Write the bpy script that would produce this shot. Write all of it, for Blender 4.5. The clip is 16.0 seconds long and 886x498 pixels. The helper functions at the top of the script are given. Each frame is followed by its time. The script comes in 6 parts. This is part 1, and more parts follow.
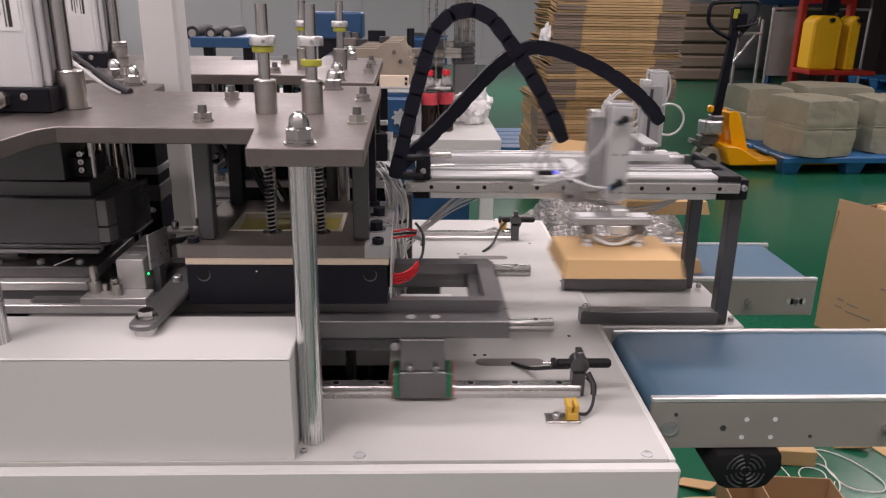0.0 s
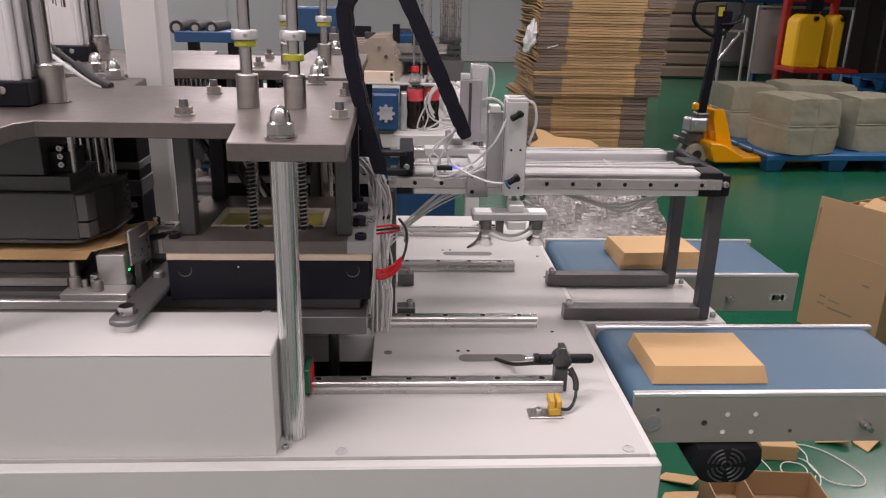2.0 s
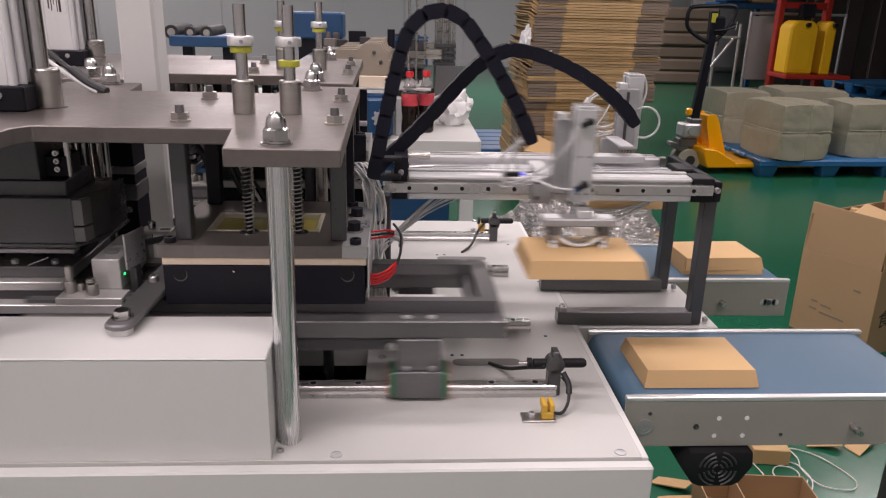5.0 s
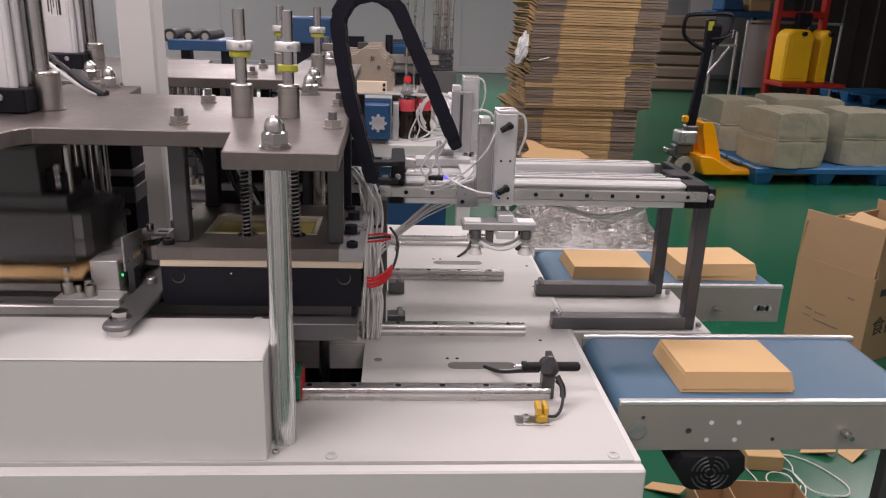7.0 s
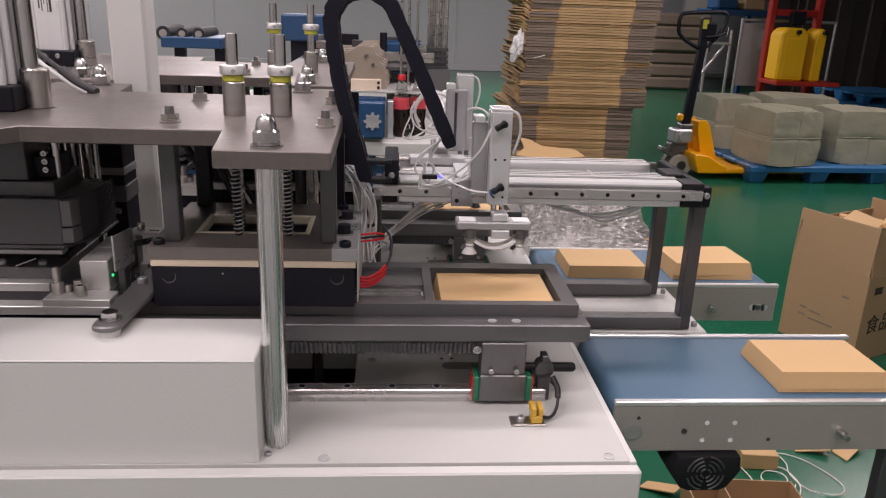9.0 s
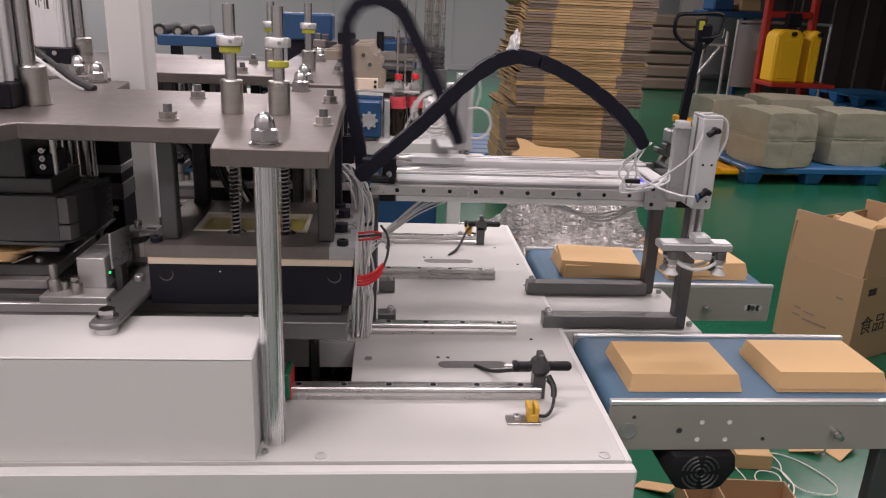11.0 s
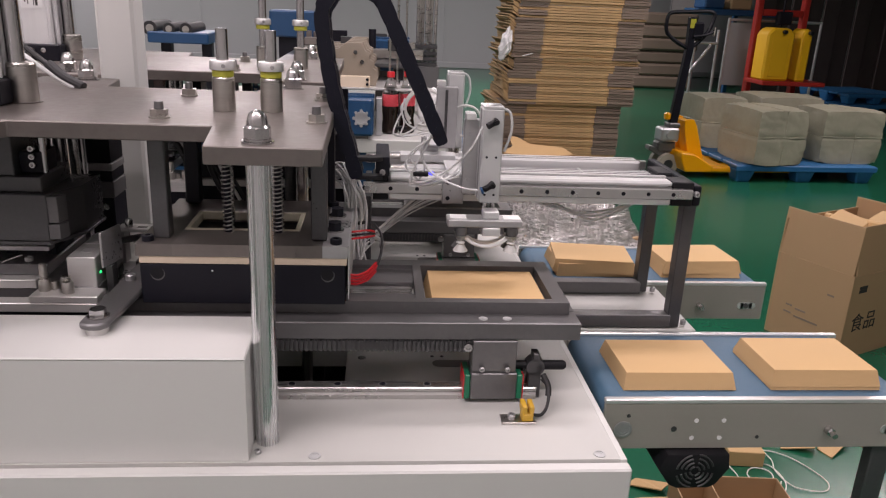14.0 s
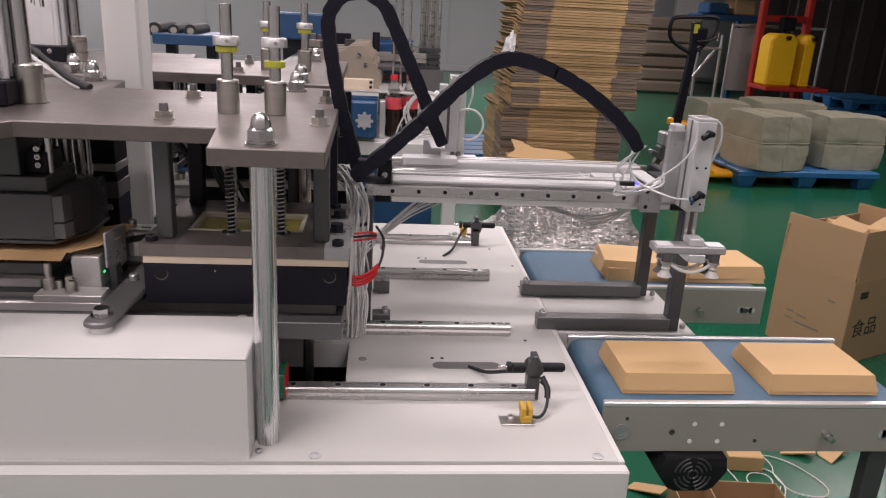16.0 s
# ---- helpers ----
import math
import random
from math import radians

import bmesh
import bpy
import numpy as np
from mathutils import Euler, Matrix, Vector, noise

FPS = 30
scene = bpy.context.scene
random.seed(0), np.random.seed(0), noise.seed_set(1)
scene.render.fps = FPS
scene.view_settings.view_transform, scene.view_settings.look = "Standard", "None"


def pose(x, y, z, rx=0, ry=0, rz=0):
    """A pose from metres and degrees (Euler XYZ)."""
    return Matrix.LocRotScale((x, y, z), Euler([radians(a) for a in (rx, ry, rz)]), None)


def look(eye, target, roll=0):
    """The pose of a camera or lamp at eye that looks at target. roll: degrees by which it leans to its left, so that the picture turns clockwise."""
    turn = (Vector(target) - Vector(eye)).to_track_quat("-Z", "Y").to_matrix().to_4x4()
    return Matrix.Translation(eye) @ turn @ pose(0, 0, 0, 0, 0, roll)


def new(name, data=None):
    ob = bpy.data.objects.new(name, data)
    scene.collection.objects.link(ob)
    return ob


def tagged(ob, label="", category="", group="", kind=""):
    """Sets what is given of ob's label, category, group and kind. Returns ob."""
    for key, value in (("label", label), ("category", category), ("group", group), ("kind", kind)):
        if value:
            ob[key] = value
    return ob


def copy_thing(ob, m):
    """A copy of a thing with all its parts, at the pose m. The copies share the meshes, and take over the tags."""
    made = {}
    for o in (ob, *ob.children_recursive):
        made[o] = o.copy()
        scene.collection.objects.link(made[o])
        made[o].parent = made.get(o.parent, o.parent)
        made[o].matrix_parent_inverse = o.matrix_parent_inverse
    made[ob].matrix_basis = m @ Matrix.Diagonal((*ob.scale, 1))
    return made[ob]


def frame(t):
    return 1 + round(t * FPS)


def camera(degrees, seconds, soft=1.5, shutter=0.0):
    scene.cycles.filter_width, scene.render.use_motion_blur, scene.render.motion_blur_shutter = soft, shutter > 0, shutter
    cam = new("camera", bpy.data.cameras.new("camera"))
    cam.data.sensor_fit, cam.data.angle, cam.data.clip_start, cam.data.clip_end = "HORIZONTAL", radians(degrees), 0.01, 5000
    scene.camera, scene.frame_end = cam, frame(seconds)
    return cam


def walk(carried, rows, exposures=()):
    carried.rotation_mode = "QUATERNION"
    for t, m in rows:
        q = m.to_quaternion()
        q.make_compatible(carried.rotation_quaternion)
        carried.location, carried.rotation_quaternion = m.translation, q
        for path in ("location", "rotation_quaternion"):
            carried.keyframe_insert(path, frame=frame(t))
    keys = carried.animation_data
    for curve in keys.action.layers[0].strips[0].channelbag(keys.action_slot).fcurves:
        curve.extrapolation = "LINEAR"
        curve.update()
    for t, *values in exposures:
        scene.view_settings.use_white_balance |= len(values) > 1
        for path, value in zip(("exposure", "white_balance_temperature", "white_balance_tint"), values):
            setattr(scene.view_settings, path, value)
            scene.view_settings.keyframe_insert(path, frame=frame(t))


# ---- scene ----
cam = camera(60.9, 16.0, soft=1.2, shutter=0.5)
PATH = [
    (0, (-0.014, -0.902, 1.309), (0.058, 0.994, 0.675), 0.9),
    (0.5, (-0.005, -0.904, 1.309), (0.086, 0.989, 0.669), 1.0),
    (1, (-0.005, -0.907, 1.31), (0.098, 0.984, 0.667), 1.1),
    (1.5, (-0.008, -0.906, 1.309), (0.1, 0.985, 0.667), 1.2),
    (2, (-0.009, -0.902, 1.308), (0.098, 0.989, 0.666), 1.3),
    (2.5, (-0.013, -0.899, 1.309), (0.094, 0.991, 0.666), 1.4),
    (3, (-0.012, -0.903, 1.31), (0.094, 0.989, 0.669), 1.4),
    (3.5, (-0.011, -0.907, 1.31), (0.098, 0.985, 0.672), 1.4),
    (4, (-0.01, -0.907, 1.311), (0.105, 0.986, 0.675), 1.4),
    (6.5, (-0.009, -0.916, 1.311), (0.123, 0.98, 0.691), 1.8),
    (7, (-0.009, -0.918, 1.312), (0.122, 0.98, 0.695), 2.0),
    (7.5, (-0.01, -0.918, 1.313), (0.12, 0.98, 0.697), 2.0),
    (8, (-0.011, -0.917, 1.312), (0.121, 0.981, 0.696), 2.0),
    (8.5, (-0.008, -0.913, 1.311), (0.128, 0.984, 0.692), 2.0),
    (9, (-0.007, -0.909, 1.311), (0.137, 0.986, 0.69), 2.1),
    (11.5, (-0.012, -0.912, 1.311), (0.145, 0.983, 0.689), 2.5),
    (12, (-0.014, -0.912, 1.311), (0.141, 0.982, 0.689), 2.5),
    (12.5, (-0.011, -0.91, 1.312), (0.147, 0.984, 0.688), 2.5),
    (13, (-0.01, -0.905, 1.31), (0.154, 0.987, 0.683), 2.5),
    (13.5, (-0.012, -0.904, 1.311), (0.159, 0.987, 0.684), 2.5),
    (14, (-0.012, -0.906, 1.31), (0.166, 0.985, 0.684), 2.6),
    (14.5, (-0.013, -0.909, 1.312), (0.168, 0.982, 0.686), 2.8),
    (15, (-0.014, -0.911, 1.311), (0.169, 0.981, 0.689), 2.9),
    (15.5, (-0.012, -0.912, 1.311), (0.173, 0.98, 0.691), 3.0),
    (16, (-0.011, -0.914, 1.312), (0.161, 0.98, 0.693), 3.0),
]
walk(cam, [(t, look(eye, target, roll)) for t, eye, target, roll in PATH])

# ---------------------------------------------------------------- world and light
world = bpy.data.worlds.new("world")
scene.world = world
world.use_nodes = True
world.node_tree.nodes["Background"].inputs[0].default_value = (0.55, 0.6, 0.65, 1)
world.node_tree.nodes["Background"].inputs[1].default_value = 0.05


# An unseen area light without fixture, added to brighten what lies below it.
def ceiling_lamp(x, y, z, sx, sy, watts, tint=(1.0, 0.96, 0.9)):
    data = bpy.data.lights.new("ceiling_lamp", "AREA")
    data.shape, data.size, data.size_y, data.energy, data.color = "RECTANGLE", sx, sy, watts, tint
    ob = new("ceiling_lamp", data)
    ob.location = (x, y, z)
    return ob


LAMP = (1.0, 0.860, 0.892)
# Fill lights; places and watts chosen per area to even out the brightness.
for lx, ly, watts in ((-1.3, -1.1, 40), (0.8, -1.1, 25), (-0.9, 0.5, 26), (0.6, 1.25, 44), (-1.4, 3.4, 34), (1.5, 3.4, 36), (-1.6, 8.5, 115), (2.0, 10.5, 150), (4.3, 4.3, 66), (-3.2, 12.0, 60), (-6.3, 12.6, 100)):
    ceiling_lamp(lx, ly, 3.1, 1.5, 0.30, watts, LAMP)

# ---------------------------------------------------------------- materials
def node_material(name, color, rough=0.5, metal=0.0, vary=0.12, scale=30.0, bump=0.0, fine=200.0, spread=0.12, stretch=(1, 1, 1), alpha_ior=None, coat=0.0):
    m = bpy.data.materials.new(name)
    m.use_nodes = True
    nt = m.node_tree
    p = nt.nodes["Principled BSDF"]
    tc = nt.nodes.new("ShaderNodeTexCoord")
    mp = nt.nodes.new("ShaderNodeMapping")
    mp.inputs["Scale"].default_value = stretch
    nt.links.new(tc.outputs["Object"], mp.inputs[0])
    big = nt.nodes.new("ShaderNodeTexNoise")
    big.inputs["Scale"].default_value, big.inputs["Detail"].default_value = scale * 0.2, 4
    small = nt.nodes.new("ShaderNodeTexNoise")
    small.inputs["Scale"].default_value, small.inputs["Detail"].default_value = fine, 3
    for n in (big, small):
        nt.links.new(mp.outputs[0], n.inputs["Vector"])
    add = nt.nodes.new("ShaderNodeMath")
    add.operation = "MULTIPLY_ADD"
    add.inputs[1].default_value = 0.35
    nt.links.new(small.outputs["Fac"], add.inputs[0])
    nt.links.new(big.outputs["Fac"], add.inputs[2])
    info = nt.nodes.new("ShaderNodeObjectInfo")
    rnd = nt.nodes.new("ShaderNodeMath")
    rnd.operation = "MULTIPLY_ADD"
    rnd.inputs[1].default_value = 0.25
    nt.links.new(info.outputs["Random"], rnd.inputs[0])
    nt.links.new(add.outputs[0], rnd.inputs[2])
    ramp = nt.nodes.new("ShaderNodeMapRange")
    ramp.inputs[1].default_value, ramp.inputs[2].default_value = 0.45, 1.05
    ramp.inputs[3].default_value, ramp.inputs[4].default_value = 1 - vary, 1 + vary
    nt.links.new(rnd.outputs[0], ramp.inputs[0])
    mul = nt.nodes.new("ShaderNodeVectorMath")
    mul.operation = "SCALE"
    mul.inputs[0].default_value = color
    nt.links.new(ramp.outputs[0], mul.inputs["Scale"])
    nt.links.new(mul.outputs[0], p.inputs["Base Color"])
    rr = nt.nodes.new("ShaderNodeMapRange")
    rr.inputs[1].default_value, rr.inputs[2].default_value = 0.4, 1.0
    rr.inputs[3].default_value, rr.inputs[4].default_value = max(0.02, rough - spread), min(1, rough + spread)
    nt.links.new(add.outputs[0], rr.inputs[0])
    nt.links.new(rr.outputs[0], p.inputs["Roughness"])
    p.inputs["Metallic"].default_value = metal
    p.inputs["Coat Weight"].default_value = coat
    if alpha_ior:
        p.inputs["Transmission Weight"].default_value = 1.0
        p.inputs["IOR"].default_value = alpha_ior
    if bump:
        b = nt.nodes.new("ShaderNodeBump")
        b.inputs["Strength"].default_value, b.inputs["Distance"].default_value = bump, 0.001
        nt.links.new(small.outputs["Fac"], b.inputs["Height"])
        nt.links.new(b.outputs[0], p.inputs["Normal"])
    return m


def glow_material(name, color, strength):
    m = bpy.data.materials.new(name)
    m.use_nodes = True
    p = m.node_tree.nodes["Principled BSDF"]
    p.inputs["Base Color"].default_value = (*color, 1)
    p.inputs["Emission Color"].default_value = (*color, 1)
    p.inputs["Emission Strength"].default_value = strength
    return m


WHITE_PAINT = node_material("white_paint", (0.60, 0.605, 0.585), 0.58, 0, 0.03, 12, 0.08, 900)
TABLE_PAINT = node_material("table_paint", (0.495, 0.498, 0.475), 0.46, 0, 0.04, 14, 0.05, 700)
STEEL = node_material("chromed_steel", (0.52, 0.51, 0.51), 0.22, 1.0, 0.16, 40, 0.06, 120, 0.06, (10, 10, 0.3))
BRUSHED = node_material("brushed_steel", (0.52, 0.50, 0.47), 0.30, 1.0, 0.12, 30, 0.02, 120, 0.05, (1, 1, 14))
ALUMINIUM = node_material("aluminium", (0.78, 0.78, 0.78), 0.32, 0.75, 0.07, 25, 0.0, 90, 0.05, (0.25, 9, 9))
BARREL = node_material("satin_anodised_barrel", (0.80, 0.80, 0.81), 0.36, 0.55, 0.05, 25, 0.0, 90, 0.05, (9, 9, 0.2))
SLIDE_STEEL = node_material("bright_slide_steel", (0.62, 0.61, 0.60), 0.36, 0.55, 0.10, 25, 0.02, 110, 0.08, (0.4, 8, 8))
PROFILE_GREY = node_material("grey_anodised_profile", (0.52, 0.52, 0.53), 0.36, 0.6, 0.07, 25, 0.0, 90, 0.05, (0.25, 9, 9))
ALU_CAST = node_material("matt_aluminium", (0.52, 0.53, 0.53), 0.45, 0.35, 0.07, 25, 0.1, 500)
GROUND_STEEL = node_material("ground_steel", (0.55, 0.54, 0.53), 0.28, 0.9, 0.10, 30, 0.015, 90, 0.05, (1, 16, 1))
PLATE_STEEL = node_material("oiled_steel_plate", (0.185, 0.166, 0.154), 0.42, 0.75, 0.22, 22, 0.12, 110, 0.14, (1, 1, 1))
DARK_STEEL = node_material("blackened_steel", (0.085, 0.085, 0.088), 0.36, 0.6, 0.2, 20, 0.08, 250)
MACHINED = node_material("grey_machined_steel", (0.42, 0.42, 0.425), 0.33, 0.6, 0.14, 25, 0.02, 160, 0.08)
CARRIAGE_STEEL = node_material("grey_phosphated_steel", (0.15, 0.148, 0.15), 0.38, 0.55, 0.16, 22, 0.1, 200)
COLUMN_CHROME = node_material("ground_chromed_column", (0.50, 0.50, 0.51), 0.27, 1.0, 0.50, 40, 0.25, 12, 0.10, (45, 45, 0.3))
PALE_RESIN = node_material("pale_resin", (0.52, 0.49, 0.38), 0.5, 0, 0.2, 40, 0.1, 200)
BLACK_STEEL = node_material("black_steel", (0.009, 0.009, 0.014), 0.42, 0.0, 0.2, 22, 0.06, 250)
BLACK_PLASTIC = node_material("black_plastic", (0.010, 0.010, 0.012), 0.5, 0, 0.2, 30, 0.05, 400)
CHAIN_PLASTIC = node_material("matt_black_nylon", (0.006, 0.0065, 0.013), 0.55, 0, 0.15, 30, 0.05, 400)
RUBBER = node_material("dark_rubber", (0.02, 0.02, 0.022), 0.6, 0, 0.2, 30, 0.1, 400)
CREAM = node_material("cream_insulation_board", (0.62, 0.52, 0.40), 0.7, 0, 0.1, 30, 0.1, 300)
RESIN = node_material("yellow_resin", (0.36, 0.31, 0.06), 0.4, 0, 0.25, 40, 0.1, 200)
YELLOW_RING = node_material("yellow_polyurethane", (0.42, 0.42, 0.05), 0.35, 0, 0.1, 30)
GREEN_CAP = node_material("green_plastic_cap", (0.01, 0.16, 0.08), 0.35, 0, 0.1, 30)
RED_CAP = node_material("red_plastic", (0.55, 0.02, 0.03), 0.35, 0, 0.1, 30)
RED_LABEL = node_material("printed_red_label", (0.60, 0.07, 0.09), 0.3, 0, 0.3, 60)
BRASS = node_material("yellow_sensor_plastic", (0.55, 0.33, 0.03), 0.4, 0, 0.15, 40)
BELT = node_material("blue_pvc_belt", (0.055, 0.118, 0.185), 0.45, 0, 0.10, 8, 0.25, 900)
CONVEYOR_METAL = node_material("anodised_side_plate", (0.32, 0.31, 0.275), 0.42, 0.25, 0.05, 20, 0.04, 200, 0.06)
KRAFT = node_material("kraft_card", (0.55, 0.365, 0.175), 0.75, 0, 0.07, 25, 0.15, 500)
KRAFT_DARK = node_material("brown_card", (0.38, 0.25, 0.135), 0.8, 0, 0.10, 10, 0.2, 300)
KRAFT_EDGE = node_material("card_edges", (0.43, 0.29, 0.14), 0.85, 0, 0.3, 30, 0.3, 120)
GREY_CARD = node_material("greyish_card", (0.22, 0.17, 0.13), 0.85, 0, 0.15, 10, 0.2, 200)
FLOOR_PAINT = node_material("green_epoxy_floor", (0.012, 0.104, 0.054), 0.22, 0, 0.16, 3, 0.015, 60, 0.05)
WALL_PANEL = node_material("grey_wall_panel", (0.37, 0.375, 0.385), 0.5, 0, 0.04, 2, 0.02, 40)
CEILING_PAINT = node_material("ceiling_paint", (0.6, 0.6, 0.6), 0.8, 0, 0.05, 3)
WHITE_WALL = node_material("white_wall_paint", (0.50, 0.49, 0.48), 0.6, 0, 0.03, 2)
DARK_WALL = node_material("dark_brown_curtain", (0.050, 0.036, 0.034), 0.7, 0, 0.3, 4, 0.1, 40)
CLEAR_TUBE = node_material("milky_air_hose", (0.80, 0.81, 0.81), 0.15, 0, 0.05, 30)
CLEAR_TUBE.node_tree.nodes["Principled BSDF"].inputs["Transmission Weight"].default_value = 0.3
CABLE = node_material("black_cable", (0.012, 0.012, 0.013), 0.5, 0, 0.2, 40, 0.1, 300)
RED_WIRE = node_material("red_wire", (0.55, 0.012, 0.02), 0.4, 0, 0.1, 40)
WHITE_WIRE = node_material("grey_white_wire", (0.70, 0.70, 0.69), 0.45, 0, 0.1, 40)
YELLOW_PAINT = node_material("yellow_truck_paint", (0.85, 0.38, 0.0), 0.35, 0, 0.08, 12, 0.05, 200)
YELLOW_DRUM = node_material("yellow_plastic_can", (0.75, 0.42, 0.01), 0.4, 0, 0.1, 6)
RED_PAINT = node_material("red_lift_paint", (0.34, 0.022, 0.016), 0.4, 0, 0.12, 6)
BLUE_PLASTIC = node_material("blue_pallet_plastic", (0.025, 0.13, 0.30), 0.45, 0, 0.15, 6, 0.1, 100)
BLUE_PAINT = node_material("blue_machine_paint", (0.010, 0.055, 0.14), 0.4, 0, 0.12, 10)
BALE = node_material("greyish_woven_sack", (0.31, 0.30, 0.225), 0.42, 0, 0.16, 8, 0.35, 45)
TAN_STEEL = node_material("tan_plated_steel", (0.36, 0.31, 0.25), 0.4, 0.45, 0.12, 20, 0.05, 200)
BEIGE_WHEEL = node_material("beige_nylon_wheel", (0.36, 0.33, 0.27), 0.5, 0, 0.15, 20, 0.1, 200)
FILM = node_material("crumpled_clear_film", (0.62, 0.60, 0.58), 0.16, 0.3, 0.3, 40, 1.0, 32, 0.06, (0.7, 1.2, 1.8))
FILM.node_tree.nodes["Principled BSDF"].inputs["Transmission Weight"].default_value = 0.35
FILM.node_tree.nodes["Bump"].inputs["Distance"].default_value = 0.02
COLA = node_material("dark_drink", (0.012, 0.006, 0.004), 0.08, 0, 0.1, 20)
BOTTLE_CLEAR = node_material("clear_plastic", (0.45, 0.45, 0.45), 0.12, 0, 0.05, 20, alpha_ior=1.3)
SUCTION = node_material("milky_silicone", (0.50, 0.50, 0.48), 0.35, 0, 0.05, 30)
GREY_BELLOWS = node_material("grey_rubber", (0.10, 0.10, 0.10), 0.5, 0, 0.15, 30)
STRING = node_material("white_string", (0.70, 0.72, 0.66), 0.7, 0, 0.08, 40)
SLOT_GREY = node_material("grey_slot_brush", (0.17, 0.165, 0.16), 0.6, 0, 0.15, 40)
INK = node_material("dark_print", (0.03, 0.028, 0.025), 0.7, 0, 0.1, 40)
LABEL_WHITE = node_material("white_label", (0.75, 0.75, 0.75), 0.5, 0, 0.03, 30)
GREEN_GLOW = glow_material("green_indicator", (0.02, 0.9, 0.2), 1.6)
for dull in (CHAIN_PLASTIC, BLACK_STEEL, BLACK_PLASTIC):
    dull.node_tree.nodes["Principled BSDF"].inputs["Specular IOR Level"].default_value = 0.22
BLUE_GLOW = glow_material("blue_indicator", (0.12, 0.12, 1.0), 1.2)


# ---------------------------------------------------------------- mesh helpers
def part(name, bm, material, parent=None, label="", smooth=True):
    me = bpy.data.meshes.new(name)
    bmesh.ops.recalc_face_normals(bm, faces=bm.faces)
    bm.to_mesh(me)
    bm.free()
    me.materials.append(material)
    if smooth:
        me.polygons.foreach_set("use_smooth", [True] * len(me.polygons))
        me.set_sharp_from_angle(angle=radians(27))
    ob = new(name, me)
    if parent is not None:
        ob.parent = parent
    if label:
        ob["label"] = label
    return ob


def thing(name, label, category, group="", kind="", at=None):
    ob = new(name)
    ob.empty_display_size = 0.05
    if at is not None:
        ob.matrix_basis = at
    return tagged(ob, label, category, group, kind)


def block(bm, x0, x1, y0, y1, z0, z1, bevel=0.0):
    r = bmesh.ops.create_cube(bm, size=1.0)
    vs = r["verts"]
    bmesh.ops.scale(bm, vec=(x1 - x0, y1 - y0, z1 - z0), verts=vs)
    bmesh.ops.translate(bm, vec=((x0 + x1) / 2, (y0 + y1) / 2, (z0 + z1) / 2), verts=vs)
    if bevel:
        es = list({e for v in vs for e in v.link_edges})
        bmesh.ops.bevel(bm, geom=es, offset=bevel, segments=1, profile=0.5, affect="EDGES")
    return bm


def B(x0, x1, y0, y1, z0, z1, bevel=0.0):
    return block(bmesh.new(), x0, x1, y0, y1, z0, z1, bevel)


def rod(bm, a, b, r0, r1=None, seg=20):
    a, b = Vector(a), Vector(b)
    d = b - a
    m = Matrix.Translation((a + b) / 2) @ d.to_track_quat("Z", "Y").to_matrix().to_4x4()
    bmesh.ops.create_cone(bm, cap_ends=True, segments=seg, radius1=r0, radius2=r0 if r1 is None else r1, depth=d.length, matrix=m)
    return bm


def R(a, b, r0, r1=None, seg=20):
    return rod(bmesh.new(), a, b, r0, r1, seg)


def turned(bm, profile, at=(0, 0, 0), seg=24):
    """A body of revolution about z from (radius, height) pairs."""
    rings = []
    for r, z in profile:
        rings.append([bm.verts.new((at[0] + r * math.cos(2 * math.pi * i / seg), at[1] + r * math.sin(2 * math.pi * i / seg), at[2] + z)) for i in range(seg)])
    for p, q in zip(rings, rings[1:]):
        for i in range(seg):
            bm.faces.new((p[i], p[(i + 1) % seg], q[(i + 1) % seg], q[i]))
    bm.faces.new(rings[0][::-1])
    bm.faces.new(rings[-1])
    return bm


def prism(outline, z0, z1, bevel=0.0):
    bm = bmesh.new()
    f = bm.faces.new([bm.verts.new((x, y, z0)) for x, y in outline])
    r = bmesh.ops.extrude_face_region(bm, geom=[f])
    vs = [v for v in r["geom"] if isinstance(v, bmesh.types.BMVert)]
    bmesh.ops.translate(bm, vec=(0, 0, z1 - z0), verts=vs)
    if bevel:
        bmesh.ops.bevel(bm, geom=list(bm.edges), offset=bevel, segments=1, profile=0.5, affect="EDGES")
    return bm


def smooth_line(points, steps=8):
    """Catmull-Rom line through the points."""
    p = [Vector(q) for q in points]
    p = [p[0] * 2 - p[1]] + p + [p[-1] * 2 - p[-2]]
    out = []
    for i in range(1, len(p) - 2):
        for k in range(steps):
            t = k / steps
            a, b, c, d = p[i - 1:i + 3]
            out.append(0.5 * ((2 * b) + (c - a) * t + (2 * a - 5 * b + 4 * c - d) * t * t + (3 * b - a - 3 * c + d) * t ** 3))
    out.append(p[-2])
    return out


def tube(bm, points, r, seg=8, steps=8):
    line = smooth_line(points, steps)
    side = None
    rings = []
    for i, q in enumerate(line):
        d = (line[min(i + 1, len(line) - 1)] - line[max(i - 1, 0)]).normalized()
        if side is None:
            side = d.orthogonal().normalized()
        side = (side - d * side.dot(d)).normalized()
        up = d.cross(side)
        rings.append([bm.verts.new(q + r * (math.cos(2 * math.pi * k / seg) * side + math.sin(2 * math.pi * k / seg) * up)) for k in range(seg)])
    for a, b in zip(rings, rings[1:]):
        for k in range(seg):
            bm.faces.new((a[k], a[(k + 1) % seg], b[(k + 1) % seg], b[k]))
    bm.faces.new(rings[0][::-1])
    bm.faces.new(rings[-1])
    return bm


def T(points, r, seg=8, steps=8):
    return tube(bmesh.new(), points, r, seg, steps)


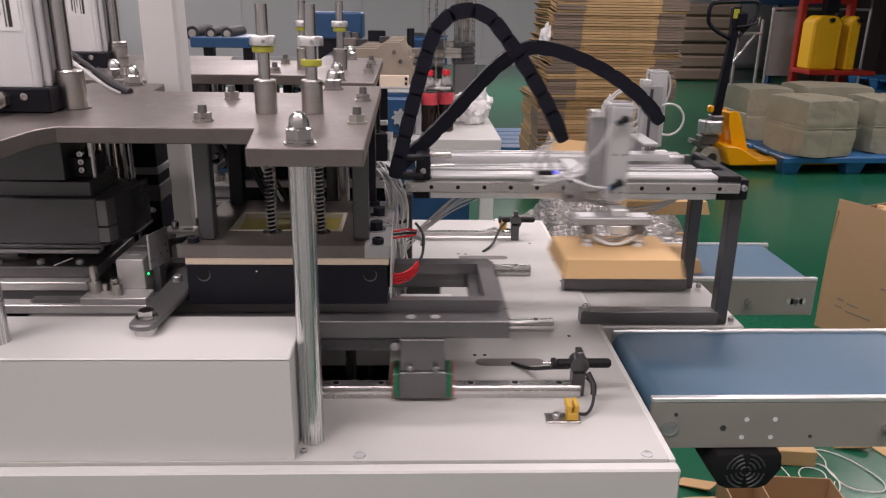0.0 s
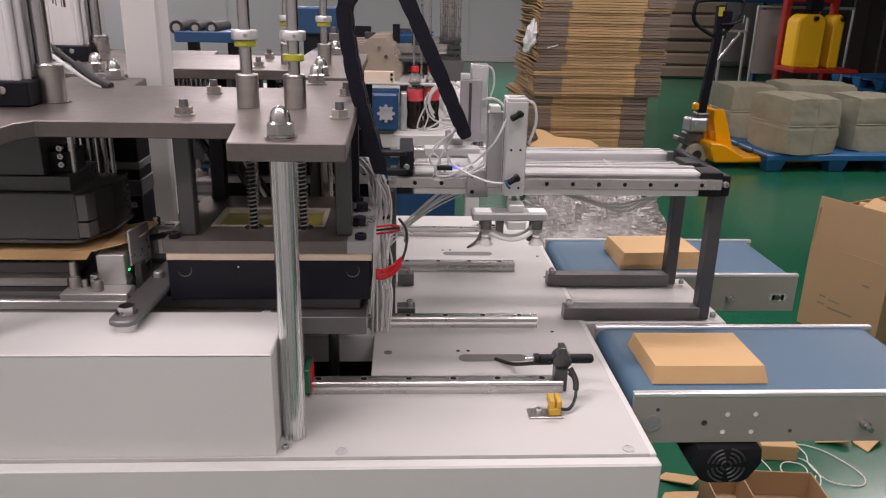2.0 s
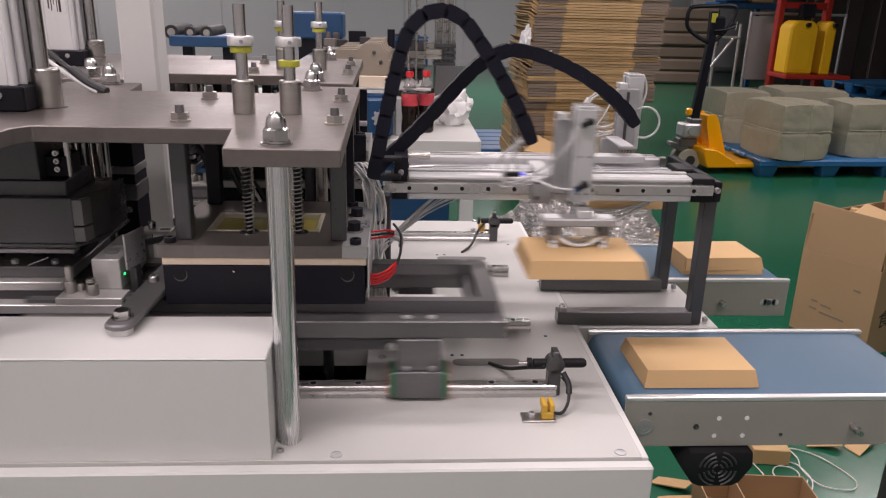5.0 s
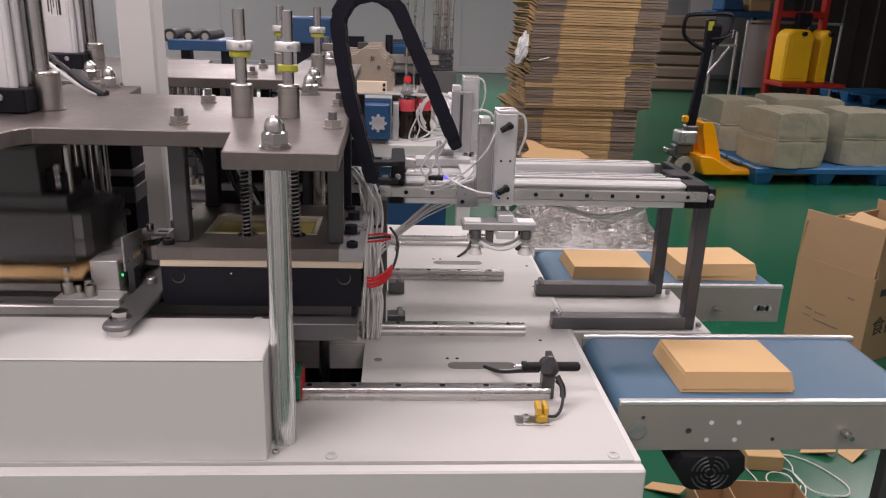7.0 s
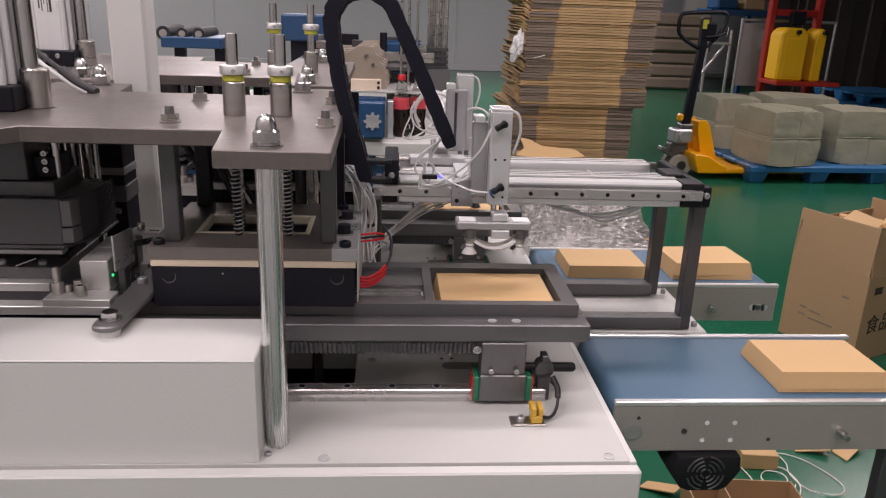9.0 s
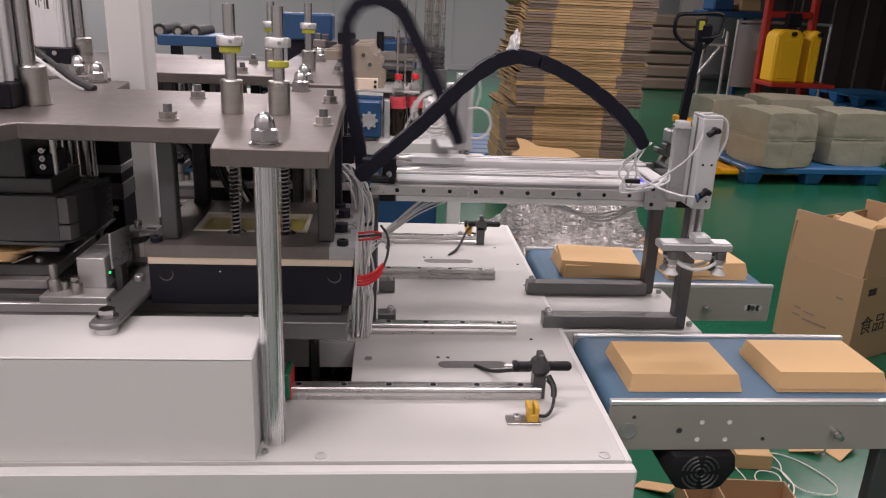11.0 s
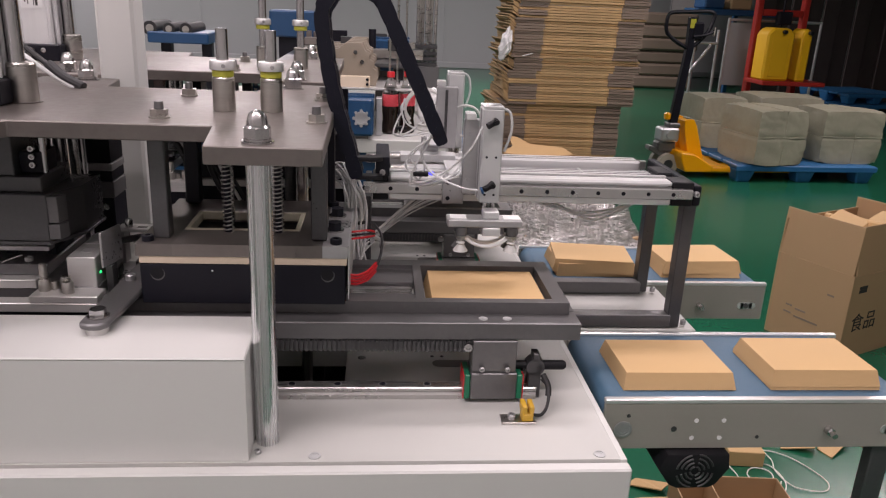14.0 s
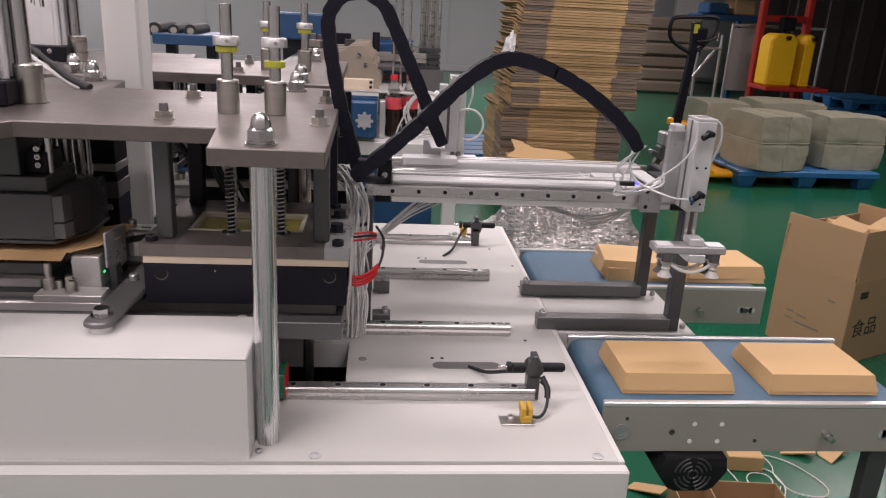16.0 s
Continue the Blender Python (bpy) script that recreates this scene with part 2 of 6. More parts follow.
def hexagon(bm, x, y, z0, z1, r):
    bmesh.ops.create_cone(bm, cap_ends=True, segments=6, radius1=r, radius2=r, depth=z1 - z0, matrix=Matrix.Translation((x, y, (z0 + z1) / 2)))
    return bm


def socket_screw(name, x, y, z, r, h, parent, axis="z", material=None):
    """A round screw head with a hexagon socket, its seat at the point."""
    bm = bmesh.new()
    turned(bm, [(r, 0), (r, h * 0.85), (r * 0.85, h), (r * 0.5, h), (r * 0.5, h * 0.45)], seg=14)
    ob = part(name, bm, material or MACHINED, parent)
    turn = {"z": (0, 0, 0), "y": (90, 0, 0), "x": (0, 90, 0)}[axis]
    ob.matrix_basis = pose(x, y, z, *turn)
    return ob


# ---------------------------------------------------------------- the room
def room():
    tagged(part("floor", B(-7, 10, -1.6, 15.2, -0.1, 0.0), FLOOR_PAINT), "glossy green epoxy-painted workshop floor", "floor", kind="structure")
    north = tagged(part("wall_north", B(-7, 10, 14.9, 15.1, 0, 4.2), WALL_PANEL), "grey sandwich-panel wall with narrow seams", "wall", kind="structure")
    for x in (-5.9, -4.7, -3.5, -2.3, -1.1, 0.1, 1.3, 2.5, 3.7, 4.9, 6.1):
        part("seam", B(x - 0.012, x + 0.012, 14.885, 14.899, 0.12, 4.2, 0.003), WALL_PANEL, north)
    part("skirting", B(-7, 10, 14.87, 14.898, 0, 0.12, 0.01), WALL_PANEL, north)
    tagged(part("wall_west", B(-7.2, -7, -1.6, 15.2, 0, 4.2), WALL_PANEL), "grey sandwich-panel side wall", "wall", kind="structure")
    tagged(part("wall_east", B(10, 10.2, -1.6, 15.2, 0, 4.2), DARK_WALL), "dark brown side wall", "wall", kind="structure")
    # Two added partitions out of view put white, not green floor, into column reflections.
    tagged(part("wall_left_stub", B(-2.5, -2.4, -1.45, 0.8, 0, 4.2), WHITE_WALL), "unseen white partition added to reflect in the metal", "wall", kind="structure")
    tagged(part("wall_right_stub", B(3.4, 3.5, -1.45, 1.4, 0, 4.2), WHITE_WALL), "unseen white partition added to reflect in the metal", "wall", kind="structure")
    # Closes the room unseen; set this near to bounce light onto the machine's front.
    tagged(part("wall_south", B(-7, 10, -1.6, -1.45, 0, 4.2), WHITE_WALL), "unseen white wall set close to bounce light and fill reflections", "wall", kind="structure")
    tagged(part("ceiling", B(-7.2, 10.2, -1.6, 15.2, 4.2, 4.35), CEILING_PAINT), "plain white panel ceiling", "ceiling", kind="structure")


# ---------------------------------------------------------------- the machine's table
Z = 0.80          # table top
PITCH = 0.469     # from one station's rails to the next


def machine_table():
    ob = thing("machine_table", "white painted sheet-metal machine table with openings", "machine table")
    # top in strips round two openings
    part("top_plate", B(-1.6, -0.3, -0.152, 0.842, 0.775, Z), TABLE_PAINT, ob)
    part("top_plate", B(-0.052, 0.2825, -0.152, 0.842, 0.775, Z), TABLE_PAINT, ob)
    for y0, y1 in ((-0.152, 0.035), (0.172, 0.504), (0.641, 0.842)):
        part("top_plate", B(-0.3, -0.052, y0, y1, 0.775, Z), TABLE_PAINT, ob)
    part("edge_strip", B(0.2830, 0.2915, -0.152, 0.842, 0.760, 0.7995, 0.0008), WHITE_PAINT, ob)
    part("front_panel", B(-1.6, 0.2925, -0.1705, -0.1535, 0.03, 0.7975, 0.0022), WHITE_PAINT, ob)
    part("side_panel", B(0.274, 0.2915, -0.1495, 0.842, 0.03, 0.7595, 0.002), WHITE_PAINT, ob)
    part("back_panel", B(-1.6, 0.273, 0.827, 0.842, 0.03, 0.774), WHITE_PAINT, ob)
    part("shelf", B(-1.6, 0.273, -0.149, 0.826, 0.45, 0.47), BLACK_STEEL, ob)
    for y in (-0.1, 0.7):
        for x in (-1.5, 0.2):
            part("foot", R((x, y, 0), (x, y, 0.45), 0.03), BLACK_STEEL, ob)
    # platform between the two conveyors
    part("platform", B(0.2920, 0.532, 0.226, 0.430, 0.72, Z - 0.002, 0.002), TABLE_PAINT, ob)
    for x, y in ((-0.079, -0.141), (0.260, -0.142)):
        bm = bmesh.new()
        turned(bm, [(0.0072, 0), (0.0072, 0.0012), (0.0055, 0.0014), (0.0055, 0.0006), (0.003, 0.0006), (0.003, 0.0002)], (x, y, Z), 18)
        part("screw", bm, ALU_CAST, ob)
    socket_screw("screw", -0.145, -0.133, Z, 0.0042, 0.004, ob)
    for x, y in ((0.262, 0.09), (0.23, 0.185), (0.075, 0.118), (0.09, 0.118), (0.262, 0.43), (0.268, 0.55), (0.235, 0.66), (0.075, 0.587), (0.09, 0.587)):
        part("hole", R((x, y, Z + 0.0002), (x, y, Z + 0.0007), 0.0028, seg=10), BLACK_STEEL, ob)
    for y in (0.095, 0.565):
        bm = bmesh.new()
        block(bm, 0.085, 0.165, y - 0.011, y + 0.011, Z + 0.0002, Z + 0.0006)
        rod(bm, (0.085, y, Z + 0.0002), (0.085, y, Z + 0.0006), 0.011)
        rod(bm, (0.165, y, Z + 0.0002), (0.165, y, Z + 0.0006), 0.011)
        part("cable_slot", bm, SLOT_GREY, ob)
        bm = bmesh.new()
        turned(bm, [(0.0062, 0), (0.0062, 0.0008), (0.004, 0.0008), (0.004, 0.0003)], (-0.03, y + 0.018, Z), 16)
        part("hole", bm, STEEL, ob)
    # works inside the openings
    for y in (0.172, 0.641):
        part("inner_lip", B(-0.298, -0.054, y - 0.0030, y - 0.0006, 0.757, 0.7985), WHITE_PAINT, ob)
    for y in (0.1, 0.57):
        part("inner_plate", B(-0.295, -0.058, y + 0.062, y + 0.068, 0.50, 0.7340), BLACK_STEEL, ob)
        part("inner_column", R((-0.112, y + 0.035, 0.47), (-0.112, y + 0.035, 0.86), 0.0085), STEEL, ob)
        part("column_head", B(-0.16, -0.095, y + 0.02, y + 0.05, 0.8605, 0.872, 0.001), BLACK_STEEL, ob)
    return ob


def machine_cover():
    ob = thing("machine_cover", "white folded sheet-metal cover box on the table", "machine cover")
    part("top_panel", B(-1.58, -0.1525, -0.150, -0.034, 0.927, 0.930, 0.0014), WHITE_PAINT, ob)
    part("front_panel", B(-1.58, -0.1528, -0.1497, -0.1475, Z + 0.0005, 0.9268), WHITE_PAINT, ob)
    part("end_panel", B(-0.1550, -0.1528, -0.1474, -0.0345, Z + 0.0005, 0.9268), WHITE_PAINT, ob)
    part("back_panel", B(-1.58, -0.1553, -0.0367, -0.0345, Z + 0.0005, 0.9268), WHITE_PAINT, ob)
    return ob


def linear_rail(y, group):
    ob = thing("linear_rail", "ground steel linear guide rail with counterbored holes", "linear rail", group)
    bm = bmesh.new()
    # waisted section swept along x
    sec = [(-0.010, 0), (0.010, 0), (0.010, 0.006), (0.0078, 0.0095), (0.010, 0.0125), (0.010, 0.016), (0.0085, 0.0175), (-0.0085, 0.0175), (-0.010, 0.016), (-0.010, 0.0125), (-0.0078, 0.0095), (-0.010, 0.006)]
    x0, x1 = -0.62, 0.208
    a = [bm.verts.new((x0, y + p, Z + 0.0003 + q)) for p, q in sec]
    b = [bm.verts.new((x1, y + p, Z + 0.0003 + q)) for p, q in sec]
    for i in range(len(sec)):
        bm.faces.new((a[i], a[(i + 1) % len(sec)], b[(i + 1) % len(sec)], b[i]))
    bm.faces.new(a[::-1])
    bm.faces.new(b)
    part("rail", bm, GROUND_STEEL, ob)
    for i in range(-4, 4):
        x = i * 0.06
        part("hole_rim", R((x, y, Z + 0.0179), (x, y, Z + 0.0182), 0.0056, seg=16), ALUMINIUM, ob)
        part("bolt_hole", R((x, y, Z + 0.0183), (x, y, Z + 0.0186), 0.0045, seg=14), BLACK_STEEL, ob)
    return ob


def stop_sensor(dy, m):
    """Shock absorber on a clamp post, with a proximity switch beside it."""
    ob = thing("end_stop", "black shock absorber in a clamp post with yellow proximity switch", "end stop", "end stops", at=pose(0, dy, 0))
    y = 0.005
    bm = B(0.196, 0.2135, -0.012 + y, 0.006 + y, Z + 0.0003, Z + 0.040, 0.001)
    rod(bm, (0.205, -0.012 + y, Z + 0.046), (0.205, 0.006 + y, Z + 0.046), 0.0125, seg=18)
    block(bm, 0.2005, 0.2095, -0.012 + y, 0.006 + y, Z + 0.054, Z + 0.066, 0.001)
    part("clamp_post", bm, DARK_STEEL, ob)
    bm = R((0.176, -0.003 + y, Z + 0.046), (0.246, -0.003 + y, Z + 0.046), 0.0062)
    for i in range(13):
        x = 0.216 + i * 0.0022
        rod(bm, (x, -0.003 + y, Z + 0.046), (x + 0.0011, -0.003 + y, Z + 0.046), 0.0067, seg=14)
    rod(bm, (0.168, -0.003 + y, Z + 0.046), (0.174, -0.003 + y, Z + 0.046), 0.0074, seg=16)
    rod(bm, (0.246, -0.003 + y, Z + 0.046), (0.248, -0.003 + y, Z + 0.046), 0.0045, seg=14)
    part("shock_absorber", bm, BLACK_PLASTIC, ob)
    part("piston", R((0.156, -0.003 + y, Z + 0.046), (0.17, -0.003 + y, Z + 0.046), 0.0026), STEEL, ob)
    part("mounting_plate", B(0.152, 0.196, -0.074, -0.052, Z + 0.0003, Z + 0.0025, 0.0005), BRUSHED, ob)
    socket_screw("screw", 0.166, -0.062, Z + 0.0025, 0.0055, 0.006, ob)
    bm = B(0.178, 0.1925, -0.072, -0.056, Z + 0.0027, Z + 0.013, 0.001)
    block(bm, 0.1775, 0.184, -0.072, -0.05, Z + 0.0131, Z + 0.024, 0.001)
    block(bm, 0.187, 0.193, -0.072, -0.05, Z + 0.0131, Z + 0.024, 0.001)
    part("switch", bm, BRASS, ob)
    part("cable", T([(0.192, -0.06, Z + 0.006), (0.206, -0.058, Z + 0.005), (0.216, -0.045, Z + 0.012), (0.219, -0.03, Z + 0.028), (0.212, -0.018, Z + 0.035)], 0.0022), CABLE, ob)
    part("sleeve", T([(0.2185, -0.036, Z + 0.02), (0.219, -0.028, Z + 0.03), (0.213, -0.018, Z + 0.042)], 0.0042), CABLE, ob)
    part("lead", T([(0.19, -0.006, Z + 0.044), (0.17, 0.02, Z + 0.03), (0.15, 0.06, Z + 0.008), (0.128, 0.09, Z + 0.001)], 0.0028), CABLE, ob)
    if m < 0:
        for o in ob.children:
            o.data.transform(o.matrix_basis)
            o.matrix_basis = Matrix.Identity(4)
            o.data.transform(Matrix.Diagonal((1, -1, 1, 1)))
            o.data.flip_normals()
    return ob


# ---------------------------------------------------------------- press frames
ZP = 1.160        # upper face of the press plate


EJECTORS = ((-0.2130, 0.114), (-0.1520, 0.117))
FAR_EJECTORS = ((-0.2290, 0.117), (-0.1520, 0.117))


def press_frame(dy, dx=0.0, bushes=EJECTORS, cx=0.0, hose=True):
    ob = thing("forming_press", "oiled steel press plate on chromed columns with nuts", "press frame", "press frames", at=pose(dx, dy, 0))
    west = -0.575 + cx
    outline = [(-0.189, -0.133), (-0.068, -0.133), (-0.076, 0.440), (-0.192, 0.440), (-0.206, 0.330), (-0.434, 0.330), (-0.450, 0.440), (west, 0.440), (west, -0.133), (-0.452, -0.133), (-0.445, -0.035), (-0.432, -0.013), (-0.204, -0.013)]
    part("press_plate", prism(outline, ZP - 0.0195, ZP, 0.0012), PLATE_STEEL, ob)
    for x, y in ((-0.137, -0.107), (-0.489 + 0.35 * cx, -0.107), (-0.152, 0.377), (-0.489 + cx, 0.405)):
        part("column", R((x, y, Z + 0.0004), (x, y, ZP - 0.0197), 0.0138, seg=28), COLUMN_CHROME, ob, "polished chromed column")
        bm = bmesh.new()
        turned(bm, [(0.0172, 0), (0.0172, 0.002), (0.0145, 0.0022)], (x, y, ZP), 24)
        turned(bm, [(0.0145, 0.0025), (0.0145, 0.005), (0.013, 0.0052)], (x, y, ZP), 22)
        hexagon(bm, x, y, ZP + 0.0053, ZP + 0.0165, 0.0152)
        turned(bm, [(0.0138, 0.0163), (0.0113, 0.0185), (0.0110, 0.0225), (0.0096, 0.0285), (0.0062, 0.0328), (0.001, 0.0345)], (x, y, ZP), 22)
        part("cap_nut", bm, STEEL, ob)
    for x, y in ((-0.276, 0.037), (-0.087, 0.034), (-0.290, 0.250), (-0.094, 0.245)):
        bm = bmesh.new()
        turned(bm, [(0.0125, 0), (0.0125, 0.0018), (0.011, 0.002)], (x, y, ZP), 18)
        hexagon(bm, x, y, ZP + 0.002, ZP + 0.0105, 0.0108)
        part("nut", bm, BRUSHED, ob)
        part("stud", R((x, y, ZP + 0.0106), (x, y, ZP + 0.0200), 0.0058, 0.0052, seg=14), CARRIAGE_STEEL, ob)
    # left press cylinder and its guide
    gx, bx = -0.4735 + cx, -0.525 + cx
    part("guide_bush", turned(bmesh.new(), [(0.0178, 0.0003), (0.0178, 0.049), (0.0165, 0.051)], (gx, 0.135, ZP), 26), BRUSHED, ob)
    part("bush_ring", turned(bmesh.new(), [(0.0215, 0.0002), (0.0215, 0.0012), (0.0185, 0.0014)], (gx, 0.135, ZP), 26), PLATE_STEEL, ob)
    part("guide_rod", R((gx - 0.005, 0.135, ZP - 0.0193), (gx - 0.005, 0.135, ZP + 0.35), 0.0108, seg=24), STEEL, ob)
    part("cylinder_base", B(bx - 0.036, bx + 0.044, 0.085, 0.165, ZP + 0.0004, ZP + 0.032, 0.002), BLACK_STEEL, ob)
    part("cylinder_barrel", prism([(bx - 0.030, 0.098), (bx - 0.024, 0.0925), (bx + 0.022, 0.0925), (bx + 0.028, 0.098), (bx + 0.028, 0.152), (bx + 0.022, 0.157), (bx - 0.024, 0.157), (bx - 0.030, 0.152)], ZP + 0.0325, ZP + 0.36), BARREL, ob, "satin aluminium profile cylinder barrel")
    for x, y in ((bx - 0.029, 0.0955), (bx + 0.028, 0.0955), (bx + 0.033, 0.112), (bx + 0.033, 0.140), (bx - 0.029, 0.155), (bx + 0.029, 0.157)):
        part("profile_ridge", R((x, y, ZP + 0.0325), (x, y, ZP + 0.36), 0.0048, seg=12), BARREL, ob)
    part("sensor_groove", B(bx + 0.0284, bx + 0.0300, 0.122, 0.130, ZP + 0.0325, ZP + 0.36), DARK_STEEL, ob)
    part("barrel_label", B(bx - 0.020, bx + 0.019, 0.0912, 0.0923, ZP + 0.101, ZP + 0.19), LABEL_WHITE, ob, "white type label with grey print")
    for i, (x, w, z0, z1) in enumerate(((-0.016, 0.003, 0.112, 0.16), (-0.010, 0.002, 0.108, 0.18), (-0.005, 0.0018, 0.120, 0.17), (0.001, 0.0018, 0.106, 0.14), (0.005, 0.0045, 0.106, 0.165))):
        part("print_bar", B(bx + x, bx + x + w, 0.0905, 0.0909, ZP + z0, ZP + z1), GREY_BELLOWS if i < 4 else INK, ob)
    bm = R((bx - 0.014, 0.072, ZP + 0.017), (bx - 0.014, 0.0855, ZP + 0.017), 0.0105, seg=6)
    rod(bm, (bx - 0.014, 0.06, ZP + 0.017), (bx - 0.014, 0.073, ZP + 0.017), 0.0065, seg=12)
    part("air_fitting", bm, BRUSHED, ob)
    socket_screw("base_screw", bx + 0.013, 0.0848, ZP + 0.021, 0.005, 0.002, ob, "y", STEEL)
    part("air_hose", T([(bx - 0.014, 0.062, ZP + 0.017), (bx - 0.022, 0.04, ZP + 0.016), (bx - 0.05, 0.025, ZP + 0.02), (bx - 0.095, 0.03, ZP + 0.03)], 0.006), CABLE, ob)
    # bushes of the ejector rods
    for x, y in bushes:
        part("ejector_bush", turned(bmesh.new(), [(0.0145, 0.0003), (0.0145, 0.042), (0.0135, 0.0435)], (x, y, ZP), 24), BRUSHED, ob)
    # black hose through the plate
    if hose:
        part("hose", T([(-0.590, 0.345, ZP + 0.085), (-0.545, 0.328, ZP + 0.052), (-0.49, 0.307, ZP + 0.016), (-0.462, 0.298, ZP + 0.0005)], 0.0042), CABLE, ob)
        part("hose", T([(-0.590, 0.336, ZP + 0.074), (-0.545, 0.319, ZP + 0.042), (-0.495, 0.302, ZP + 0.012), (-0.470, 0.294, ZP + 0.0005)], 0.0034), CLEAR_TUBE, ob)
        bm = T([(-0.513, 0.316, ZP + 0.032), (-0.488, 0.306, ZP + 0.014), (-0.458, 0.297, ZP + 0.0005)], 0.0082, 12)
        part("hose_sleeve", bm, RUBBER, ob)
    # hangers from the plate to the die
    for x, y in ((-0.279, 0.03), (-0.084, 0.03), (-0.279, 0.2), (-0.084, 0.2)):
        part("hanger", B(x - 0.010, x + 0.010, y - 0.010, y + 0.010, 1.0117, ZP - 0.0197, 0.0015), DARK_STEEL if y < 0.1 else BLACK_STEEL, ob)
    # heated die under the plate
    part("die_block", B(-0.303, -0.050, 0.0, 0.215, 0.932, 0.9855, 0.0015), BLACK_STEEL, ob, "black steel heated die block")
    part("insulation_board", B(-0.303, -0.048, -0.001, 0.216, 0.9857, 0.9955, 0.0008), CREAM, ob)
    for x0, x1, y0, y1 in ((-0.306, -0.262, -0.002, 0.217), (-0.112, -0.0785, -0.002, 0.217), (-0.0784, -0.047, -0.002, 0.217), (-0.2619, -0.1121, -0.002, 0.06), (-0.2619, -0.1121, 0.15, 0.217)):
        part("die_plate", B(x0, x1, y0, y1, 0.9957, 1.0115), MACHINED if x1 == -0.047 else PLATE_STEEL, ob)
    bm = bmesh.new()
    block(bm, -0.2615, -0.1125, 0.0605, 0.067, 1.0005, 1.0125, 0.001)
    block(bm, -0.2615, -0.1125, 0.143, 0.1495, 1.0005, 1.0125, 0.001)
    block(bm, -0.2615, -0.255, 0.0675, 0.1425, 1.0005, 1.0125, 0.001)
    block(bm, -0.119, -0.1125, 0.0675, 0.1425, 1.0005, 1.0125, 0.001)
    part("resin_rim", bm, PALE_RESIN, ob)
    # Thin black sheet stands in for the dark cavity once the pusher plate sinks.
    part("cavity_floor", B(-0.2615, -0.1125, 0.0605, 0.1495, 0.9956, 0.9962), BLACK_STEEL, ob)
    part("pusher_plate", B(-0.2545, -0.1195, 0.068, 0.142, 0.9965, 1.006), RESIN, ob, "olive yellow pusher plate in the die opening")
    # Flat bores: black disc for the shaded depth, grey crescent for the lit lower wall.
    for x in (-0.2815, -0.072):
        bm = R((x, -0.0004, 0.972), (x, -0.0010, 0.972), 0.0086, seg=24)
        part("die_hole", bm, CARRIAGE_STEEL, ob)
        bm = R((x - 0.0004, -0.0011, 0.9734), (x - 0.0004, -0.0014, 0.9734), 0.0081, seg=24)
        part("die_bore", bm, BLACK_PLASTIC, ob)
    for x, z, r in ((-0.165, 0.96, 0.0014), (-0.215, 0.977, 0.0012)):
        part("set_screw", R((x, -0.0004, z), (x, -0.001, z), r, seg=10), STEEL, ob)
    part("side_sheet", B(-0.0465, -0.0452, 0.0, 0.216, 0.94, 1.0115), ALU_CAST, ob)
    for y in (0.065, 0.135):
        bm = turned(bmesh.new(), [(0.0125, 0), (0.0125, 0.0024), (0.0105, 0.0027)], (-0.0665, y, 1.0119), 20)
        part("washer", bm, STEEL, ob)
        part("bolt", hexagon(bmesh.new(), -0.0665, y, 1.0147, 1.0245, 0.0095), BLACK_STEEL, ob)
    for x, y in ((-0.062, 0.01), (-0.075, 0.19), (-0.294, 0.012)):
        socket_screw("die_screw", x, y, 1.0117, 0.0075, 0.007, ob, "z", BLACK_STEEL)
    # coil springs
    for x, y in ((-0.2035, 0.055), (-0.139, 0.055)):
        pts = [(x + 0.0068 * math.cos(a * 0.9), y + 0.0068 * math.sin(a * 0.9), 1.0125 + a * 0.00079) for a in range(160)]
        part("spring", T(pts, 0.0009, 6, 1), BRUSHED, ob, "bright coil spring round a dark guide pin")
        part("guide_pin", R((x, y, 1.0065), (x, y, ZP - 0.0197), 0.0046, seg=14), BLACK_STEEL, ob)
        part("spring_seat", R((x, y, 1.0066), (x, y, 1.0118), 0.0105, seg=20), DARK_STEEL, ob)
        part("seat_rim", turned(bmesh.new(), [(0.0125, 1.0117), (0.0125, 1.0128), (0.0108, 1.0130)], (x, y, 0), 20), STEEL, ob)
    # plates and cables behind the die
    part("rear_plate", B(-0.30, -0.06, 0.30, 0.31, 0.90, 1.10, 0.001), BLACK_STEEL, ob)
    for x, r, m in ((-0.148, 0.0078, DARK_STEEL), (-0.1295, 0.0115, STEEL)):
        part("rear_pin", R((x, 0.27, 1.0), (x, 0.27, ZP - 0.0197), r, seg=20), m, ob)
    bm = T([(-0.335, 0.20, ZP - 0.0198), (-0.318, 0.20, 1.118), (-0.296, 0.20, 1.090), (-0.288, 0.20, 1.070), (-0.287, 0.20, 1.03), (-0.288, 0.20, 1.012)], 0.0048, 10)
    part("corrugated_hose", bm, CABLE, ob, "black corrugated cable conduit")
    for k in range(14):
        u = k / 13
        x, z = -0.331 + 0.040 * u, 1.132 - 0.052 * u
        part("conduit_ring", R((x, 0.20, z), (x + 0.0012, 0.20, z - 0.0016), 0.0056, seg=12), CABLE, ob)
    for i in range(4):
        part("cable", T([(-0.262 + i * 0.006, 0.215, 1.10), (-0.258 + i * 0.007, 0.213, 1.065), (-0.246 + i * 0.009, 0.212, 1.035), (-0.232 + i * 0.008, 0.213, 1.012)], 0.0026 if i else 0.0045), CABLE if i != 2 else WHITE_WIRE, ob)
    part("cable_tag", B(-0.2675, -0.2555, 0.206, 0.2075, 1.085, 1.125), BLUE_PAINT, ob, "blue printed cable tag")
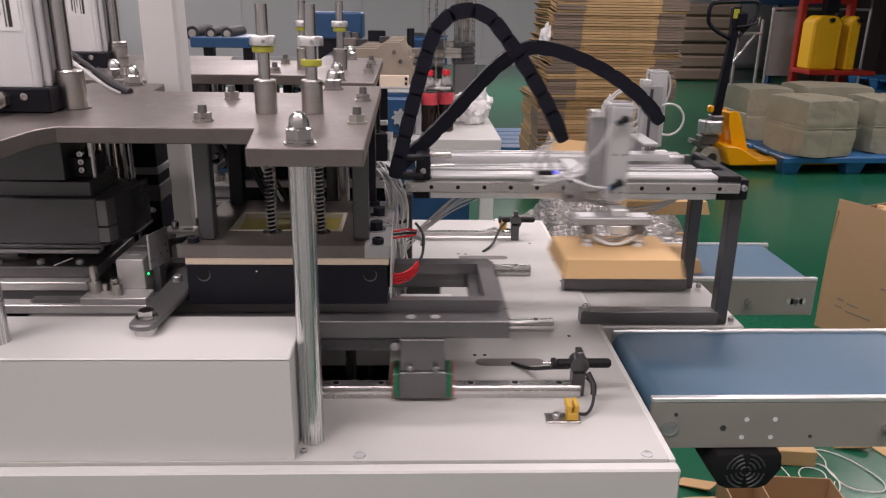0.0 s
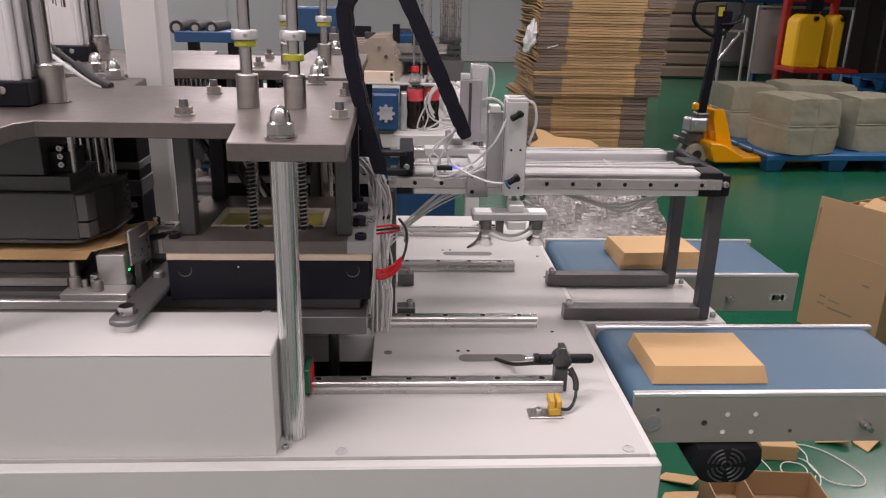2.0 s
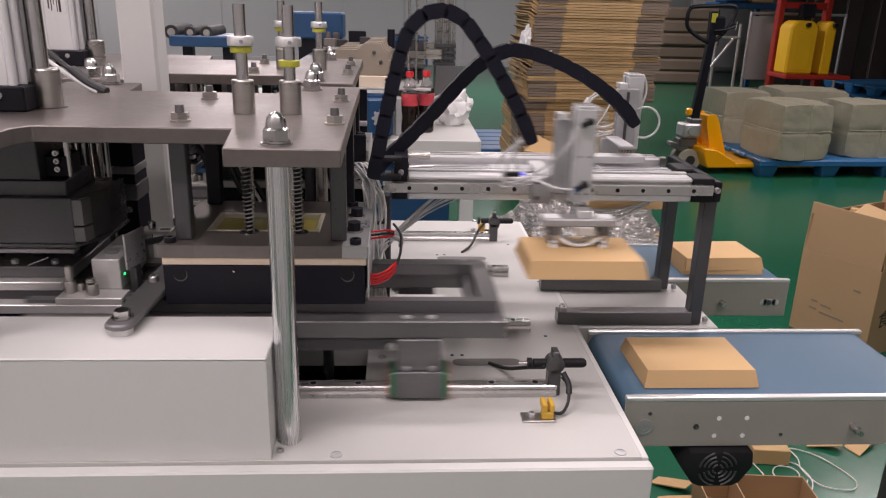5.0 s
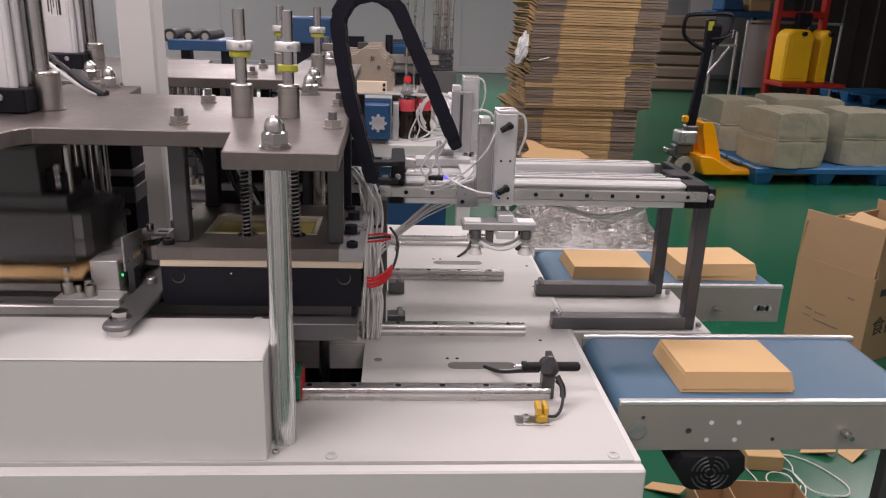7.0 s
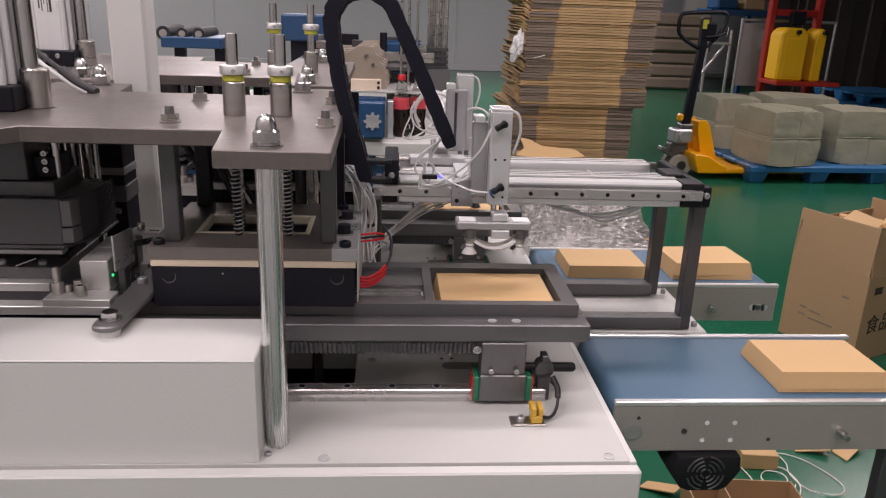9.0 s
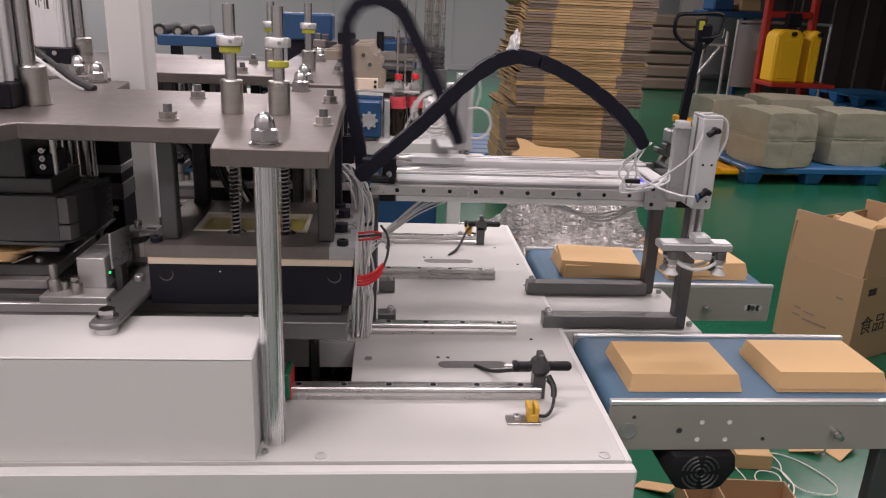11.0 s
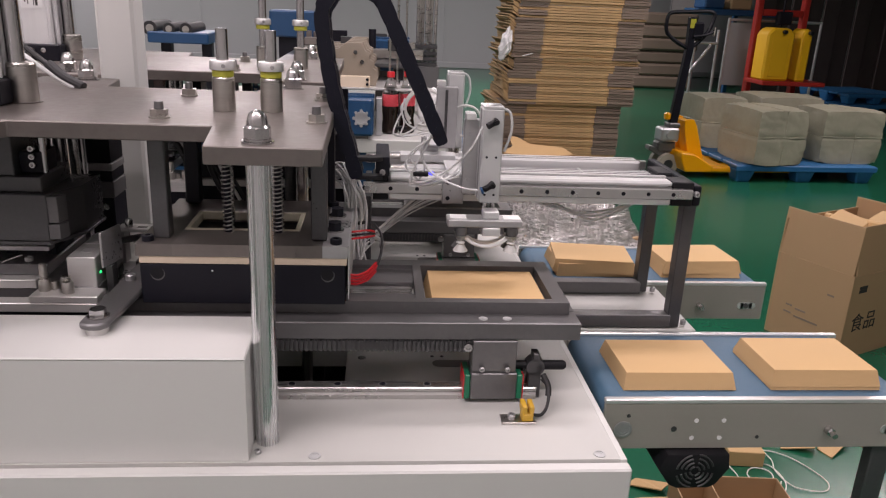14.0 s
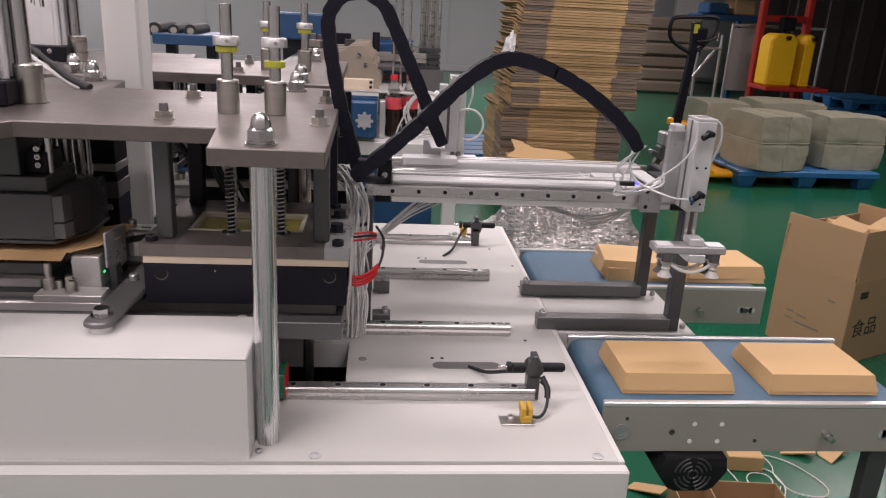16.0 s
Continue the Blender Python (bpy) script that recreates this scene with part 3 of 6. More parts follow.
    for k in range(3):
        part("print_bar", B(-0.265, -0.258, 0.2052, 0.2056, 1.090 + k * 0.011, 1.0945 + k * 0.011), LABEL_WHITE, ob)
    part("rear_bar", B(-0.30, -0.06, 0.285, 0.2995, 1.015, 1.026, 0.001), SLIDE_STEEL, ob, "bright slotted steel bar")
    part("rear_slot", B(-0.20, -0.17, 0.2846, 0.2849, 1.018, 1.022), BLACK_STEEL, ob)
    return ob



def ejector(x, y, at, gap=0.0):
    """A rod with a clamped collar and a soft ring, standing on the press plate's upper face."""
    ob = thing("ejector_rod", "chromed ejector rod with silver collar and yellow ring", "ejector rod", "ejector rods", at=at)
    part("rod", R((0, 0, -0.13), (0, 0, 0.138), 0.0078, seg=20), STEEL, ob)
    bm = bmesh.new()
    turned(bm, [(0.009, 0.0866), (0.0165, 0.0868), (0.0168, 0.088), (0.0168, 0.0965), (0.0158, 0.0985), (0.0085, 0.0987)], seg=26)
    part("collar", bm, ALUMINIUM, ob)
    part("ring", turned(bmesh.new(), [(0.0125, 0.0776 - gap), (0.0138, 0.079 - gap), (0.0138, 0.0855 - gap), (0.0125, 0.0864 - gap)], seg=24), YELLOW_RING, ob)
    socket_screw("clamp_screw", 0.004, -0.0160, 0.0925, 0.0026, 0.002, ob, "y", MACHINED)
    return ob


# ---------------------------------------------------------------- carriage that brings the formed tray out
def carriage(dy):
    """Built where it stands fully out; its poses slide it back along the rails."""
    ob = thing("carriage", "dark grey steel carriage with tray pocket and toothed rack", "carriage", "carriages", at=pose(0, dy, 0))
    bm = bmesh.new()
    x0, x1, y0, y1, z0, z1 = -0.36, 0.250, 0.018, 0.186, 0.9135, 0.930
    px0, px1, py0, py1 = 0.055, 0.229, 0.032, 0.162
    block(bm, x0, x1, y0, py0, z0, z1)
    block(bm, x0, x1, py1, y1, z0, z1)
    block(bm, px1, x1, py0, py1, z0, z1)
    block(bm, px0 - 0.012, px0, py0, py1, z0, z1)
    block(bm, x0, px0 - 0.0121, py0, 0.062, z0, z1 - 0.006)
    block(bm, x0, px0 - 0.0121, 0.105, 0.162, z0, z1 - 0.006)
    part("pocket_frame", bm, CARRIAGE_STEEL, ob)
    part("slide_strip", B(x0, px0 - 0.015, 0.066, 0.101, z0, z1 - 0.010, 0.0006), GROUND_STEEL, ob, "bright ground steel strip")
    bm = bmesh.new()
    block(bm, x0, 0.260, -0.013, 0.030, 0.8895, 0.9132, 0.001)
    block(bm, x0, 0.260, 0.168, 0.222, 0.8895, 0.9132, 0.001)
    block(bm, 0.215, 0.260, 0.0302, 0.1678, 0.8895, 0.9132)
    part("carrier_plate", bm, CARRIAGE_STEEL, ob)
    part("pocket_floor", B(px0 + 0.06, px1 - 0.04, 0.06, 0.13, 0.8900, 0.8945, 0.001), LABEL_WHITE, ob, "white cushion plate")
    for x in (0.131, 0.163):
        bm = turned(bmesh.new(), [(0.0062, 0), (0.0062, 0.0007), (0.0034, 0.0007), (0.0034, 0.0002)], (x, 0.002, 0.9133), 16)
        part("countersunk_screw", bm, ALUMINIUM, ob)
    # rack
    bm = B(-0.36, 0.118, -0.011, 0.008, 0.873, 0.8893)
    for i in range(78):
        x = -0.352 + i * 0.006
        block(bm, x, x + 0.0032, -0.0165, -0.0111, 0.874, 0.8885)
    part("rack", bm, DARK_STEEL, ob, "dark toothed drive rack")
    socket_screw("rack_screw", 0.1105, -0.0166, 0.881, 0.0058, 0.004, ob, "y", STEEL)
    for y in (0.0, 0.21):
        part("leg", B(0.117, 0.176, y - 0.017, y + 0.017, 0.8445, 0.8893, 0.001), CARRIAGE_STEEL, ob)
        bm = B(0.116, 0.178, y - 0.021, y + 0.021, 0.806, 0.8443, 0.0012)
        bl = part("bearing_block", bm, CARRIAGE_STEEL, ob, "grey ball-bearing block with green end caps")
        for a, b in ((0.108, 0.1158), (0.1782, 0.186)):
            part("end_cap", B(a, b, y - 0.0205, y + 0.0205, 0.8062, 0.842, 0.0015), GREEN_CAP, bl)
        for a, b in ((0.1066, 0.1078), (0.1862, 0.1876)):
            part("seal", B(a, b, y - 0.019, y + 0.019, 0.8065, 0.840), RED_CAP, bl)
        for x in (0.13, 0.164):
            socket_screw("block_screw", x, y - 0.0212, 0.851, 0.0035, 0.0035, ob, "y")
    return ob


# ---------------------------------------------------------------- gantry
def gantry():
    ob = thing("gantry_frame", "aluminium pick-up gantry with steel rails on dark posts", "gantry")
    YF, YR = 0.2, 0.40
    for y, w in ((0.242, 0.011), (0.405, 0.011)):
        part("post", B(0.481, 0.502, y - w, y + w, Z + 0.0002, 1.0175, 0.001), DARK_STEEL, ob)
        part("post", B(-0.031, -0.0205, y - w, y + w, Z + 0.0002, 1.0175, 0.001), DARK_STEEL, ob)
    for y in (0.242, 0.395):
        part("foot_bar", B(0.258, 0.4855, y - 0.012, y + 0.012, Z + 0.0003, Z + 0.0225, 0.001), CARRIAGE_STEEL, ob)
        part("foot_bar", B(-0.0175, 0.012, y - 0.012, y + 0.012, Z + 0.0003, Z + 0.0225, 0.001), CARRIAGE_STEEL, ob)
        for x, yy in ((0.268, -0.005), (0.268, 0.006), (0.003, -0.005), (0.003, 0.006)):
            socket_screw("foot_screw", x, y + yy, Z + 0.0226, 0.0052, 0.007, ob)
        socket_screw("foot_screw", 0.513, y - 0.002, Z + 0.002, 0.0048, 0.008, ob)
    # front beam
    part("front_rail", B(-0.032, 0.480, YF, YF + 0.0095, 1.0305, 1.0465, 0.0012), GROUND_STEEL, ob, "ground steel guide rail with dark holes")
    for i in range(13):
        x = -0.031 + i * 0.0399
        part("rail_hole", R((x, YF - 0.0002, 1.0385), (x, YF - 0.0008, 1.0385), 0.0032, seg=12), BLACK_STEEL, ob)
    bm = B(0.006, 0.449, YF + 0.0097, YF + 0.05, 1.0475, 1.0565, 0.003)
    block(bm, 0.006, 0.449, YF + 0.0097, YF + 0.05, 1.0185, 1.0295, 0.002)
    block(bm, 0.006, 0.449, YF + 0.014, YF + 0.05, 1.0297, 1.0473)
    prof = part("front_profile", bm, ALUMINIUM, ob)
    part("groove", B(0.006, 0.449, YF + 0.0345, YF + 0.0375, 1.0566, 1.0569), DARK_STEEL, prof)
    part("rib", B(0.006, 0.449, YF + 0.040, YF + 0.050, 1.0567, 1.0585, 0.0006), ALUMINIUM, prof)
    # Black plate added to darken the gap between profile and cylinder.
    part("gap_liner", B(0.006, 0.449, YF + 0.0505, 0.2975, 1.020, 1.024), BLACK_STEEL, ob)
    for x0, x1 in ((-0.018, 0.0055), (0.4495, 0.484)):
        part("end_block", B(x0, x1, YF + 0.0097, YF + 0.052, 1.0178, 1.0560, 0.0015), BLACK_PLASTIC, ob)
    part("end_plate", B(0.4845, 0.498, YF + 0.012, YR + 0.03, 1.0178, 1.050, 0.0015), BLACK_STEEL, ob)
    socket_screw("end_screw", 0.4875, YF + 0.008, 1.0385, 0.0048, 0.006, ob, "y")
    socket_screw("end_screw", -0.026, YF + 0.002, 1.0385, 0.0046, 0.005, ob, "y")
    # cylinder between the beams, then the rear beam
    cyl = part("rodless_cylinder", B(0.01, 0.455, 0.30, 0.345, 1.020, 1.046, 0.004), PROFILE_GREY, ob)
    for k in range(3):
        part("rib", B(0.01, 0.455, 0.2985, 0.2998, 1.0235 + k * 0.0075, 1.027 + k * 0.0075), ALUMINIUM, cyl)
        part("groove", B(0.01, 0.455, 0.3065 + k * 0.0135, 0.309 + k * 0.0135, 1.0461, 1.0464), DARK_STEEL, cyl)
    for x0, x1 in ((-0.015, 0.0095), (0.4555, 0.4830)):
        part("cylinder_head", B(x0, x1, 0.296, 0.35, 1.016, 1.052, 0.002), BLACK_PLASTIC if x0 > 0.2 else ALU_CAST, ob)
    bm = B(-0.01, 0.455, YR - 0.02, YR + 0.02, 1.019, 1.053, 0.003)
    rear = part("rear_profile", bm, ALUMINIUM, ob)
    for y in (YR - 0.012, YR + 0.004):
        part("groove", B(-0.01, 0.455, y, y + 0.0025, 1.0531, 1.0534), DARK_STEEL, rear)
    part("seam", B(0.33, 0.334, 0.300, 0.346, 1.0466, 1.0469), ALU_CAST, cyl)
    part("switch_slot", B(0.30, 0.345, YF + 0.0515, YF + 0.0535, 1.047, 1.050), GREY_BELLOWS, ob)
    part("rear_rail", B(-0.032, 0.480, YR + 0.0205, YR + 0.03, 1.0305, 1.0465, 0.0012), GROUND_STEEL, ob)
    for y, z in ((0.272, 1.053), (0.362, 1.055)):
        part("buffer_block", B(-0.010, 0.009, y - 0.010, y + 0.010, 1.020, z + 0.009, 0.001), BLACK_STEEL, ob)
        bm = R((0.009, y, z), (0.026, y, z), 0.0042, seg=14)
        rod(bm, (0.0262, y, z), (0.046, y, z), 0.0062, seg=16)
        part("buffer", bm, BRUSHED, ob)
    # carrier of the cable chains
    for y0, y1, z0 in ((0.150, 0.2525, 1.0680), (0.352, 0.372, 1.0645)):
        part("chain_bracket", B(-0.014, 0.006, y0, y1, z0, z0 + (0.028 if y0 < 0.3 else 0.010), 0.001), BLACK_STEEL, ob)
        socket_screw("bracket_screw", -0.004, y0, z0 + 0.006, 0.0042, 0.003, ob, "y", MACHINED)
    part("bracket_foot", B(-0.014, 0.006, 0.215, 0.2525, 1.0562, 1.0679), BLACK_STEEL, ob)
    for z in (1.0665, 1.0925):
        part("chain_prong", prism([(-0.042, 0.131), (-0.014, 0.131), (-0.004, 0.137), (-0.004, 0.1495), (-0.042, 0.1495)], z, z + 0.006, 0.001), BLACK_PLASTIC, ob)
    # hanging air hoses
    for k in range(3):
        part("air_hose", T([(0.20 + 0.02 * k, 0.29, 1.018), (0.27 + 0.02 * k, 0.28, 0.996 - 0.004 * k), (0.33 + 0.01 * k, 0.28, 0.985 - 0.006 * k), (0.39, 0.285, 0.994 - 0.004 * k), (0.435 + 0.005 * k, 0.29, 1.017)], 0.0021), CLEAR_TUBE, ob)
    return ob


def gripper(side):
    """Vacuum head carrier at its home place; side is -1 before the front beam, +1 behind the rear one.
    Local space: x as at home, y from the beam outwards, z up."""
    ob = thing("pick_up_unit", "aluminium pick-up unit with air cylinder and white hoses", "pick-up unit", "pick-up units")
    s = side

    def SB(x0, x1, y0, y1, z0, z1, bevel=0.0):
        return B(x0, x1, min(s * y0, s * y1), max(s * y0, s * y1), z0, z1, bevel)

    part("runner", SB(0.086, 0.118, 0.003, 0.014, 1.020, 1.062, 0.001), MACHINED, ob)
    for z in (1.029, 1.053):
        part("runner_screw", R((0.094, s * 0.0142, z), (0.094, s * 0.0152, z), 0.0032, seg=12), BLACK_STEEL, ob)
    part("runner_arm", SB(*((0.030, 0.105, -0.088, -0.056, 1.045, 1.0585) if s < 0 else (0.047, 0.140, -0.083, -0.052, 1.034, 1.047)), 0.001), ALU_CAST, ob)
    part("top_bridge", SB(0.094, 0.118, -0.086, 0.012, 1.0622, 1.0662, 0.001), ALU_CAST, ob)
    part("adapter", SB(0.112, 0.150, 0.015, 0.030, 1.040, 1.150, 0.0015), MACHINED, ob)
    part("adapter_cap", SB(0.113, 0.128, 0.016, 0.040, 1.1502, 1.160, 0.001), ALUMINIUM, ob)
    part("cylinder", SB(0.133, 0.1625, 0.0305, 0.072, 1.038, 1.171, 0.002), ALU_CAST, ob, "square aluminium air cylinder")
    part("cylinder_cap", SB(0.1335, 0.162, 0.031, 0.0715, 1.1712, 1.1745, 0.0006), ALUMINIUM, ob)
    for k in range(2):
        part("cap_groove", SB(0.136, 0.160, 0.042 + k * 0.014, 0.047 + k * 0.014, 1.1746, 1.1749), CARRIAGE_STEEL, ob)
    part("side_groove", B(0.1326, 0.1329, min(s * 0.048, s * 0.054), max(s * 0.048, s * 0.054), 1.04, 1.17), CARRIAGE_STEEL, ob)
    if s < 0:
        for z in (1.062, 1.130):
            socket_screw("adapter_screw", 0.121, -0.0302, z, 0.0026, 0.0012, ob, "y", MACHINED)
    for x, z in ((0.141, 1.050), (0.154, 1.050), (0.141, 1.104), (0.154, 1.104)):
        part("tapped_hole", R((x, s * 0.0721, z), (x, s * 0.0726, z), 0.0018, seg=8), BLACK_STEEL, ob)
    for z in (1.155, 1.066):
        bm = R((0.150, s * 0.0722, z), (0.150, s * 0.085, z), 0.0044, seg=14)
        rod(bm, (0.150, s * 0.085, z), (0.150, s * 0.089, z), 0.0034, seg=10)
        rod(bm, (0.150, s * 0.079, z), (0.138, s * 0.083, z - 0.006), 0.0044, seg=12)
        part("hose_fitting", bm, BLACK_PLASTIC, ob)
    if s < 0:
        part("hose_collar", R((0.137, s * 0.083, 1.0592), (0.134, s * 0.083, 1.0580), 0.0054, seg=12), BLUE_PAINT, ob)
    part("air_hose", T([(0.131, s * 0.083, 1.148), (0.118, s * 0.08, 1.118), (0.096, s * 0.06, 1.088), (0.070, s * 0.045, 1.066), (0.048, s * 0.04, 1.058), (0.036, s * 0.03, 1.062)], 0.0016), CLEAR_TUBE, ob)
    part("air_hose", T([(0.130, s * 0.083, 1.059), (0.11, s * 0.078, 1.060), (0.085, s * 0.06, 1.066), (0.062, s * 0.045, 1.078), (0.052, s * 0.04, 1.10), (0.056, s * 0.035, 1.125)], 0.0016), CLEAR_TUBE, ob)
    part("air_hose", T([(0.158, s * 0.06, 1.172), (0.172, s * 0.06, 1.165), (0.176, s * 0.058, 1.14), (0.168, s * 0.055, 1.11)], 0.002), CLEAR_TUBE, ob)
    for k in range(4 if s < 0 else 2):
        part("air_hose", T([(0.064 + 0.002 * k, s * 0.05, 1.130), (0.058 - 0.008 * k, s * 0.045, 1.112 - 0.004 * k), (0.042 - 0.006 * k + 0.02 * (k % 2), s * 0.04, 1.080), (0.038 + 0.012 * (k % 3), s * 0.035, 1.060 - 0.003 * k), (0.060 + 0.014 * k, s * 0.04, 1.056 + 0.004 * k), (0.108, s * 0.03, 1.066 + 0.007 * k)], 0.0014), CLEAR_TUBE, ob)
    sw = part("switch_body", SB(0.040, 0.062, 0.038, 0.046, 1.068, 1.074, 0.001), BLACK_PLASTIC, ob, "black cylinder switch")
    if s < 0:
        part("sensor_light", B(0.0622, 0.070, s * 0.042 - 0.003, s * 0.042 + 0.003, 1.0695, 1.0755, 0.002), BLUE_GLOW, sw, "small lit blue indicator")
    if s > 0:
        part("sensor_slot", B(0.127, 0.132, 0.0128, 0.0148, 1.055, 1.145), DARK_STEEL, ob)
        for cx, cz, r, y in ((0.090, 1.112, 0.033, 0.026), (0.093, 1.106, 0.036, 0.022), (0.166, 1.090, 0.028, 0.020)):
            pts = [(cx + r * math.cos(a), y, cz + r * math.sin(a)) for a in np.linspace(-1.9, 3.9, 14)]
            part("air_hose", T(pts, 0.0021), SUCTION, ob, "milky looped air hose")
    head = part("vacuum_head", SB(0.088, 0.194, 0.066, 0.098, 1.0085, 1.0195, 0.0015), MACHINED, ob, "grey head plate with four suction cups")
    for x0, x1 in ((0.092, 0.115), (0.168, 0.192)):
        part("pad", SB(x0, x1, 0.072, 0.094, 1.0197, 1.0207), LABEL_WHITE, head)
    part("clamp", SB(0.137, 0.163, 0.064, 0.100, 0.9965, 1.0083, 0.001), ALUMINIUM, head)
    part("clamp", SB(0.139, 0.161, 0.066, 0.092, 1.0198, 1.030, 0.001), ALUMINIUM, head)
    for x in (0.144, 0.156):
        part("piston_rod", R((x, s * 0.058, 1.0198), (x, s * 0.058, 1.09), 0.0042, seg=14), STEEL, head)
    for x in (0.108, 0.180):
        for y in (0.072, 0.092):
            part("stem", R((x, s * y, 0.996), (x, s * y, 1.0083), 0.0078, seg=14), CARRIAGE_STEEL, head)
            part("stem_nut", R((x, s * y, 0.9925), (x, s * y, 0.9958), 0.0088, seg=6), BRUSHED, head)
            bm = bmesh.new()
            turned(bm, [(0.005, 0.9924), (0.0062, 0.990), (0.0045, 0.9875), (0.0066, 0.985), (0.0046, 0.9825), (0.0080, 0.977), (0.0108, 0.973), (0.0098, 0.9725)], (x, s * y, 0), 20)
            part("suction_cup", bm, SUCTION if y > 0.08 else GREY_BELLOWS, head)
    for y in (0.072, 0.092):
        part("vacuum_hose", T([(0.108, s * y, 0.996), (0.125, s * (y + 0.004), 0.985), (0.144, s * (y + 0.006), 0.981), (0.163, s * (y + 0.004), 0.985), (0.180, s * y, 0.996)], 0.0026), CLEAR_TUBE, head)
    return ob, head


LINKS = 32
CHAIN_LENGTH = 0.505


def chain_link(inner):
    """A link: two rounded side plates joined by an upper and a lower bar; the inner kind is a little narrower."""
    half = CHAIN_LENGTH / LINKS * (1.02 if inner else 1.06)
    h = 0.0090 if inner else 0.0099
    w = 0.0084 if inner else 0.0106
    bm = bmesh.new()
    ring = [(half * math.copysign(abs(math.cos(a)) ** 0.45, math.cos(a)), h * math.copysign(abs(math.sin(a)) ** 0.45, math.sin(a))) for a in np.linspace(0, 2 * math.pi, 17)[:-1]]
    for y0, y1 in ((-w, -w + 0.0019), (w - 0.0019, w)):
        a = [bm.verts.new((x, y0, z)) for x, z in ring]
        b = [bm.verts.new((x, y1, z)) for x, z in ring]
        n = len(ring)
        for i in range(n):
            bm.faces.new((a[i], a[(i + 1) % n], b[(i + 1) % n], b[i]))
        bm.faces.new(a[::-1])
        bm.faces.new(b)
    for z in (-h + 0.0004, h - 0.0024):
        block(bm, -half * 0.72, half * 0.72, -w + 0.0020, w - 0.0020, z, z + 0.0020)
    block(bm, -half * 0.9, half * 0.9, -0.0058, 0.0058, -h * 0.72, h * 0.70)
    if not inner:
        rod(bm, (-half * 0.52, -w - 0.0004, 0), (-half * 0.52, -w + 0.0004, 0), 0.0030, seg=10)
        rod(bm, (half * 0.52, -w - 0.0004, 0), (half * 0.52, -w + 0.0004, 0), 0.0030, seg=10)
    return bm


def cable_chain(group):
    ob = thing("cable_chain", "black plastic cable drag chain of hinged links", "cable chain", group)
    links = [part("link", chain_link(k), CHAIN_PLASTIC, ob) for k in (False, True)]
    for i in range(2, LINKS):
        o = new("link", links[i % 2].data)
        o.parent = ob
        links.append(o)
    return ob, links


HOME = ((0, 0.15, 0.24, 0.34, 0.40, 0.515, 0.63, 1), (107, 106, 102, 98, 95, 14, -64, -66))
AWAY = ((0, 0.16, 0.30, 0.40, 0.48, 0.53, 0.58, 0.66, 0.77, 0.88, 0.95, 1), (38, 41, 45, 41, 29, 9, -13, -23, -32, -41, -49, -60))


def chain_poses(s, ax, az, bx, bz, y):
    """Places of the links when the unit has gone the part s of its way: the turns blend between the two end shapes."""
    step = CHAIN_LENGTH / LINKS
    pts, angles, x, z = [], [], 0.0, 0.0
    for i in range(LINKS):
        u = (i + 0.5) / LINKS
        a = radians(float(np.interp(u, *HOME)) * (1 - s) + float(np.interp(u, *AWAY)) * s)
        pts.append((x + 0.5 * step * math.cos(a), z + 0.5 * step * math.sin(a)))
        angles.append(a)
        x, z = x + step * math.cos(a), z + step * math.sin(a)
    # turn and stretch the line slightly so that it ends at the unit
    c = complex(bx - ax, bz - az) / complex(x, z)
    out = []
    for (px, pz), a in zip(pts, angles):
        q = complex(px, pz) * c
        w = a + math.atan2(c.imag, c.real)
        out.append(Matrix.Translation((ax + q.real, y, az + q.imag)) @ Euler((0, -w, 0)).to_matrix().to_4x4())
    return out


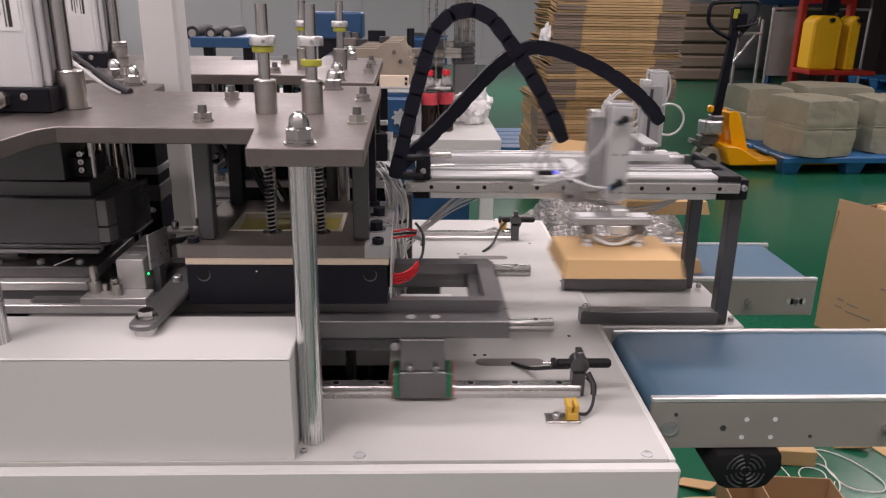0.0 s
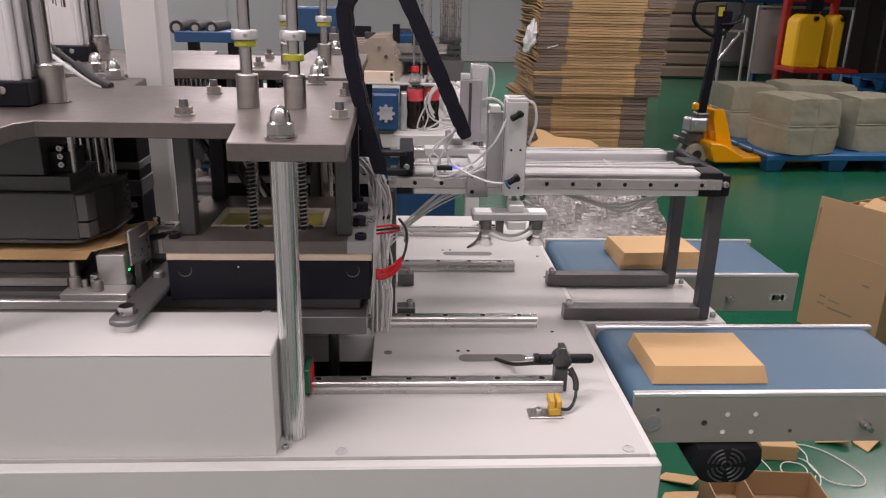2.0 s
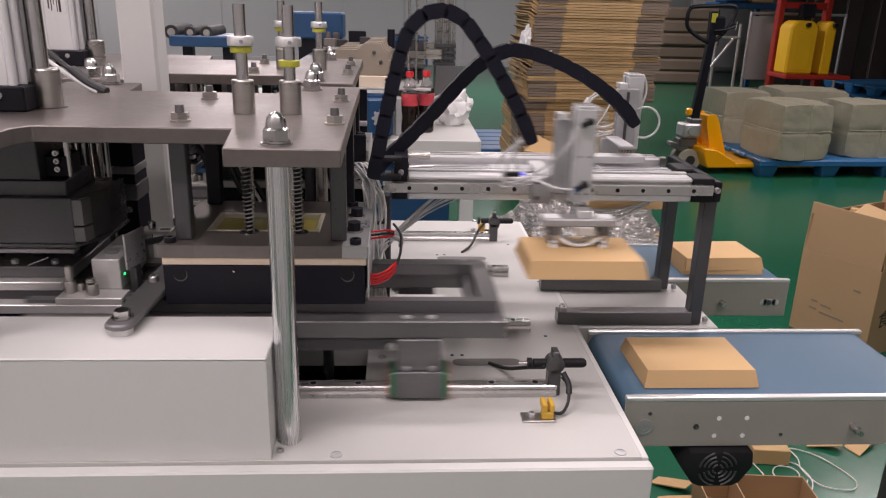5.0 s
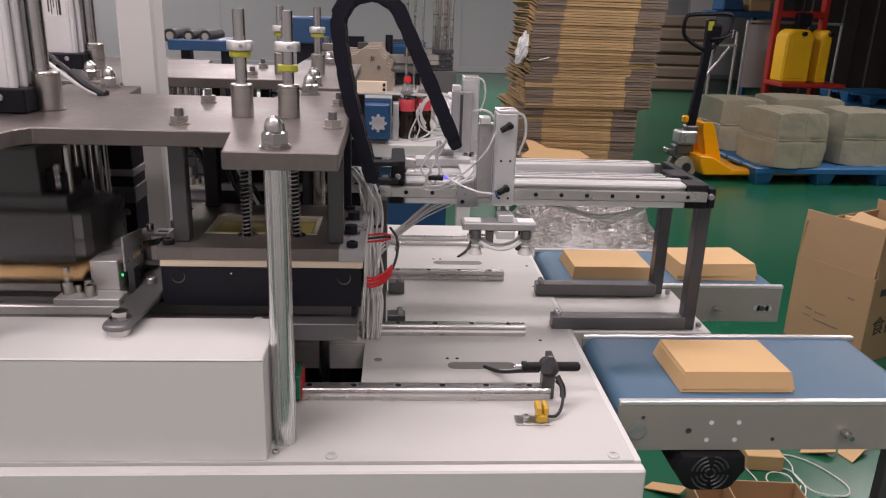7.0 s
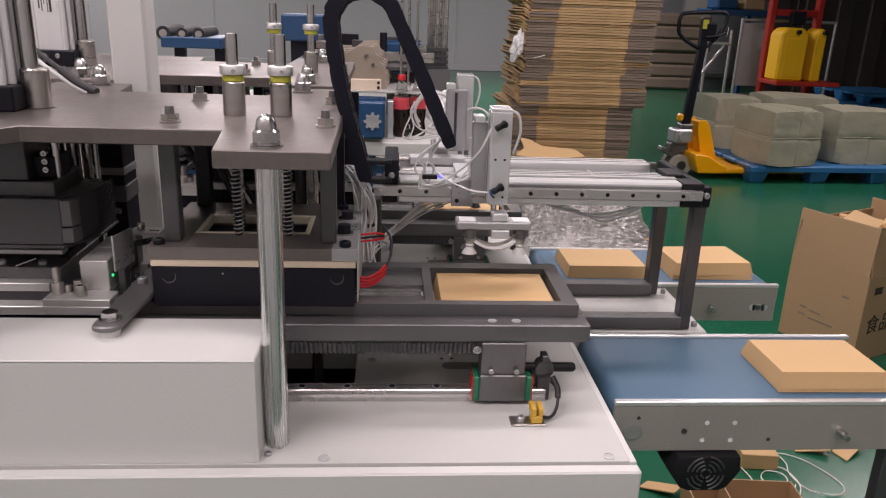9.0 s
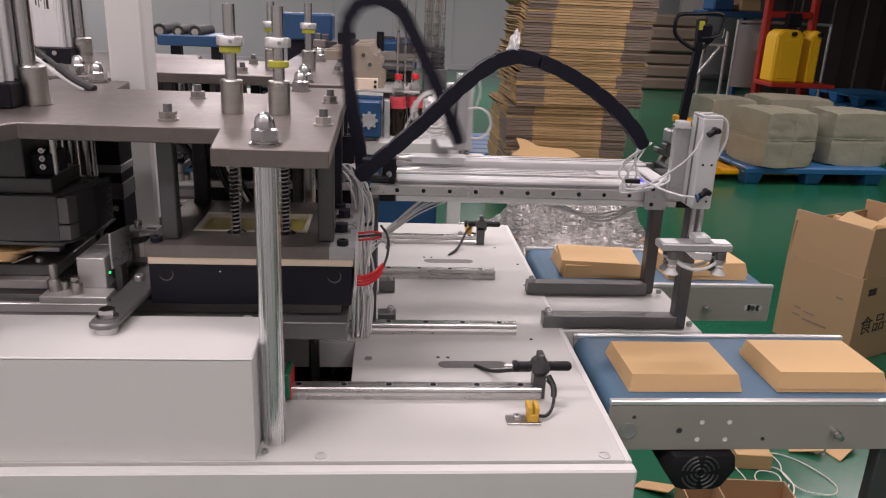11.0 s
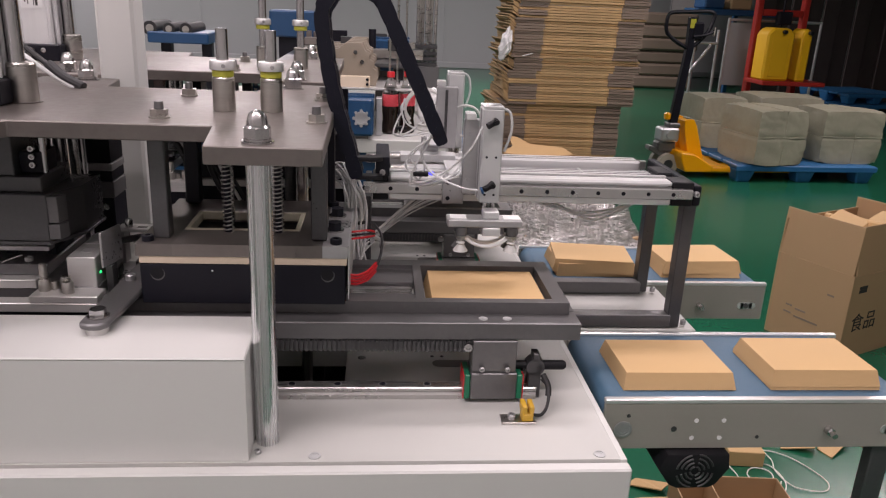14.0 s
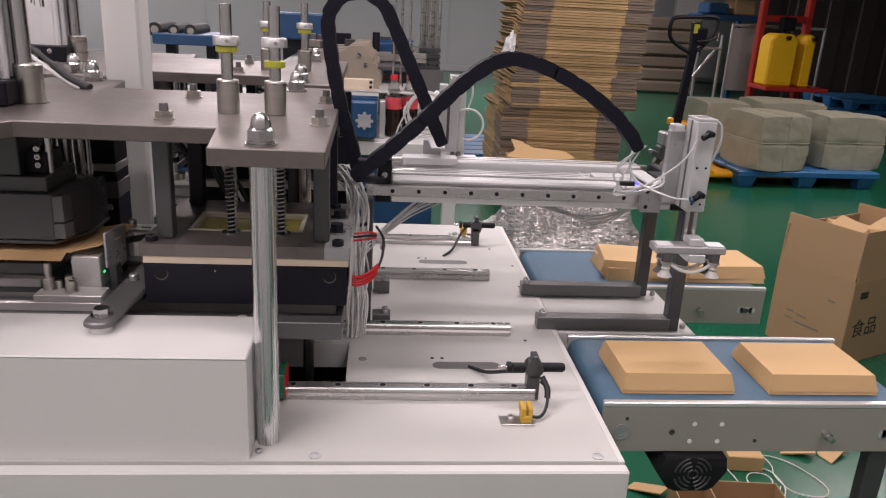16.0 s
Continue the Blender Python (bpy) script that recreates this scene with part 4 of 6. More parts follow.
# ---------------------------------------------------------------- conveyors
def conveyor(dy, label):
    ob = thing("belt_conveyor", label, "conveyor", "belt conveyors", at=pose(0, dy, 0))
    x0, x1 = 0.304, 0.765
    for y in (-0.017, 0.1985):
        pl = part("side_plate", B(x0, x1, y, y + 0.0055, 0.7255, 0.7965, 0.0008), CONVEYOR_METAL, ob)
        part("top_strip", B(x0, x1, y - 0.001, y + 0.0085, 0.7967, 0.8035, 0.001), ALUMINIUM, pl)
    y = -0.017
    for x, z, r in ((0.437, 0.770, 0.0034), (0.4765, 0.770, 0.0034), (0.4335, 0.7425, 0.0034), (0.474, 0.7425, 0.0034), (0.529, 0.7435, 0.0028), (0.406, 0.757, 0.0042), (0.339, 0.778, 0.0028)):
        bm = turned(bmesh.new(), [(r, 0), (r, 0.0005), (r * 0.55, 0.0005), (r * 0.5, 0.0002)], seg=12)
        o = part("rivet", bm, LABEL_WHITE if r == 0.0034 else DARK_STEEL, ob)
        o.matrix_basis = pose(x, y - 0.0002, z, 90, 0, 0)
    bm = turned(bmesh.new(), [(0.0125, 0), (0.0125, 0.0012), (0.0095, 0.0014), (0.0095, 0.0006), (0.006, 0.0008), (0.006, 0.0002)], seg=24)
    o = part("roller_bearing", bm, MACHINED, ob)
    o.matrix_basis = pose(0.333, y - 0.0002, 0.757, 90, 0, 0)
    bm = R((0.632, y - 0.0002, 0.755), (0.632, y - 0.010, 0.755), 0.0065, seg=6)
    rod(bm, (0.632, y - 0.010, 0.755), (0.632, y - 0.02, 0.755), 0.004, seg=12)
    part("tension_bolt", bm, STEEL, ob)
    bm = B(0.718, 0.742, y - 0.0008, y - 0.0002, 0.748, 0.762)
    rod(bm, (0.718, y - 0.0002, 0.755), (0.718, y - 0.0008, 0.755), 0.007)
    rod(bm, (0.742, y - 0.0002, 0.755), (0.742, y - 0.0008, 0.755), 0.007)
    part("axle_slot", bm, ALUMINIUM, ob)
    part("axle", R((0.728, y - 0.003, 0.755), (0.728, y - 0.001, 0.755), 0.0055, seg=16), DARK_STEEL, ob)
    # the belt's outline round its two rollers, drawn across
    loop = [(x0 + 0.022 + 0.021 * math.cos(a), 0.7785 + 0.021 * math.sin(a)) for a in np.linspace(math.pi / 2, 1.5 * math.pi, 14)]
    loop += [(x1 - 0.022 + 0.021 * math.cos(a), 0.7785 + 0.021 * math.sin(a)) for a in np.linspace(-math.pi / 2, math.pi / 2, 14)]
    bm = bmesh.new()
    near = [bm.verts.new((x, -0.0112, z)) for x, z in loop]
    back = [bm.verts.new((x, 0.198, z)) for x, z in loop]
    for i in range(len(loop)):
        bm.faces.new((near[i], near[(i + 1) % len(loop)], back[(i + 1) % len(loop)], back[i]))
    bm.faces.new(near[::-1])
    bm.faces.new(back)
    part("belt", bm, BELT, ob, "blue belt round two rollers")
    for x in ((0.728,) if dy < 0.2 else (0.335,)):
        for yy in ((0.0,) if dy < 0.2 else (0.0, 0.186)):
            part("leg", B(x - 0.015, x + 0.015, yy - 0.011, yy + 0.011, 0.0, 0.7253, 0.002), DARK_STEEL, ob)
    return ob


def conveyor_motor():
    ob = thing("conveyor_motor", "black motor housing with round slotted fan grille", "motor")
    out = [(0.398, 0.7235), (0.488, 0.7235), (0.491, 0.700), (0.474, 0.673), (0.463, 0.668), (0.417, 0.668), (0.406, 0.673), (0.387, 0.700)]
    bm = bmesh.new()
    a = [bm.verts.new((x, -0.03, z)) for x, z in out]
    b = [bm.verts.new((x, 0.10, z)) for x, z in out]
    n = len(out)
    for i in range(n):
        bm.faces.new((a[i], a[(i + 1) % n], b[(i + 1) % n], b[i]))
    bm.faces.new(a[::-1])
    bm.faces.new(b)
    bmesh.ops.bevel(bm, geom=list(bm.edges), offset=0.003, segments=2, profile=0.5, affect="EDGES")
    part("housing", bm, BLACK_PLASTIC, ob)
    for r in (0.007, 0.0135, 0.020, 0.0265):
        for k in range(4):
            a0 = k * math.pi / 2 + 0.12 + r * 6
            pts = [(0.440 + r * math.cos(a0 + u), -0.0306, 0.697 + r * math.sin(a0 + u)) for u in np.linspace(0, 1.15, 7)]
            part("grille_slot", T(pts, 0.0015, 6, 2), DARK_STEEL, ob)
    return ob


# ---------------------------------------------------------------- kraft trays
def tray():
    """An upturned folded tray: flat base on top, four sloping sides with a rim; its foot at the origin."""
    ob = thing("food_tray", "upturned brown kraft-card food tray with sloping sides", "food tray", "food trays")
    hx0, hy0, hx1, hy1, h, t = 0.0825, 0.0625, 0.0778, 0.0543, 0.0235, 0.0009
    part("base_panel", B(-hx1, hx1, -hy1, hy1, h - t, h, 0.0004), KRAFT, ob)

    def side(a, b, c, d):
        bm = bmesh.new()
        n = (Vector(b) - Vector(a)).cross(Vector(d) - Vector(a)).normalized() * t
        lo = [bm.verts.new(Vector(p) - n) for p in (a, b, c, d)]
        hi = [bm.verts.new(p) for p in (a, b, c, d)]
        bm.faces.new(hi)
        bm.faces.new(lo[::-1])
        for i in range(4):
            bm.faces.new((lo[i], lo[(i + 1) % 4], hi[(i + 1) % 4], hi[i]))
        return bm
    z = h - t * 0.6
    part("side_panel", side((-hx0, -hy0, 0), (hx0, -hy0, 0), (hx1, -hy1, z), (-hx1, -hy1, z)), KRAFT, ob)
    part("side_panel", side((hx0, hy0, 0), (-hx0, hy0, 0), (-hx1, hy1, z), (hx1, hy1, z)), KRAFT, ob)
    part("end_panel", side((hx0, -hy0, 0), (hx0, hy0, 0), (hx1, hy1, z), (hx1, -hy1, z)), KRAFT, ob)
    part("end_panel", side((-hx0, hy0, 0), (-hx0, -hy0, 0), (-hx1, -hy1, z), (-hx1, hy1, z)), KRAFT, ob)
    return ob


# ---------------------------------------------------------------- forming station beside the die
def press_head(dy):
    ob = thing("punch_unit", "dark steel forming punch under the press cylinder", "punch unit", "punch units", at=pose(0, dy, 0))
    part("punch", prism([(-0.66, 0.045), (-0.425, 0.045), (-0.420, 0.055), (-0.398, 0.10), (-0.398, 0.165), (-0.66, 0.165)], 0.997, 1.058, 0.0012), DARK_STEEL, ob)
    part("punch_lip", prism([(-0.66, 0.043), (-0.424, 0.043), (-0.396, 0.099), (-0.396, 0.166), (-0.66, 0.166)], 0.9925, 0.9968, 0.0006), DARK_STEEL, ob)
    bm = prism([(-0.4248, 0.0440), (-0.411, 0.0440), (-0.406, 0.062), (-0.419, 0.054)], 1.000, 1.0195, 0.0006)
    part("corner_insert", bm, CARRIAGE_STEEL, ob)
    part("corner_insert", prism([(-0.4235, 0.0440), (-0.411, 0.0440), (-0.406, 0.062), (-0.418, 0.054)], 1.022, 1.056, 0.0006), CARRIAGE_STEEL, ob)
    part("upper_block", B(-0.66, -0.432, 0.055, 0.15, 1.0582, 1.078, 0.0012), DARK_STEEL, ob)
    part("ram_block", B(-0.66, -0.464, 0.058, 0.147, 1.0782, 1.1395, 0.0012), DARK_STEEL, ob)
    part("link_block", B(-0.4635, -0.436, 0.075, 0.12, 1.0783, 1.106, 0.001), BLACK_STEEL, ob)
    for z in (1.090, 1.1005, 1.111):
        socket_screw("stem_screw", -0.446, 0.0745, z, 0.0042, 0.006, ob, "y", STEEL)
    part("punch_pin", R((-0.437, 0.082, 1.0783), (-0.437, 0.082, 1.137), 0.0048, seg=14), STEEL, ob)
    return ob


def forming_station(dy):
    ob = thing("forming_station", "steel blank guides, clamp blocks and slide bars", "forming station", "forming stations", at=pose(0, dy, 0))
    part("slide_bar", B(-0.75, -0.362, 0.012, 0.034, 0.9128, 0.925, 0.001), SLIDE_STEEL, ob)
    part("slide_bed", B(-0.75, -0.362, 0.0345, 0.20, 0.9128, 0.917, 0.001), MACHINED, ob)
    # Base coloured black, so that the space under the slide bar reads as shaded.
    part("slide_base", B(-0.75, -0.315, 0.018, 0.20, 0.8857, 0.9125, 0.001), BLACK_STEEL, ob)
    # Black block standing in for the shade of the open gap before the cover.
    part("front_gap", B(-0.75, -0.315, -0.012, 0.19, 0.87, 0.8855, 0.001), BLACK_STEEL, ob)
    part("front_strip", B(-0.75, -0.350, -0.016, -0.0125, 0.868, 0.8835, 0.0006), SLIDE_STEEL, ob)
    part("blank_table", B(-0.75, -0.440, 0.062, 0.20, 0.9440, 0.9595, 0.0012), CARRIAGE_STEEL, ob)
    part("table_print", B(-0.70, -0.52, 0.085, 0.120, 0.9597, 0.9600), PLATE_STEEL, ob)
    part("blank_guide", B(-0.75, -0.449, 0.045, 0.066, 0.9320, 0.9437, 0.001), SLIDE_STEEL, ob, "bright ground guide bar")
    part("guide_riser", B(-0.75, -0.449, 0.047, 0.064, 0.9173, 0.9318, 0.001), CARRIAGE_STEEL, ob)
    part("blank_shelf", B(-0.75, -0.452, 0.105, 0.20, 0.978, 0.985, 0.001), SLIDE_STEEL, ob, "bright steel support strip")
    part("shelf_edge", B(-0.75, -0.445, 0.085, 0.104, 0.9700, 0.9768, 0.001), MACHINED, ob)
    for x in (-0.555, -0.500, -0.448):
        part("stay", B(x - 0.008, x + 0.006, 0.10, 0.16, 0.9602, 0.9698, 0.0008), BLACK_STEEL, ob)
        socket_screw("stay_screw", x - 0.020, 0.075, 0.9598, 0.0052, 0.006, ob)
    part("cross_pin", R((-0.498, 0.064, 0.9605), (-0.478, 0.078, 0.9665), 0.0011, seg=8), STEEL, ob)
    part("foot_plate", B(-0.446, -0.362, 0.012, 0.0445, 0.9252, 0.9345, 0.0008), SLIDE_STEEL, ob)
    for x, y, h, r in ((-0.434, 0.034, 0.036, 0.0048), (-0.434, 0.034, 0.016, 0.0074), (-0.402, 0.026, 0.015, 0.0070), (-0.409, 0.038, 0.018, 0.0066), (-0.424, 0.040, 0.010, 0.0050)):
        socket_screw("plate_screw", x, y, 0.9347, r, h, ob, "z", BRUSHED)
    part("clamp_block", B(-0.409, -0.373, 0.046, 0.150, 0.9346, 0.9755, 0.001), SLIDE_STEEL, ob, "bright milled aluminium clamp block")
    part("clamp_foot", B(-0.409, -0.373, 0.0455, 0.150, 0.9173, 0.9344, 0.001), MACHINED, ob)
    part("clamp_cap", B(-0.405, -0.374, 0.100, 0.150, 0.9757, 0.9775, 0.0004), ALUMINIUM, ob)
    part("clamp_slot", B(-0.398, -0.384, 0.066, 0.082, 0.9757, 0.9761), ALUMINIUM, ob)
    part("fin", prism([(-0.3665, 0.048), (-0.3635, 0.048), (-0.3525, 0.092), (-0.3555, 0.092)], 0.960, 1.008, 0.0006), MACHINED, ob)
    part("fin_post", B(-0.3660, -0.3570, 0.060, 0.078, 0.9172, 0.9598, 0.0006), DARK_STEEL, ob)
    part("lever_arm", prism([(-0.345, -0.094), (-0.335, -0.099), (-0.322, -0.098), (-0.314, -0.090), (-0.3065, 0.0), (-0.3065, 0.18), (-0.340, 0.18), (-0.347, -0.086)], 0.938, 0.946, 0.002), CARRIAGE_STEEL, ob, "dark steel lever arm with a rounded end")
    part("lever_roller", R((-0.330, -0.082, 0.9302), (-0.330, -0.082, 0.9378), 0.0130, seg=24), SLIDE_STEEL, ob)
    bm = bmesh.new()
    turned(bm, [(0.0125, 0.9462), (0.0125, 0.948), (0.0095, 0.9482)], (-0.330, -0.075, 0), 20)
    hexagon(bm, -0.330, -0.075, 0.9483, 0.956, 0.0095)
    part("lever_nut", bm, STEEL, ob)
    for x, y, z in ((-0.330, 0.045, 0.9462), (-0.322, 0.09, 0.9462), (-0.315, 0.115, 0.9462)):
        socket_screw("lever_screw", x, y, z, 0.0065, 0.008, ob)
    part("slotted_bracket", B(-0.392, -0.342, 0.185, 0.215, 0.9670, 0.9715, 0.0006), SLIDE_STEEL, ob, "bright bracket plate with a slot")
    part("bracket_slot", B(-0.364, -0.350, 0.194, 0.200, 0.9717, 0.9720), BLACK_STEEL, ob)
    part("bracket_leg", B(-0.390, -0.382, 0.190, 0.212, 0.9172, 0.9668, 0.0006), MACHINED, ob)
    socket_screw("bracket_screw", -0.376, 0.197, 0.9717, 0.0055, 0.012, ob, "z", STEEL)
    part("lever_block", B(-0.345, -0.306, 0.13, 0.17, 0.9465, 0.966, 0.001), ALU_CAST, ob)
    pts = [(-0.364 + a * 0.00036, 0.12 + 0.0042 * math.cos(a * 0.9), 0.975 + 0.0042 * math.sin(a * 0.9) + a * 0.00008) for a in range(120)]
    part("return_spring", T(pts, 0.0011, 5, 1), DARK_STEEL, ob)
    part("indicator", B(-0.3682, -0.3664, 0.0442, 0.0475, 0.955, 0.9575), GREEN_GLOW, ob, "small lit green sensor light")
    # guide columns and blocks behind the punch
    for x, r, z0 in ((-0.578, 0.0105, 0.996), (-0.526, 0.0125, 0.983), (-0.505, 0.0080, 0.985), (-0.486, 0.0105, 0.986), (-0.464, 0.0105, 0.986)):
        part("guide_column", R((x, 0.25, z0), (x, 0.25, ZP - 0.0197), r, seg=20), STEEL, ob, "polished guide column")
    part("column_foot", B(-0.60, -0.452, 0.225, 0.275, 0.974, 0.9828, 0.001), SLIDE_STEEL, ob)
    part("foot_riser", B(-0.60, -0.46, 0.235, 0.27, 0.9172, 0.9738), BLACK_STEEL, ob)
    part("valve_block", B(-0.4515, -0.4165, 0.262, 0.32, 1.052, 1.138, 0.001), BLACK_STEEL, ob)
    part("valve_rail", B(-0.4515, -0.4150, 0.262, 0.32, 1.040, 1.0515, 0.001), MACHINED, ob)
    part("valve_block", B(-0.4515, -0.4165, 0.262, 0.32, 1.0235, 1.0395, 0.001), BLACK_STEEL, ob)
    part("valve_rail", B(-0.4515, -0.4150, 0.262, 0.32, 0.998, 1.0230, 0.001), CARRIAGE_STEEL, ob)
    part("valve_block", B(-0.4515, -0.4165, 0.262, 0.32, 0.9172, 0.9975, 0.001), BLACK_STEEL, ob)
    socket_screw("valve_screw", -0.428, 0.2615, 0.985, 0.0055, 0.005, ob, "y", STEEL)
    return ob


def card_blank():
    """Its front right corner at the origin; the end flap rises from the fold."""
    ob = thing("card_blank", "flat brown kraft-card blank with raised end flap", "card blank")
    part("sheet", B(-0.24, 0.0, 0.0, 0.12, 0.0, 0.0012), KRAFT, ob)
    bm = prism([(0, 0.006), (0.030, 0.008), (0.052, 0.030), (0.054, 0.09), (0.030, 0.112), (0, 0.114)], 0, 0.0012)
    part("flap", bm, KRAFT, ob).matrix_basis = pose(0.0005, 0, 0.0, 0, -13, 0)
    part("front_flap", B(-0.235, -0.006, -0.020, -0.0004, 0.0, 0.0012), KRAFT, ob).matrix_basis = pose(0, 0, 0, 14, 0, 0)
    return ob


def white_post():
    ob = thing("machine_post", "square white painted steel machine post", "post")
    part("post", B(-0.485, -0.4225, 0.45, 0.512, 0.8062, 2.6, 0.005), WHITE_PAINT, ob)
    part("post_base", B(-0.51, -0.41, 0.435, 0.53, 0.8003, 0.806, 0.001), WHITE_PAINT, ob)
    return ob


def wire_bundle():
    ob = thing("wire_bundle", "bundle of white and red heater wires with ties", "wires")
    rnd = random.Random(4)

    def j(a):
        return rnd.uniform(-a, a)
    for k in range(24):
        x, y = -0.0545 + 0.0034 * (k % 8), 0.186 + 0.010 * (k // 8) + j(0.003)
        part("wire", T([(-0.09 + j(.012), 0.27, 1.045 + j(.016)), (-0.065 + j(.010), 0.23, 1.055 + j(.016)), (x + j(.006), y, 1.02 + j(.012)), (x + j(.006), y, 0.97 + j(.01)), (x + j(.007), y, 0.91), (x + j(.006), y, 0.86), (x + j(.003), y, 0.802)], 0.0016), (WHITE_WIRE, WHITE_WIRE, CLEAR_TUBE)[k % 3], ob)
    for k in range(9):
        part("wire", T([(-0.034 + j(.004), 0.225, 0.93 + j(.01)), (-0.004 + 0.003 * k, 0.25 + j(.006), 0.952 + 0.004 * k + j(.003)), (0.045 + 0.004 * k, 0.275 + j(.01), 0.980 + 0.006 * k + j(.003)), (0.115, 0.29 + j(.01), 1.010 + 0.002 * k)], 0.0012), CLEAR_TUBE if k % 2 else WHITE_WIRE, ob)
    for k in range(4):
        z = 0.953 - 0.0042 * k
        part("wire", T([(-0.0450, 0.055, z), (-0.036, 0.062, z - 0.003), (-0.022, 0.075, z - 0.001), (-0.010 + j(.002), 0.092, z + 0.005)], 0.0018), RED_WIRE, ob, "red silicone wire")
    part("wire", T([(-0.010, 0.092, 0.953), (-0.004, 0.11, 0.968), (-0.004, 0.135, 0.985), (-0.014, 0.165, 0.992)], 0.0020), CABLE, ob)
    for k in range(3):
        part("wire", T([(-0.0448, 0.09, 1.003 - 0.005 * k), (-0.036, 0.10, 1.001 - 0.005 * k), (-0.024, 0.118, 0.997 - 0.005 * k), (-0.014, 0.135, 0.990 - 0.003 * k)], 0.0016), RED_WIRE if k != 1 else CABLE, ob)
    part("wire_lug", T([(-0.030, 0.12, 0.992), (-0.018, 0.14, 0.982), (-0.004, 0.16, 0.968), (-0.004, 0.175, 0.955)], 0.0035), ALU_CAST, ob)
    for z in (0.985, 0.90):
        part("cable_tie", turned(bmesh.new(), [(0.0165, 0), (0.0168, 0.0008), (0.0168, 0.0022), (0.0165, 0.003)], (-0.0425, 0.200, z), 16), CABLE, ob)
    return ob


# ---------------------------------------------------------------- things behind the machine
def carton():
    ob = thing("open_carton", "large brown corrugated carton with flaps standing up", "carton")
    # corner nearest the conveyors at its own origin; walls run back along +x' and +y'
    w, d, h, t, f = 0.50, 0.345, 0.362, 0.006, 0.196
    part("wall", B(0, w, 0, t, 0, h, 0.001), KRAFT_DARK, ob)
    part("wall", B(0, t, t, d, 0, h, 0.001), KRAFT_DARK, ob)
    part("wall", B(w - t, w, t, d, 0, h, 0.001), KRAFT_DARK, ob)
    part("wall", B(t, w - t, d - t, d, 0, h, 0.001), KRAFT_DARK, ob)
    part("bottom", B(t, w - t, t, d - t, 0.001, 0.008), KRAFT_DARK, ob)
    part("filling", B(t, w - t, t, d - t, 0.0085, h - 0.02, 0.01), KRAFT, ob, "loose card trays inside")
    for m, a in ((pose(0, 0.001, h, -4, 0, 0), (0.012, w, 0, 0.005)), (pose(0.001, 0, h, 0, 3, 0), (0, 0.005, 0.006, d)), (pose(0, d - 0.001, h, 3, 0, 0), (0, w, -0.005, 0)), (pose(w - 0.001, 0, h, 0, -3, 0), (-0.005, 0, 0, d))):
        o = part("flap", B(*a, 0.0005, f if a[1] < 0.1 or a[2] == 0 else f - 0.045, 0.001), KRAFT_DARK, ob)
        o.matrix_basis = m
    # trays heaped up inside
    for m, a, b in ((pose(0.05, 0.06, h + 0.15, 14, -8, 15), 0.17, 0.13), (pose(0.16, 0.03, h + 0.195, -10, 6, -20), 0.18, 0.13), (pose(0.22, 0.14, h + 0.17, 5, 12, 40), 0.17, 0.13), (pose(0.03, 0.18, h + 0.13, 4, 0, 5), 0.17, 0.13), (pose(0.30, 0.04, h + 0.16, 0, -5, 12), 0.17, 0.13)):
        o = part("tray_inside", B(0, a, 0, b, -0.03, 0, 0.008), KRAFT, ob)
        o.matrix_basis = m
    part("heap_core", B(0.02, 0.44, 0.02, 0.32, h - 0.0195, h + 0.125, 0.02), KRAFT, ob)
    add_text(ob, "\u98df\u54c1", 0.085, pose(0.040, -0.0012, 0.125, 90, 0, 0), INK)
    for x, z, w in ((0.05, 0.30, 0.05), (0.05, 0.285, 0.05)):
        part("print_bar", B(x, x + w, -0.0012, -0.0004, z, z + 0.014), INK, ob)
    for y, z, w in ((0.235, 0.150, 0.03), (0.17, 0.143, 0.05), (0.235, 0.118, 0.035), (0.11, 0.11, 0.11), (0.065, 0.252, 0.03)):
        part("print_bar", B(-0.0012, -0.0004, y, y + w, z, z + 0.008), GREY_CARD, ob)
    return ob


def add_text(parent, body, size, m, material):
    cu = bpy.data.curves.new("print", "FONT")
    cu.body, cu.size, cu.extrude = body, size, 0.0004
    cu.materials.append(material)
    ob = new("print", cu)
    ob.parent = parent
    ob.matrix_basis = m
    return ob


def pallet(name, x, y, rz, lx, ly, label):
    ob = thing(name, label, "pallet", at=pose(x, y, 0, 0, 0, rz))
    n = 5
    for i in range(n):
        y0 = i * ly / n
        part("deck_board", B(0, lx, y0 + 0.01, y0 + ly / n - 0.01, 0.115, 0.145, 0.006), BLUE_PLASTIC, ob)
    for i in range(3):
        for j in range(3):
            cx, cy = (0.09, lx / 2, lx - 0.09)[i], (0.09, ly / 2, ly - 0.09)[j]
            bm = B(cx - 0.085, cx + 0.085, cy - 0.085, cy + 0.085, 0.001, 0.1145, 0.012)
            for v in bm.verts:
                if v.co.z < 0.05:
                    v.co.x, v.co.y = cx + (v.co.x - cx) * 0.72, cy + (v.co.y - cy) * 0.72
            part("foot", bm, BLUE_PLASTIC, ob)
    part("rim", B(-0.004, lx + 0.004, -0.004, 0.009, 0.095, 0.14, 0.004), BLUE_PLASTIC, ob)
    return ob


